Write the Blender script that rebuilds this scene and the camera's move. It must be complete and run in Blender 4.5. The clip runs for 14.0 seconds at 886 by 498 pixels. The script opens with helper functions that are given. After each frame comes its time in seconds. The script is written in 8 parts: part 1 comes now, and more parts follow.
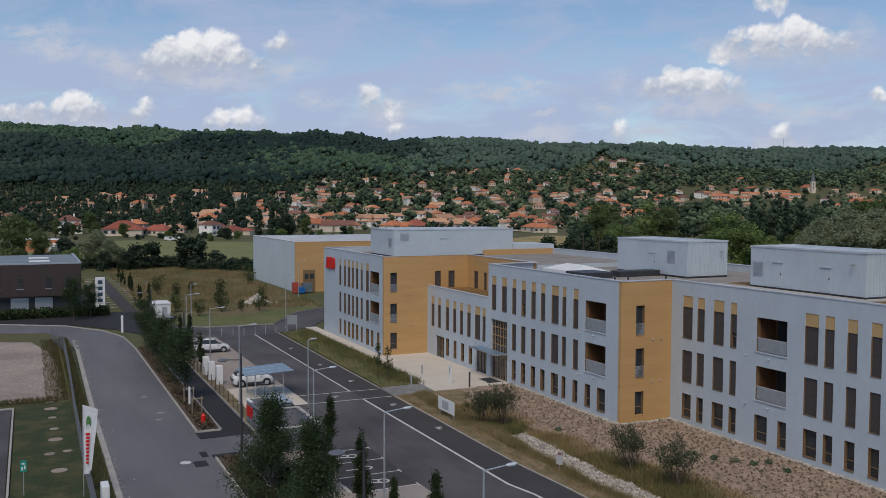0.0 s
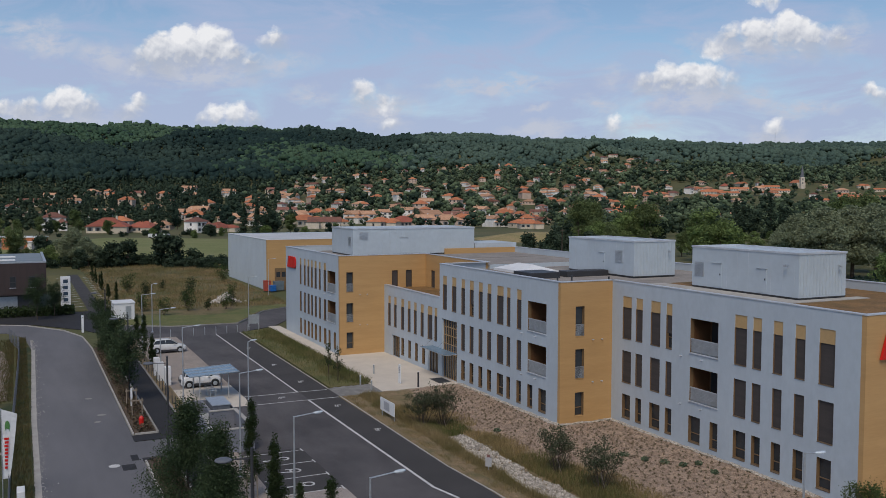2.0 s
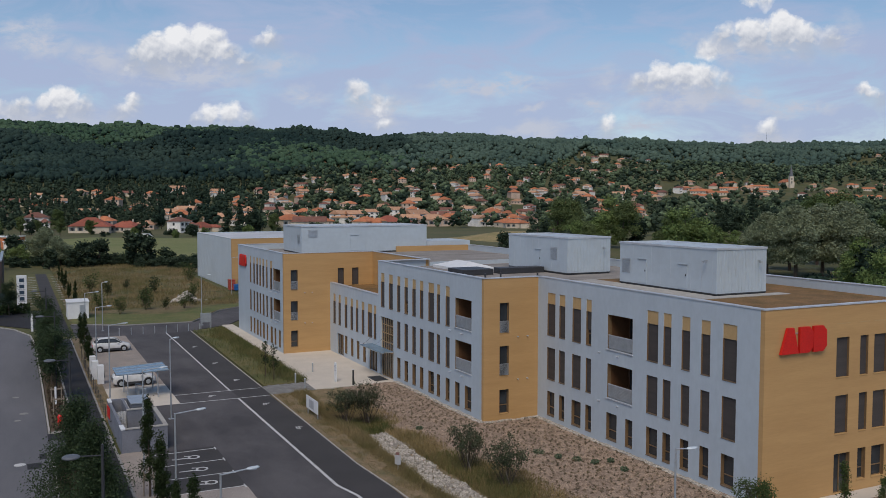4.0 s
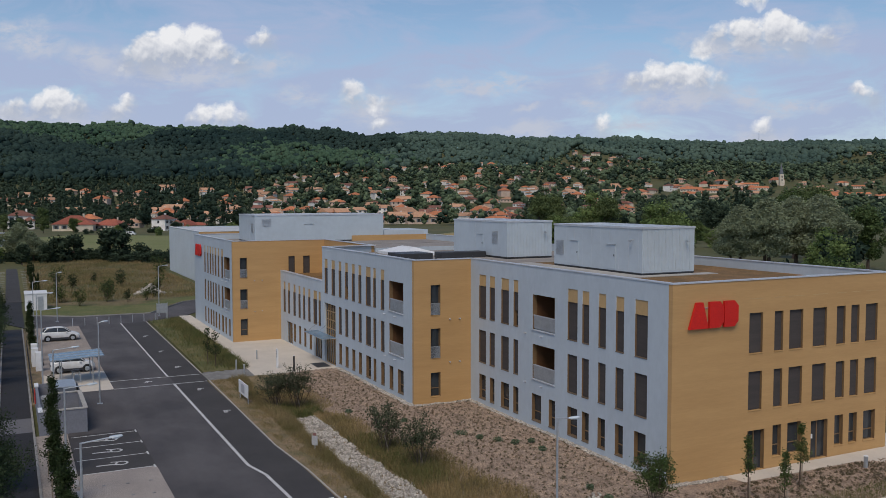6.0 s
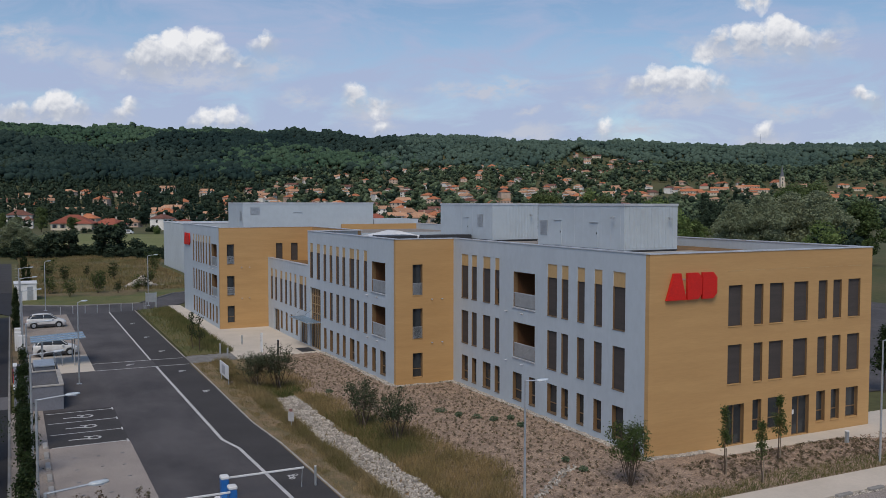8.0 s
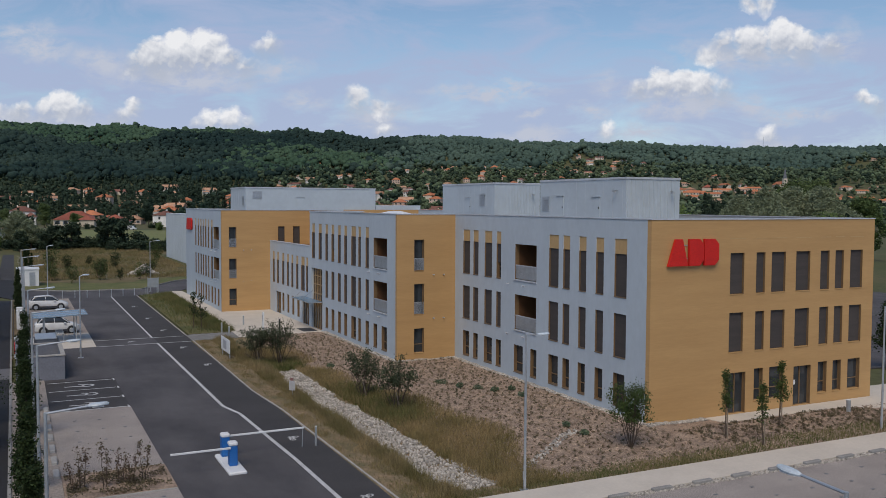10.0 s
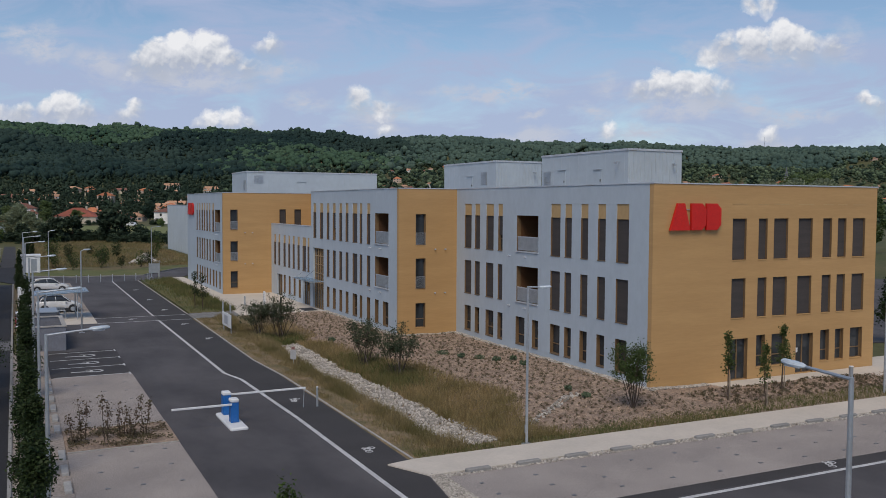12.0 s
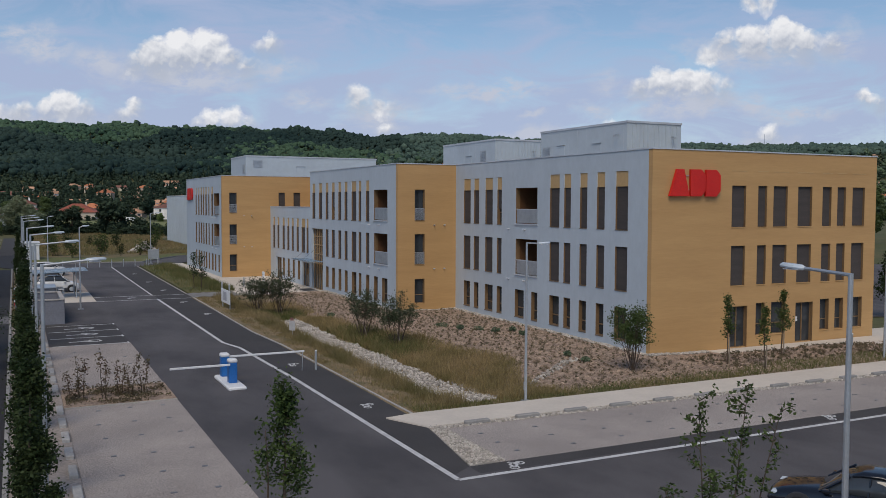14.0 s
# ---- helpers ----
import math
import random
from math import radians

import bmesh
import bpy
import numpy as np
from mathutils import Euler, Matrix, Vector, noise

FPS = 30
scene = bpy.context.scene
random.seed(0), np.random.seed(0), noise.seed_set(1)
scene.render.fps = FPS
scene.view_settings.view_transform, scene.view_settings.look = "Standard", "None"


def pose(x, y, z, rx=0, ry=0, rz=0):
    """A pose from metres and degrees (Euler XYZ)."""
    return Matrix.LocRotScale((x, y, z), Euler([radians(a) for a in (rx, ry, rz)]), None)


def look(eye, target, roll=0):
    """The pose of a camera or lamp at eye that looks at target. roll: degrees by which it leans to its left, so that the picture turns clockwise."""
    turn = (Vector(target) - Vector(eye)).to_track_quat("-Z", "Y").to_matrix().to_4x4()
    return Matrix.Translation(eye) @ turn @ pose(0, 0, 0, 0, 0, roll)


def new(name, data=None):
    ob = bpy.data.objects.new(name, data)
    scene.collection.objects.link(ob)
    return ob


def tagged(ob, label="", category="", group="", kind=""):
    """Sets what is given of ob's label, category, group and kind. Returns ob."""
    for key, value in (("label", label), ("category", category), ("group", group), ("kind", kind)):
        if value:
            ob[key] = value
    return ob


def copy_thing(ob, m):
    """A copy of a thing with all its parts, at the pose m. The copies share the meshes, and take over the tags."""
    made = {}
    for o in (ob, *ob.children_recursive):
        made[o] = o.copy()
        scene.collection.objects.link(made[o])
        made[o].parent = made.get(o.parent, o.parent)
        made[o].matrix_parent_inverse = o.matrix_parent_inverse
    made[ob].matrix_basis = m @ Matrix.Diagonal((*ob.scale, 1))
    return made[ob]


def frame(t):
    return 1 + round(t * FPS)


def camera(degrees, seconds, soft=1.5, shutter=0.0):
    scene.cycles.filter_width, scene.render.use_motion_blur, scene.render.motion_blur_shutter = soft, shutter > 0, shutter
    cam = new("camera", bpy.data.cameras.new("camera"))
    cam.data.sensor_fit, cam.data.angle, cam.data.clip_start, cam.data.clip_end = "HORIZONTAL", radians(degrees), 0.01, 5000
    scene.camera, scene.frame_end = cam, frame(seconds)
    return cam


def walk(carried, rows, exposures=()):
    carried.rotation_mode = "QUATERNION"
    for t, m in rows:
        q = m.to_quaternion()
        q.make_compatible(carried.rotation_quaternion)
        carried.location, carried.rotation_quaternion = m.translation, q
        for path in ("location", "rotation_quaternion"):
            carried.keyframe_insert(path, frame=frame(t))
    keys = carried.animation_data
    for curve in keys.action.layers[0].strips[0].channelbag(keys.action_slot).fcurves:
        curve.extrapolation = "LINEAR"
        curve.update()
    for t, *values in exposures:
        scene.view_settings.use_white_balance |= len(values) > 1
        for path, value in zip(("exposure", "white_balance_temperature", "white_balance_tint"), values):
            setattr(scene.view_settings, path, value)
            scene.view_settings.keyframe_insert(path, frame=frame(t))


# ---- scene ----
cam = camera(53.5, 14.0, soft=0.82)
EXPO, SKY, SUN = 0.0, 0.103, 2.08
PATH = [
    (0, (0.422, -1.614, 18.059), (1.275, 0.192, 17.954), 0.2),
    (0.5, (1.084, -1.941, 18.147), (1.939, -0.136, 18.04), 0.3),
    (1, (2.077, -2.36, 18.282), (2.936, -0.557, 18.17), 0.1),
    (1.5, (3.289, -2.887, 18.398), (4.151, -1.086, 18.284), 0.0),
    (2, (4.555, -3.342, 18.498), (5.42, -1.542, 18.383), 0.1),
    (2.5, (5.862, -3.81, 18.631), (6.73, -2.012, 18.514), -0.1),
    (3, (7.36, -4.264, 18.546), (8.229, -2.466, 18.43), 0.0),
    (5.5, (13.707, -6.777, 17.124), (14.591, -4.986, 17.009), -0.1),
    (6, (14.996, -7.098, 16.654), (15.881, -5.308, 16.539), -0.1),
    (6.5, (16.076, -7.361, 16.167), (16.959, -5.57, 16.058), 0.1),
    (7, (16.458, -7.482, 15.728), (17.34, -5.69, 15.619), 0.0),
    (7.5, (16.558, -7.4, 15.151), (17.441, -5.609, 15.044), 0.1),
    (8, (16.598, -7.341, 14.693), (17.48, -5.549, 14.586), 0.0),
    (10.5, (16.589, -7.469, 12.052), (17.466, -5.674, 11.951), 0.3),
    (11, (16.594, -7.458, 11.571), (17.47, -5.663, 11.47), 0.2),
    (11.5, (16.59, -7.423, 10.992), (17.466, -5.628, 10.892), 0.3),
    (12, (16.574, -7.463, 10.452), (17.449, -5.667, 10.352), 0.3),
    (12.5, (16.592, -7.401, 9.947), (17.467, -5.606, 9.846), 0.3),
    (13, (16.586, -7.452, 9.508), (17.46, -5.656, 9.405), 0.2),
    (13.5, (16.645, -7.49, 9.099), (17.519, -5.694, 8.994), 0.1),
    (14, (16.638, -7.48, 8.611), (17.513, -5.685, 8.508), 0.2),
]
walk(cam, [(t, look(eye, target, roll)) for t, eye, target, roll in PATH], exposures=[(0.0, EXPO), (14.0, EXPO)])

# ---- world, sun ----
SUN_EL, SUN_AZ = 52.0, 215.0          # degrees; azimuth clockwise from +y
world = bpy.data.worlds.new("sky")
scene.world = world
world.use_nodes = True
wn, wl = world.node_tree.nodes, world.node_tree.links
wn.clear()


def wmath(op, a, b=None, c=None, clamp=False):
    n = wn.new("ShaderNodeMath")
    n.operation = op
    n.use_clamp = clamp
    for i, v in enumerate((a, b, c)):
        if v is None:
            continue
        if isinstance(v, (int, float)):
            n.inputs[i].default_value = v
        else:
            wl.new(v, n.inputs[i])
    return n.outputs[0]


def build_sky():
    sky = wn.new("ShaderNodeTexSky")
    sky.sky_type = "NISHITA"
    sky.sun_disc = False
    sky.sun_elevation, sky.sun_rotation = radians(SUN_EL), radians(SUN_AZ)
    sky.altitude, sky.air_density, sky.dust_density, sky.ozone_density = 250, 1.0, 0.4, 2.6
    co = wn.new("ShaderNodeTexCoord")
    # the sky laid on a plane across the valley: u to the right, v up
    fwd, right = (0.427, 0.904, 0.0), (0.904, -0.427, 0.0)
    d1 = wn.new("ShaderNodeVectorMath"); d1.operation = "DOT_PRODUCT"; d1.inputs[1].default_value = fwd
    d2 = wn.new("ShaderNodeVectorMath"); d2.operation = "DOT_PRODUCT"; d2.inputs[1].default_value = right
    sp = wn.new("ShaderNodeSeparateXYZ")
    for n in (d1, d2, sp):
        wl.new(co.outputs["Generated"], n.inputs[0])
    dep = wmath("MAXIMUM", wmath("ABSOLUTE", d1.outputs["Value"]), 0.12)
    u, v = wmath("DIVIDE", d2.outputs["Value"], dep), wmath("DIVIDE", sp.outputs[2], dep)
    uv = wn.new("ShaderNodeCombineXYZ")
    wl.new(u, uv.inputs[0]); wl.new(v, uv.inputs[1])

    def noise_at(scale, detail, rough, stretch=(1, 1, 1), off=(0, 0, 0), dist=0.0):
        mp = wn.new("ShaderNodeMapping")
        mp.inputs["Scale"].default_value = stretch
        mp.inputs["Location"].default_value = off
        wl.new(uv.outputs[0], mp.inputs[0])
        n = wn.new("ShaderNodeTexNoise")
        n.inputs["Scale"].default_value, n.inputs["Detail"].default_value = scale, detail
        n.inputs["Roughness"].default_value, n.inputs["Distortion"].default_value = rough, dist
        wl.new(mp.outputs[0], n.inputs["Vector"])
        return n.outputs["Fac"]

    big = noise_at(20, 9, 0.60, off=(3, 1, 0), dist=0.3)

    def billow_at(scale, off):
        warp = wn.new("ShaderNodeTexNoise")
        warp.inputs["Scale"].default_value, warp.inputs["Detail"].default_value = 60, 3
        mp = wn.new("ShaderNodeMapping")
        mp.inputs["Location"].default_value = off
        wl.new(uv.outputs[0], mp.inputs[0]); wl.new(mp.outputs[0], warp.inputs["Vector"])
        add = wn.new("ShaderNodeVectorMath"); add.operation = "MULTIPLY_ADD"
        add.inputs[1].default_value = (0.018, 0.018, 0)
        wl.new(warp.outputs["Color"], add.inputs[0]); wl.new(mp.outputs[0], add.inputs[2])
        n = wn.new("ShaderNodeTexVoronoi")
        n.voronoi_dimensions, n.feature = "2D", "SMOOTH_F1"
        n.inputs["Scale"].default_value, n.inputs["Detail"].default_value, n.inputs["Roughness"].default_value = scale, 2.0, 0.5
        n.inputs["Smoothness"].default_value = 0.35
        wl.new(add.outputs[0], n.inputs["Vector"])
        return wmath("SUBTRACT", 0.95, n.outputs["Distance"])

    puff = billow_at(62, (1, 7, 0))
    # cumulus heaps: height of the flat base, then the round heads (across, up, radius)
    heaps = [(0.136, ((-0.25, 0.17, 0.0219), (-0.228, 0.159, 0.0154), (-0.282, 0.164, 0.0244), (-0.311, 0.159, 0.0219), (-0.332, 0.153, 0.0141), (-0.208, 0.149, 0.0129))),
             (0.164, ((-0.183, 0.176, 0.0129), (-0.195, 0.172, 0.009))),
             (0.082, ((-0.414, 0.104, 0.0167), (-0.433, 0.1, 0.0129), (-0.462, 0.098, 0.0129), (-0.491, 0.1, 0.0141), (-0.523, 0.1, 0.0193), (-0.392, 0.1, 0.0116))),
             (0.082, ((-0.338, 0.103, 0.0109), (-0.347, 0.096, 0.009))),
             (0.074, ((-0.25, 0.089, 0.0116), (-0.228, 0.091, 0.0116), (-0.205, 0.085, 0.009), (-0.266, 0.084, 0.0077))),
             (0.1, ((-0.086, 0.122, 0.0116), (-0.083, 0.111, 0.0103), (-0.06, 0.108, 0.0077), (-0.046, 0.109, 0.0064))),
             (0.071, ((-0.06, 0.08, 0.009), (-0.051, 0.084, 0.0058))),
             (0.162, ((0.396, 0.185, 0.0219), (0.364, 0.181, 0.0219), (0.332, 0.18, 0.018), (0.422, 0.177, 0.018), (0.313, 0.168, 0.0116), (0.448, 0.177, 0.0129))),
             (0.112, ((0.261, 0.135, 0.018), (0.284, 0.136, 0.0154), (0.235, 0.13, 0.0141), (0.309, 0.132, 0.0167), (0.332, 0.127, 0.0116))),
             (0.063, ((0.383, 0.076, 0.0129), (0.374, 0.071, 0.009))),
             (0.068, ((0.198, 0.082, 0.0077), (0.203, 0.075, 0.0077))),
             (0.109, ((0.494, 0.117, 0.0103), (0.504, 0.114, 0.009))),
             (0.221, ((0.377, 0.230, 0.011), (0.358, 0.227, 0.008))),
             (0.119, ((0.621, 0.135, 0.0386), (0.583, 0.129, 0.0257))),
             (0.122, ((-0.665, 0.141, 0.0386), (-0.626, 0.135, 0.0257)))]
    # thin grey shreds below and between them: across, up, half width, half height, strength
    shreds_west = ((-0.372, 0.158, 0.0354, 0.0129, 0.5), (-0.44, 0.172, 0.0386, 0.0103, 0.5), (-0.279, 0.141, 0.0836, 0.0129, 0.6), (-0.17, 0.151, 0.0322, 0.0116, 0.4), (-0.44, 0.089, 0.09, 0.0141, 0.6), (-0.144, 0.117, 0.0289, 0.0064, 0.5), (-0.06, 0.1, 0.0386, 0.0193, 0.5), (0.068, 0.129, 0.0707, 0.0077, 0.7), (0.177, 0.109, 0.0193, 0.0064, 0.5), (0.287, 0.116, 0.0707, 0.0116, 0.6))
    shreds_east = ((0.197, 0.135, 0.0193, 0.0129, 0.35), (0.351, 0.167, 0.0836, 0.0129, 0.5), (0.46, 0.183, 0.0257, 0.0193, 0.4), (0.415, 0.103, 0.045, 0.0077, 0.6), (0.358, 0.113, 0.0193, 0.0116, 0.5), (0.113, 0.077, 0.0386, 0.009, 0.6), (0.242, 0.087, 0.0322, 0.0077, 0.5), (0.383, 0.069, 0.0386, 0.0103, 0.6), (-0.466, 0.19, 0.0514, 0.0077, 0.4), (0.113, 0.1, 0.0161, 0.0032, 0.5))

    def warped(scale, amount, du=0.0, dv=0.0):
        """The sky's plane, frayed by noise and shifted."""
        nz = wn.new("ShaderNodeTexNoise")
        nz.inputs["Scale"].default_value, nz.inputs["Detail"].default_value, nz.inputs["Roughness"].default_value = scale, 8, 0.6
        wl.new(uv.outputs[0], nz.inputs["Vector"])
        ad = wn.new("ShaderNodeVectorMath"); ad.operation = "MULTIPLY_ADD"
        ad.inputs[1].default_value = (amount, amount * 0.85, 0)
        wl.new(nz.outputs["Color"], ad.inputs[0]); wl.new(uv.outputs[0], ad.inputs[2])
        mv = wn.new("ShaderNodeVectorMath"); mv.operation = "ADD"
        mv.inputs[1].default_value = (du - amount * 0.5, dv - amount * 0.425, 0)
        wl.new(ad.outputs[0], mv.inputs[0])
        fl = wn.new("ShaderNodeVectorMath"); fl.operation = "MULTIPLY"
        fl.inputs[1].default_value = (1, 1, 0)
        wl.new(mv.outputs[0], fl.inputs[0])
        return fl.outputs[0]

    def heap_field(vec):
        """Soft union of round heads over flat bases: above zero inside."""
        sv = wn.new("ShaderNodeSeparateXYZ")
        wl.new(vec, sv.inputs[0])
        f = None
        for base, heads in heaps:
            h = None
            for pu, pv, r in heads:
                ds = wn.new("ShaderNodeVectorMath"); ds.operation = "DISTANCE"
                ds.inputs[1].default_value = (pu, pv, 0)
                wl.new(vec, ds.inputs[0])
                g = wmath("MULTIPLY_ADD", ds.outputs["Value"], -50.0, r * 50.0)
                h = g if h is None else wmath("SMOOTH_MAX", h, g, 0.16)
            cut = wmath("MULTIPLY_ADD", sv.outputs[1], 22.0, -22.0 * base + 0.58)
            h = wmath("SMOOTH_MIN", h, cut, 0.5)
            f = h if f is None else wmath("MAXIMUM", f, h)
        return f

    dens = heap_field(warped(34, 0.030))
    below = heap_field(warped(34, 0.030, 0.004, -0.010))
    # how high above its base each heap stands, for its lit head
    rise = None
    for base, heads in heaps:
        top = max(pv + r for pu, pv, r in heads)
        mid = sum(pu for pu, pv, r in heads) / len(heads)
        span = max(abs(pu - mid) + r for pu, pv, r in heads)
        up = wmath("MULTIPLY_ADD", v, 1.0 / (top - base), -base / (top - base), clamp=True)
        near = wmath("SUBTRACT", 1.35, wmath("DIVIDE", wmath("ABSOLUTE", wmath("SUBTRACT", u, mid)), span), clamp=True)
        inside = wmath("MULTIPLY", wmath("MULTIPLY", up, near), wmath("MULTIPLY_ADD", v, -30.0, 30.0 * top + 1.3, clamp=True))
        rise = inside if rise is None else wmath("MAXIMUM", rise, inside)
    big2 = noise_at(20, 9, 0.60, off=(3.003, 1 - 0.008, 0), dist=0.3)
    puff2 = billow_at(62, (1.0015, 7 - 0.004, 0))
    relief = wmath("ADD", wmath("MULTIPLY", wmath("SUBTRACT", big, big2), 1.0), wmath("MULTIPLY", wmath("SUBTRACT", puff, puff2), 0.45))
    relief = wmath("MULTIPLY_ADD", wmath("SUBTRACT", below, dens), 0.55, relief)
    shred = None
    rag = noise_at(26, 10, 0.68, stretch=(1.0, 2.2, 1), off=(1, 4, 0), dist=0.3)
    frayed = warped(22, 0.05)
    for cu, cv, a, b, k in shreds_west + shreds_east:
        mp = wn.new("ShaderNodeMapping")
        mp.vector_type = "TEXTURE"
        mp.inputs["Location"].default_value = (cu, cv, 0)
        mp.inputs["Scale"].default_value = (a * 1.35, b * 1.6, 1)
        wl.new(frayed, mp.inputs[0])
        ln = wn.new("ShaderNodeVectorMath"); ln.operation = "LENGTH"
        wl.new(mp.outputs[0], ln.inputs[0])
        w = wmath("MULTIPLY", wmath("SUBTRACT", 1.0, ln.outputs["Value"], clamp=True), k * 2.8)
        shred = w if shred is None else wmath("MAXIMUM", shred, w)
    shred = wmath("MULTIPLY", shred, wmath("MULTIPLY_ADD", rag, 5.0, -1.9, clamp=True), clamp=True)
    # thin high veil and grey banks
    veil = noise_at(7, 8, 0.62, stretch=(1.0, 3.2, 1), off=(5, 2, 0), dist=0.6)
    low = wmath("MULTIPLY_ADD", u, -0.28, wmath("MULTIPLY_ADD", v, -5.2, 1.16))
    veil = wmath("MULTIPLY_ADD", veil, 3.6, wmath("ADD", low, -1.52), clamp=True)
    lit = wmath("MULTIPLY_ADD", rise, 0.85, wmath("ADD", relief, 0.04), clamp=True)
    # crisp where lit, wispy below
    body = wmath("MULTIPLY_ADD", wmath("MULTIPLY_ADD", big, 1.2, wmath("ADD", dens, -0.38)), wmath("MULTIPLY_ADD", lit, 2.6, 0.7), 0.10, clamp=True)
    grey, white = (4.2, 4.6, 5.5, 1), (8.1, 8.15, 8.4, 1)
    tone = wn.new("ShaderNodeMix"); tone.data_type = "RGBA"
    tone.inputs["A"].default_value, tone.inputs["B"].default_value = grey, white
    wl.new(lit, tone.inputs["Factor"])
    m1 = wn.new("ShaderNodeMix"); m1.data_type = "RGBA"
    wl.new(wmath("MULTIPLY", veil, 0.9), m1.inputs["Factor"])
    wl.new(sky.outputs[0], m1.inputs["A"]); m1.inputs["B"].default_value = (3.8, 4.45, 6.3, 1)
    m3 = wn.new("ShaderNodeMix"); m3.data_type = "RGBA"
    wl.new(shred, m3.inputs["Factor"])
    wl.new(m1.outputs["Result"], m3.inputs["A"]); m3.inputs["B"].default_value = (4.9, 5.3, 6.35, 1)
    m2 = wn.new("ShaderNodeMix"); m2.data_type = "RGBA"
    wl.new(body, m2.inputs["Factor"])
    wl.new(m3.outputs["Result"], m2.inputs["A"]); wl.new(tone.outputs["Result"], m2.inputs["B"])
    bg = wn.new("ShaderNodeBackground")
    bg.inputs["Strength"].default_value = SKY
    wl.new(m2.outputs["Result"], bg.inputs[0])
    out = wn.new("ShaderNodeOutputWorld")
    wl.new(bg.outputs[0], out.inputs[0])


build_sky()
sun_data = bpy.data.lights.new("sun", "SUN")
sun_data.energy, sun_data.angle, sun_data.color = SUN, radians(34), (1.0, 0.88, 0.725)
sun = new("sun", sun_data)
sun.rotation_euler = (radians(90 - SUN_EL), 0, radians(180 - SUN_AZ))

# ---- materials ----
MATS = {}


def mat(name, col, col2=None, rough=0.8, scale=1.0, fine=14.0, mix=0.5, bump=0.15, metal=0.0, stretch=(1, 1, 1), rand=0.0, island=0.0,
        spec=0.4, grain=0.12, lo=0.35, hi=0.65, thin=0.0):
    """Two tones blended by a broad noise, with a fine grain and relief on top; thin: the share of light that passes through, for leaves."""
    if name in MATS:
        return MATS[name]
    m = bpy.data.materials.new(name)
    m.use_nodes = True
    nt = m.node_tree
    b = nt.nodes["Principled BSDF"]
    b.inputs["Roughness"].default_value, b.inputs["Metallic"].default_value = rough, metal
    b.inputs["Specular IOR Level"].default_value = spec
    geo = nt.nodes.new("ShaderNodeNewGeometry")
    mp = nt.nodes.new("ShaderNodeMapping")
    mp.inputs["Scale"].default_value = stretch
    nt.links.new(geo.outputs["Position"], mp.inputs[0])
    n1, n2 = nt.nodes.new("ShaderNodeTexNoise"), nt.nodes.new("ShaderNodeTexNoise")
    for n, s, d in ((n1, scale, 5), (n2, fine, 4)):
        n.inputs["Scale"].default_value, n.inputs["Detail"].default_value, n.inputs["Roughness"].default_value = s, d, 0.6
        nt.links.new(mp.outputs[0], n.inputs["Vector"])
    mr = nt.nodes.new("ShaderNodeMapRange")
    mr.inputs["From Min"].default_value, mr.inputs["From Max"].default_value = lo, hi
    mr.inputs["To Max"].default_value = mix * 2
    nt.links.new(n1.outputs["Fac"], mr.inputs["Value"])
    mx = nt.nodes.new("ShaderNodeMix"); mx.data_type = "RGBA"
    c2 = col2 or tuple(c * 0.8 for c in col)
    mx.inputs["A"].default_value, mx.inputs["B"].default_value = (*col, 1), (*c2, 1)
    nt.links.new(mr.outputs["Result"], mx.inputs["Factor"])
    hsv = nt.nodes.new("ShaderNodeHueSaturation")
    nt.links.new(mx.outputs["Result"], hsv.inputs["Color"])
    ma = nt.nodes.new("ShaderNodeMath"); ma.operation = "MULTIPLY_ADD"
    ma.inputs[1].default_value, ma.inputs[2].default_value = grain * 2, 1 - grain
    m2 = nt.nodes.new("ShaderNodeMapRange")
    m2.inputs["From Min"].default_value, m2.inputs["From Max"].default_value = 0.32, 0.68
    nt.links.new(n2.outputs["Fac"], m2.inputs["Value"])
    nt.links.new(m2.outputs["Result"], ma.inputs[0])
    val = ma.outputs[0]
    if rand or island:
        src = nt.nodes.new("ShaderNodeObjectInfo").outputs["Random"] if rand else geo.outputs["Random Per Island"]
        amount = rand or island
        mb = nt.nodes.new("ShaderNodeMath"); mb.operation = "MULTIPLY_ADD"
        mb.inputs[1].default_value, mb.inputs[2].default_value = amount * 2, 1 - amount
        nt.links.new(src, mb.inputs[0])
        mm = nt.nodes.new("ShaderNodeMath"); mm.operation = "MULTIPLY"
        nt.links.new(val, mm.inputs[0]); nt.links.new(mb.outputs[0], mm.inputs[1])
        val = mm.outputs[0]
    nt.links.new(val, hsv.inputs["Value"])
    nt.links.new(hsv.outputs["Color"], b.inputs["Base Color"])
    if bump:
        bp = nt.nodes.new("ShaderNodeBump")
        bp.inputs["Strength"].default_value = bump
        bp.inputs["Distance"].default_value = 0.03
        nt.links.new(n2.outputs["Fac"], bp.inputs["Height"])
        nt.links.new(bp.outputs[0], b.inputs["Normal"])
    if thin:
        tl, ms = nt.nodes.new("ShaderNodeBsdfTranslucent"), nt.nodes.new("ShaderNodeMixShader")
        nt.links.new(hsv.outputs["Color"], tl.inputs["Color"])
        ms.inputs[0].default_value = thin
        nt.links.new(b.outputs[0], ms.inputs[1]); nt.links.new(tl.outputs[0], ms.inputs[2])
        nt.links.new(ms.outputs[0], nt.nodes["Material Output"].inputs["Surface"])
    MATS[name] = m
    return m


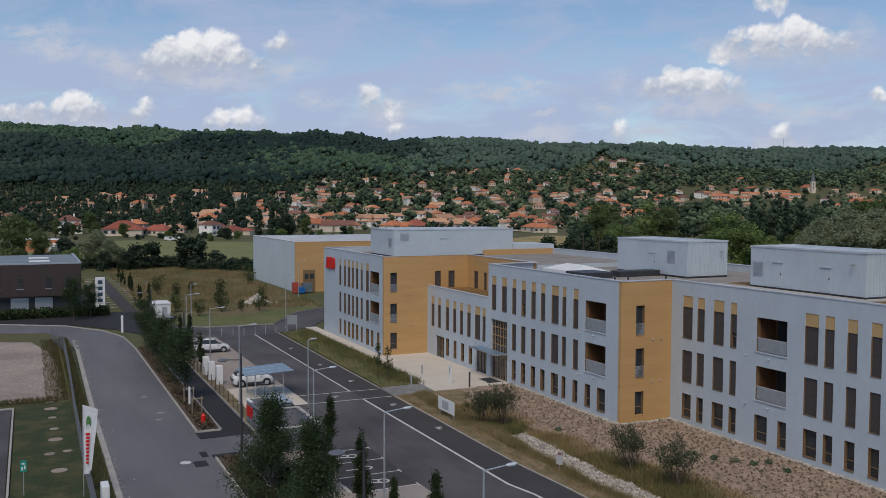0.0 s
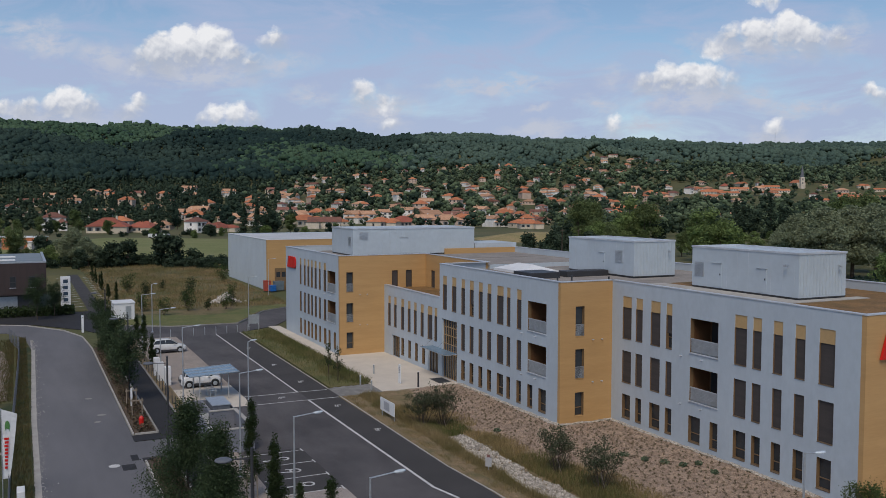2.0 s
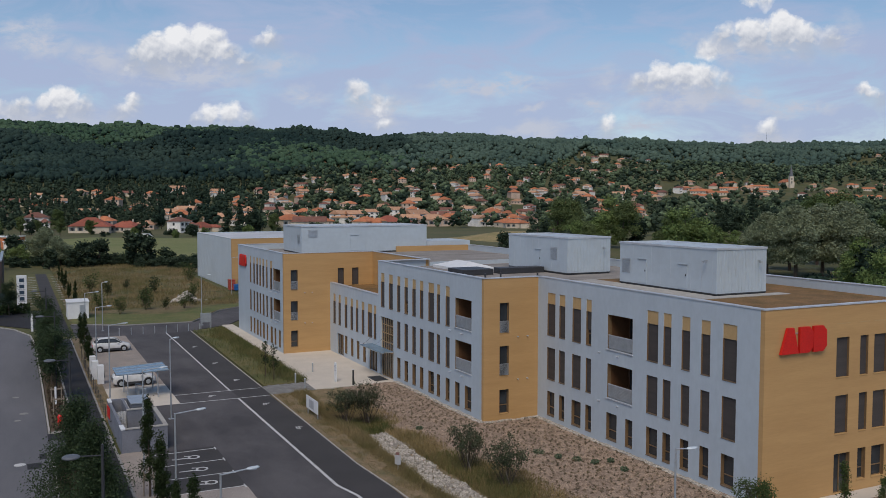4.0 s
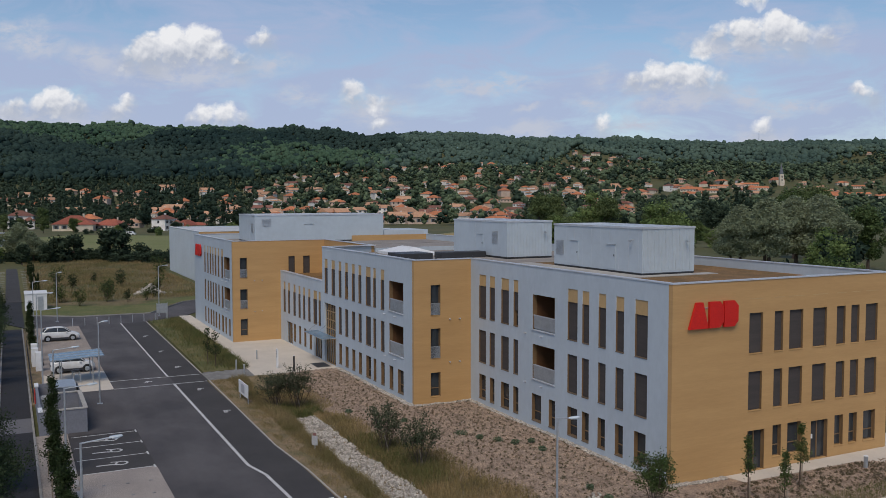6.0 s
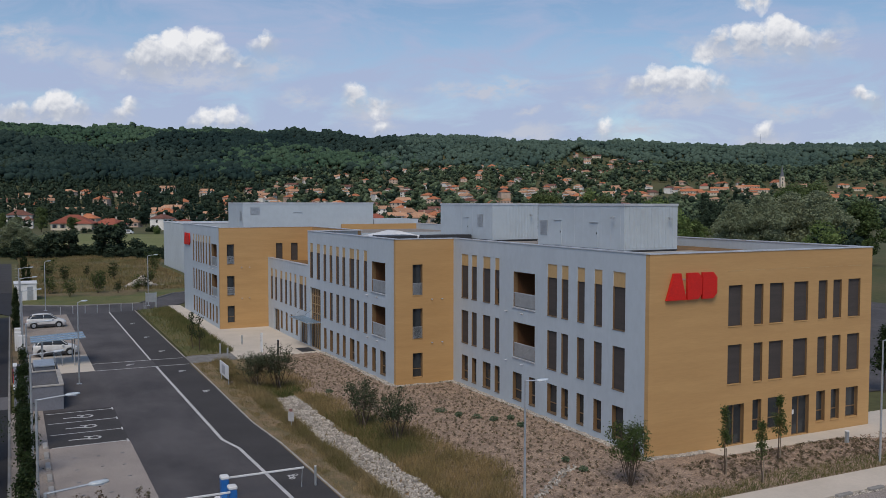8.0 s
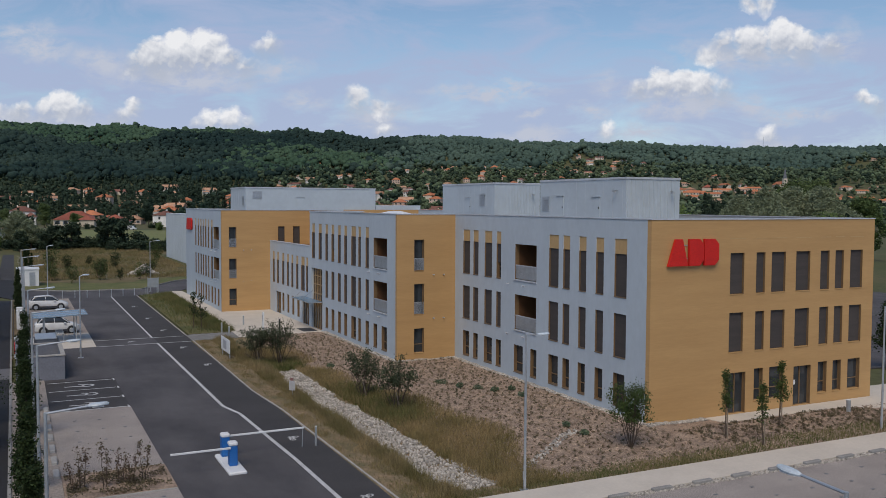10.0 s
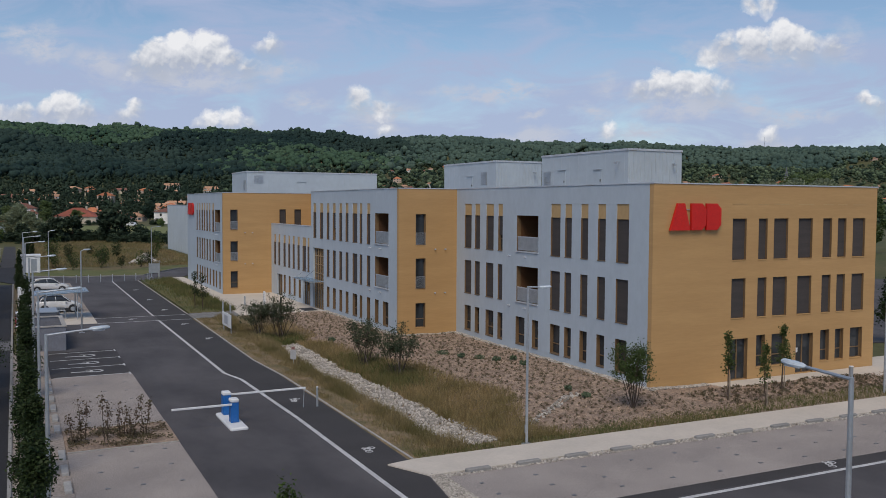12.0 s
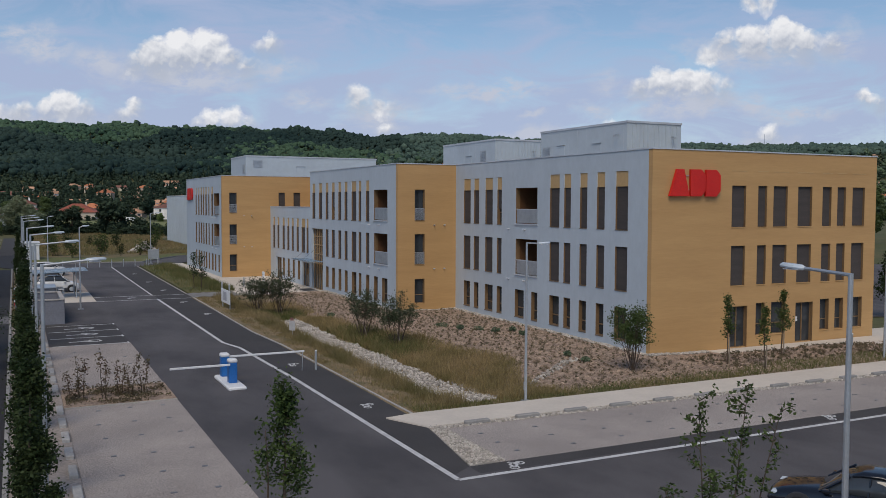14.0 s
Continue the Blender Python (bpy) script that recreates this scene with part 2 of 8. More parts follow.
def glass(name, tint=(0.03, 0.035, 0.04), rough=0.04):
    m = mat(name, tint, tuple(c * 1.4 for c in tint), rough=rough, bump=0.0, spec=0.6, grain=0.05)
    return m


GREY = mat("grey_cladding", (0.462, 0.522, 0.575), (0.425, 0.482, 0.536), rough=0.6, scale=0.35, fine=3.0, bump=0.03, grain=0.035, stretch=(1, 1, 0.5))
OCHRE = mat("ochre_timber", (0.503, 0.307, 0.130), (0.450, 0.270, 0.112), rough=0.65, scale=0.5, fine=5.0, bump=0.05, grain=0.035, stretch=(0.3, 0.3, 2.6))
OCHRE2 = mat("ochre_panel", (0.50, 0.335, 0.16), (0.45, 0.30, 0.14), rough=0.6, scale=0.6, fine=5.0, bump=0.03, grain=0.05)
WOODL = mat("entrance_timber", (0.36, 0.235, 0.115), (0.30, 0.195, 0.095), rough=0.55, scale=2, fine=20, bump=0.05)
WOOD = mat("window_timber", (0.205, 0.13, 0.066), (0.165, 0.104, 0.053), rough=0.55, scale=2, fine=20, bump=0.05)
SILL = mat("sill_timber", (0.17, 0.125, 0.085), (0.13, 0.095, 0.065), rough=0.6, scale=2, fine=20, bump=0.05)
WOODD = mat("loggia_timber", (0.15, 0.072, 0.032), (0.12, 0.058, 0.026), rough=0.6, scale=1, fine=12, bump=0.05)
BLIND = mat("blind_fabric", (0.070, 0.060, 0.056), (0.055, 0.048, 0.046), rough=0.8, scale=1.2, fine=30, bump=0.03, stretch=(0.3, 0.3, 3))
GLASS = glass("window_glass")
COPING = mat("coping_metal", (0.62, 0.65, 0.70), rough=0.4, metal=0.3, scale=0.6, bump=0.0, grain=0.05)
METAL = mat("plant_room_metal", (0.50, 0.565, 0.615), (0.46, 0.52, 0.57), rough=0.45, metal=0.15, scale=0.3, fine=2, bump=0.0, grain=0.03)
YARDWALL = mat("yard_wall", (0.20, 0.21, 0.245), (0.16, 0.17, 0.20), rough=0.85, scale=0.8, fine=8, bump=0.08, grain=0.1)
SEDUM = mat("sedum_roof", (0.235, 0.13, 0.05), (0.135, 0.085, 0.032), rough=0.95, scale=0.7, fine=12, bump=0.5, grain=0.3)
ROOFG = mat("roof_gravel", (0.30, 0.275, 0.25), (0.22, 0.20, 0.185), rough=0.95, scale=0.5, fine=20, bump=0.3)
RED = mat("red_sign", (0.62, 0.018, 0.012), (0.55, 0.015, 0.012), rough=0.4, bump=0.0)
WHITE = mat("white_paint", (0.74, 0.75, 0.76), (0.66, 0.67, 0.68), rough=0.5, bump=0.02, grain=0.05)
GALV = mat("galvanised_steel", (0.50, 0.53, 0.56), (0.42, 0.45, 0.48), rough=0.4, metal=0.6, scale=3, bump=0.02, grain=0.06)
DARK = mat("dark_metal", (0.045, 0.048, 0.055), (0.035, 0.036, 0.04), rough=0.5, bump=0.02)
ANTHR = mat("anthracite_panel", (0.13, 0.14, 0.16), (0.11, 0.12, 0.14), rough=0.55, bump=0.02)
ASPH = mat("asphalt", (0.059, 0.055, 0.058), (0.103, 0.096, 0.099), rough=0.84, scale=0.19, fine=26, bump=0.25, grain=0.22, lo=0.36, hi=0.64, stretch=(1.5, 0.7, 1))
ASPHM = mat("newer_asphalt", (0.046, 0.043, 0.043), (0.060, 0.056, 0.056), rough=0.85, scale=0.3, fine=30, bump=0.25, grain=0.18)
ASPHD = mat("fresh_asphalt", (0.022, 0.021, 0.023), (0.029, 0.028, 0.030), rough=0.8, scale=0.3, fine=45, bump=0.25, grain=0.2)
ASPHS = mat("street_asphalt", (0.108, 0.108, 0.117), (0.160, 0.158, 0.168), rough=0.85, scale=0.12, fine=24, bump=0.2, grain=0.16, stretch=(1.6, 0.30, 1))
GRAVEL = mat("bay_gravel", (0.355, 0.315, 0.288), (0.275, 0.244, 0.226), rough=0.95, scale=0.35, fine=19, bump=0.5, grain=0.5)
CONC = mat("pale_concrete", (0.60, 0.54, 0.465), (0.53, 0.48, 0.415), rough=0.85, scale=0.4, fine=8, bump=0.05, grain=0.04)
KERBP = mat("pale_kerb", (0.42, 0.40, 0.37), (0.33, 0.315, 0.295), rough=0.9, scale=1.0, fine=20, bump=0.2, grain=0.15)
KERB = mat("kerb_concrete", (0.30, 0.29, 0.275), (0.24, 0.235, 0.225), rough=0.9, scale=1.0, fine=20, bump=0.2, grain=0.15)
BLOCKS = mat("paving_block", (0.23, 0.225, 0.215), (0.19, 0.185, 0.18), rough=0.9, scale=1.4, fine=20, bump=0.2, rand=0.15)
CLAY = mat("pinkish_gravel", (0.33, 0.285, 0.25), (0.27, 0.235, 0.21), rough=0.95, scale=0.5, fine=9, bump=0.6, grain=0.25)
PAINT = mat("road_paint", (0.60, 0.60, 0.60), (0.45, 0.45, 0.45), rough=0.7, scale=1.5, fine=12, bump=0.1, grain=0.15)
MULCH = mat("mulch", (0.352, 0.262, 0.195), (0.222, 0.164, 0.124), rough=0.95, scale=1.3, fine=11, bump=0.9, grain=0.42)
LUMPS = mat("mulch_lump", (0.37, 0.282, 0.212), (0.222, 0.164, 0.126), rough=0.95, scale=1.3, fine=11, bump=0.4, grain=0.3, island=0.4)
SOIL = mat("dark_soil", (0.115, 0.085, 0.062), (0.075, 0.058, 0.042), rough=0.95, scale=1.2, fine=7, bump=0.8, grain=0.35)
EARTH = mat("dry_earth", (0.262, 0.186, 0.112), (0.135, 0.115, 0.056), rough=0.95, scale=0.8, fine=7, bump=0.5, grain=0.3)
SAND = mat("sand", (0.37, 0.305, 0.262), (0.24, 0.20, 0.175), rough=0.95, scale=0.14, fine=3, bump=0.5, grain=0.22)
LAWN = mat("lawn", (0.085, 0.094, 0.030), (0.15, 0.128, 0.052), rough=0.95, scale=0.3, fine=7, bump=0.5, grain=0.3)
FIELD = mat("meadow", (0.070, 0.082, 0.028), (0.11, 0.10, 0.042), rough=0.95, scale=0.03, fine=1.2, bump=0.4, grain=0.2)
DRY = mat("dry_meadow", (0.19, 0.14, 0.075), (0.085, 0.092, 0.032), rough=0.95, scale=0.13, fine=2.2, bump=0.5, grain=0.3, lo=0.38, hi=0.6)
LAWNW = mat("lawn_mottled", (0.030, 0.044, 0.014), (0.090, 0.080, 0.032), rough=0.95, scale=0.45, fine=6, bump=0.5, grain=0.35, lo=0.44, hi=0.68)
DRYBLADE = mat("dry_grass", (0.335, 0.255, 0.135), (0.165, 0.146, 0.058), rough=0.9, scale=0.35, fine=5, bump=0, island=0.35, thin=0.25)
WILDBLADE = mat("wild_grass", (0.307, 0.224, 0.116), (0.159, 0.153, 0.059), rough=0.9, scale=0.12, fine=3, bump=0, island=0.4, thin=0.25)
VERGEBLADE = mat("verge_grass", (0.124, 0.094, 0.041), (0.071, 0.078, 0.024), rough=0.9, scale=0.4, fine=5, bump=0, island=0.4, thin=0.25)
SAGE = mat("sage_leaf", (0.100, 0.147, 0.088), (0.142, 0.183, 0.112), rough=0.8, scale=1.5, fine=8, bump=0, island=0.35, spec=0.2, thin=0.25)
GREENBLADE = mat("green_grass", (0.195, 0.163, 0.065), (0.366, 0.271, 0.136), rough=0.9, scale=0.3, fine=5, bump=0, island=0.35, thin=0.25)
WEEDBLADE = mat("ditch_weed", (0.105, 0.125, 0.040), (0.165, 0.160, 0.060), rough=0.9, scale=0.4, fine=5, bump=0, island=0.35, thin=0.25)
EDGEBLADE = mat("footpath_grass", (0.195, 0.172, 0.072), (0.098, 0.118, 0.038), rough=0.9, scale=0.35, fine=5, bump=0, island=0.35, thin=0.25)
SHRUBLET = mat("bed_plant", (0.120, 0.108, 0.062), (0.172, 0.132, 0.084), rough=0.9, scale=0.8, fine=5, bump=0, island=0.4, thin=0.25)
STONE = mat("pale_stone", (0.44, 0.405, 0.36), (0.31, 0.285, 0.25), rough=0.95, scale=2, fine=9, bump=0.3, island=0.4)
LEAF = mat("leaf", (0.047, 0.078, 0.021), (0.080, 0.111, 0.035), rough=0.6, scale=1.5, fine=8, bump=0, island=0.4, spec=0.2, thin=0.25)
LEAFV = mat("leaf_shrub", (0.050, 0.070, 0.036), (0.085, 0.098, 0.055), rough=0.6, scale=1.2, fine=8, bump=0, island=0.45, spec=0.2, thin=0.25)
LEAFM = mat("leaf_street", (0.032, 0.055, 0.024), (0.054, 0.080, 0.037), rough=0.6, scale=1.2, fine=8, bump=0, island=0.4, spec=0.2, thin=0.25)
LEAFD = mat("leaf_dark", (0.023, 0.041, 0.013), (0.039, 0.058, 0.020), rough=0.6, scale=1.2, fine=8, bump=0, island=0.4, spec=0.2, thin=0.25)
LEAFR = mat("leaf_reddish", (0.100, 0.088, 0.047), (0.130, 0.083, 0.059), rough=0.6, scale=2, fine=8, bump=0, island=0.4, spec=0.3, thin=0.25)
# hill canopies: cloud shade, haze and sunlight are put into the leaf colours
CANOPY = mat("cloud_shaded_canopy", (0.017, 0.034, 0.032), (0.039, 0.063, 0.051), rough=0.9, scale=0.0035, fine=0.45, bump=0.35, island=0.12, grain=0.25, spec=0.05, lo=0.38, hi=0.66)
CANOPY5 = mat("hazy_hill_canopy", (0.056, 0.090, 0.074), (0.092, 0.134, 0.102), rough=0.9, scale=0.0045, fine=0.45, bump=0.4, island=0.10, grain=0.25, spec=0.05, lo=0.38, hi=0.66)
CANOPY8 = mat("sunlit_hill_canopy", (0.043, 0.081, 0.051), (0.075, 0.120, 0.072), rough=0.9, scale=0.005, fine=0.45, bump=0.35, island=0.12, grain=0.25, spec=0.05, lo=0.38, hi=0.66)
CANOPY7 = mat("light_garden_canopy", (0.068, 0.098, 0.058), (0.110, 0.144, 0.082), rough=0.9, scale=0.02, fine=0.9, bump=0.5, island=0.4, grain=0.35, spec=0.05)
CANOPY6 = mat("garden_tree_canopy", (0.088, 0.127, 0.050), (0.139, 0.177, 0.076), rough=0.9, scale=0.02, fine=0.9, bump=0.5, island=0.4, grain=0.35, spec=0.05, thin=0.25)
# leaf colour shifted to blue to paint in the haze of distance
CANOPY2 = mat("town_tree_canopy", (0.022, 0.039, 0.029), (0.052, 0.073, 0.046), rough=0.9, scale=0.012, fine=0.6, bump=0.5, island=0.25, grain=0.35, spec=0.05)
# leaf colour lightened so that these trees look sunlit
CANOPY4 = mat("meadow_tree_canopy", (0.124, 0.183, 0.061), (0.189, 0.242, 0.092), rough=0.8, scale=0.05, fine=1.0, bump=0.3, island=0.35, grain=0.3, spec=0.1, thin=0.25)
CANOPY3 = mat("willow_canopy", (0.20, 0.235, 0.145), (0.25, 0.285, 0.18), rough=0.85, scale=0.08, fine=1.2, bump=0.3, island=0.14, grain=0.3, spec=0.1, thin=0.25)
BARK = mat("bark", (0.10, 0.075, 0.055), (0.07, 0.052, 0.04), rough=0.9, scale=3, fine=20, bump=0.4)
STAKE = mat("stake_wood", (0.29, 0.24, 0.185), rough=0.85, scale=3, fine=20)
BROWN = mat("brown_cladding", (0.052, 0.036, 0.034), (0.042, 0.030, 0.029), rough=0.6, scale=0.5, fine=4, bump=0.03, stretch=(3, 3, 0.3))
BLUE = mat("blue_enamel", (0.02, 0.14, 0.42), (0.02, 0.12, 0.38), rough=0.4, bump=0)
CARW = mat("white_car_paint", (0.70, 0.71, 0.72), rough=0.2, bump=0, grain=0.02, spec=0.6)
CARB = mat("black_car_paint", (0.010, 0.012, 0.018), rough=0.12, bump=0, grain=0.02, spec=0.7)
TYRE = mat("tyre", (0.018, 0.018, 0.019), rough=0.85, bump=0)
SOLAR = mat("shelter_glass", (0.16, 0.25, 0.34), (0.14, 0.22, 0.30), rough=0.25, bump=0, spec=0.6)
LENS = mat("lamp_lens", (0.55, 0.62, 0.68), rough=0.25, bump=0)


# ---- mesh helpers ----
def quadbox(bm, x0, x1, y0, y1, z0, z1):
    vs = [bm.verts.new((x, y, z)) for z in (z0, z1) for y in (y0, y1) for x in (x0, x1)]
    for f in ((0, 2, 3, 1), (4, 5, 7, 6), (0, 1, 5, 4), (1, 3, 7, 5), (3, 2, 6, 7), (2, 0, 4, 6)):
        bm.faces.new([vs[i] for i in f])
    return vs


def soften(bm, amount, seg=1):
    bmesh.ops.bevel(bm, geom=list(bm.edges), offset=amount, segments=seg, affect="EDGES", clamp_overlap=True)


def boxes(*dims, bev=0.0):
    bm = bmesh.new()
    for d in dims:
        quadbox(bm, *d)
    if bev:
        soften(bm, bev)
    return bm


def tube(bm, a, b, r0, r1=None, n=8):
    a, b = Vector(a), Vector(b)
    r1 = r0 if r1 is None else r1
    q = (b - a).to_track_quat("Z", "Y")
    rings = []
    for p, r in ((a, r0), (b, r1)):
        rings.append([bm.verts.new(p + q @ Vector((r * math.cos(k * math.tau / n), r * math.sin(k * math.tau / n), 0))) for k in range(n)])
    for k in range(n):
        bm.faces.new((rings[0][k], rings[0][(k + 1) % n], rings[1][(k + 1) % n], rings[1][k]))
    bm.faces.new(rings[0][::-1]); bm.faces.new(rings[1])


def prism(bm, outline, y0, y1):
    """An outline in x, z drawn out along y."""
    a = [bm.verts.new((x, y0, z)) for x, z in outline]
    b = [bm.verts.new((x, y1, z)) for x, z in outline]
    n = len(outline)
    bm.faces.new(a); bm.faces.new(b[::-1])
    for i in range(n):
        bm.faces.new((a[i], b[i], b[(i + 1) % n], a[(i + 1) % n]))


def mesh_of(name, bm, material, smooth=False):
    me = bpy.data.meshes.new(name)
    bmesh.ops.recalc_face_normals(bm, faces=list(bm.faces))
    bm.to_mesh(me)
    bm.free()
    me.materials.append(material)
    if smooth:
        me.polygons.foreach_set("use_smooth", [True] * len(me.polygons))
    return me


def part(name, bm, material, parent, label="", smooth=False):
    ob = new(name, mesh_of(name, bm, material, smooth))
    ob.parent = parent
    return tagged(ob, label)


def thing(name, label, category, at=(0, 0, 0), group="", kind="", rz=0.0):
    ob = new(name)
    ob.empty_display_size = 0.2
    ob.matrix_basis = pose(*at, 0, 0, rz)
    return tagged(ob, label, category, group, kind)


def solid(name, bm, material, label, category, kind="", smooth=False, group=""):
    return tagged(new(name, mesh_of(name, bm, material, smooth)), label, category, group, kind)


def np_mesh(name, verts, faces, material, smooth=False):
    me = bpy.data.meshes.new(name)
    nv, (nf, k) = len(verts), faces.shape
    me.vertices.add(nv); me.loops.add(nf * k); me.polygons.add(nf)
    me.vertices.foreach_set("co", np.asarray(verts, dtype=np.float32).ravel())
    me.loops.foreach_set("vertex_index", faces.astype(np.int32).ravel())
    me.polygons.foreach_set("loop_start", np.arange(0, nf * k, k, dtype=np.int32))
    me.update(calc_edges=True)
    me.validate()
    if smooth:
        me.polygons.foreach_set("use_smooth", [True] * len(me.polygons))
    me.materials.append(material)
    return me


def slab(name, x0, x1, y0, y1, top, material, label, category, thick=0.12, bev=0.0):
    return solid(name, boxes((x0, x1, y0, y1, top - thick, top), bev=bev), material, label, category, "structure")


rng = np.random.default_rng(7)
ICO = bmesh.new()
bmesh.ops.create_icosphere(ICO, subdivisions=1, radius=1)
ICO_V = np.array([v.co[:] for v in ICO.verts])
ICO_F = np.array([[v.index for v in f.verts] for f in ICO.faces])
ICO.free()


def blobs(centres, radii, jitter=0.28):
    """Many rough little lumps as arrays of vertices and triangles."""
    n = len(centres)
    v = ICO_V[None] * (1 + jitter * rng.standard_normal((n, len(ICO_V), 1)))
    q = rng.standard_normal((n, 2, 3))
    e1 = q[:, 0] / np.linalg.norm(q[:, 0], axis=1)[:, None]
    e2 = np.cross(e1, q[:, 1])
    e2 /= np.linalg.norm(e2, axis=1)[:, None]
    v = v @ np.stack((e1, e2, np.cross(e1, e2)), 1)
    v = v * np.asarray(radii)[:, None, :] + np.asarray(centres)[:, None, :]
    f = ICO_F[None] + (np.arange(n) * len(ICO_V))[:, None, None]
    return v.reshape(-1, 3), f.reshape(-1, 3)


def leaves(centres, size, droop=0.0, wide=0.34):
    """A leaf of two triangles folded at its rib, at each centre."""
    n = len(centres)
    d = rng.standard_normal((n, 3)); d[:, 2] = d[:, 2] * 0.6 - droop
    d /= np.linalg.norm(d, axis=1)[:, None]
    e = np.cross(d, rng.standard_normal((n, 3)))
    e /= np.linalg.norm(e, axis=1)[:, None]
    s = (size * rng.uniform(0.6, 1.35, n))[:, None]
    c = np.asarray(centres)
    nrm = np.cross(d, e)
    v = np.stack((c - d * s * 0.5, c + e * s * wide + nrm * s * 0.1, c + d * s * 0.5, c - e * s * wide + nrm * s * 0.1), 1).reshape(-1, 3)
    k = (np.arange(n) * 4)[:, None]
    f = np.concatenate((k + [0, 1, 2], k + [0, 2, 3]), 1).reshape(-1, 3)
    return v, f


def blades(bases, height, width, lean=0.35):
    """Grass blades: one narrow triangle each."""
    n = len(bases)
    b = np.asarray(bases)
    a = rng.uniform(0, math.tau, n)
    w = np.stack((np.cos(a), np.sin(a), np.zeros(n)), 1) * (width * 0.5)
    h = (height * rng.uniform(0.5, 1.3, n))[:, None]
    tip = b + np.concatenate((rng.standard_normal((n, 2)) * lean * h, h), 1)
    v = np.stack((b - w, b + w, tip), 1).reshape(-1, 3)
    return v, np.arange(n * 3).reshape(-1, 3)


# ---- ground: one sheet from the site to the crest of the hills ----
FWD, RIGHT = (0.427, 0.904), (0.904, -0.427)


def valley(x, y):
    """Distance ahead and to the right in the valley's own axes."""
    return x * FWD[0] + y * FWD[1], x * RIGHT[0] + y * RIGHT[1]


def at_valley(s, l):
    return s * FWD[0] + l * RIGHT[0], s * FWD[1] + l * RIGHT[1]


def step01(a, b, x):
    t = np.clip((x - a) / (b - a), 0, 1)
    return t * t * (3 - 2 * t)


# swells and saddles of the ridge: place along it, rise, half width
SADDLES = ((-1010, 6, 60), (-740, -9, 48), (-550, -11, 52), (-366, -8, 42), (-112, -12, 46), (105, 6, 42), (423, 4, 40), (640, -4, 120), (1050, 4, 150))


def crest(l):
    h = 157 - 25 * np.tanh((l + 60) / 600.0)
    for at, rise, wide in SADDLES:
        h = h + rise * np.exp(-((l - at) / wide) ** 2)
    return h + 1.6 * np.sin(l / 26.0) * np.sin(l / 47.0 + 1) + 1.4 * np.sin(l / 15.0 + 2)


def height(x, y):
    s, l = valley(x, y)
    foot = 560 + 60 * np.sin(l / 300.0)
    h = 33 * step01(foot, 1150, s) + 34 * step01(900, 1450, s)
    h = h + (crest(l) - 67) * step01(1250, 2080, s) - 30 * step01(2120, 2700, s)
    # spurs that run down from the ridge, with steep gullies between them
    spur = np.abs(np.sin(l / 150.0 + s / 420.0 + 0.7 * np.sin(s / 260.0))) ** 0.8 - 0.6
    fine = np.sin(l / 63.0 - s / 500.0 + 1) * np.sin(l / 120.0 + s / 310.0)
    h = h + (36 * spur + 8 * fine) * step01(1180, 1520, s) * (1 - step01(1560, 1880, s))
    return h


def bank(x, y):
    """The planted slope between the drive and the facade, with a ditch along the drive."""
    mid = 35.25 + 0.35 * np.sin(y / 9.0)
    dip = np.exp(-((x - mid) / np.where(x < mid, 2.0, 3.2)) ** 2)
    ends = step01(24.6, 29.0, y) * step01(74.0, 66.0, y)
    bump = 0.05 * np.sin(x * 2.1 + y * 1.3) * np.sin(y * 1.7 - x) * step01(31.2, 32.5, x) * (1 - step01(48.0, 48.6, x))
    return -0.5 * dip * ends + (0.10 * step01(38, 43, x) + bump) * step01(25.0, 27.0, y)


def ground_sheet():
    def axis(fine0, fine1, step, far0, far1, grow):
        mid = list(np.arange(fine0, fine1 + 0.01, step))
        lo, hi, d = [], [], step
        p = fine0
        while p > far0:
            d *= grow; p -= d; lo.append(p)
        p, d = fine1, step
        while p < far1:
            d *= grow; p += d; hi.append(p)
        return np.array(lo[::-1] + mid + hi)
    ss = axis(-40, 300, 4, -2500, 4200, 1.06)
    ls = axis(-120, 140, 4, -3200, 3200, 1.07)
    S, L = np.meshgrid(ss, ls, indexing="ij")
    X, Y = at_valley(S, L)
    Z = height(X, Y) - 0.10
    Z = Z - 1.6 * ((X > 31) & (X < 62) & (Y > 24.5) & (Y < 76))
    n, k = S.shape
    idx = np.arange(n * k).reshape(n, k)
    f = np.stack((idx[:-1, :-1], idx[1:, :-1], idx[1:, 1:], idx[:-1, 1:]), -1).reshape(-1, 4)
    v = np.stack((X, Y, Z), -1).reshape(-1, 3)
    tagged(new("ground", np_mesh("ground", v, f[:, ::-1], FIELD, True)), "grassy valley floor rising to wooded hills", "ground", kind="structure")


ground_sheet()


def patch(name, corners, top, material, label, category="ground", thick=0.08):
    """A flat sheet of any outline, with a little thickness."""
    bm = bmesh.new()
    a = [bm.verts.new((x, y, top)) for x, y in corners]
    b = [bm.verts.new((x, y, top - thick)) for x, y in corners]
    bm.faces.new(a); bm.faces.new(b[::-1])
    for i in range(len(a)):
        j = (i + 1) % len(a)
        bm.faces.new((a[i], b[i], b[j], a[j]))
    return solid(name, bm, material, label, category, "structure")


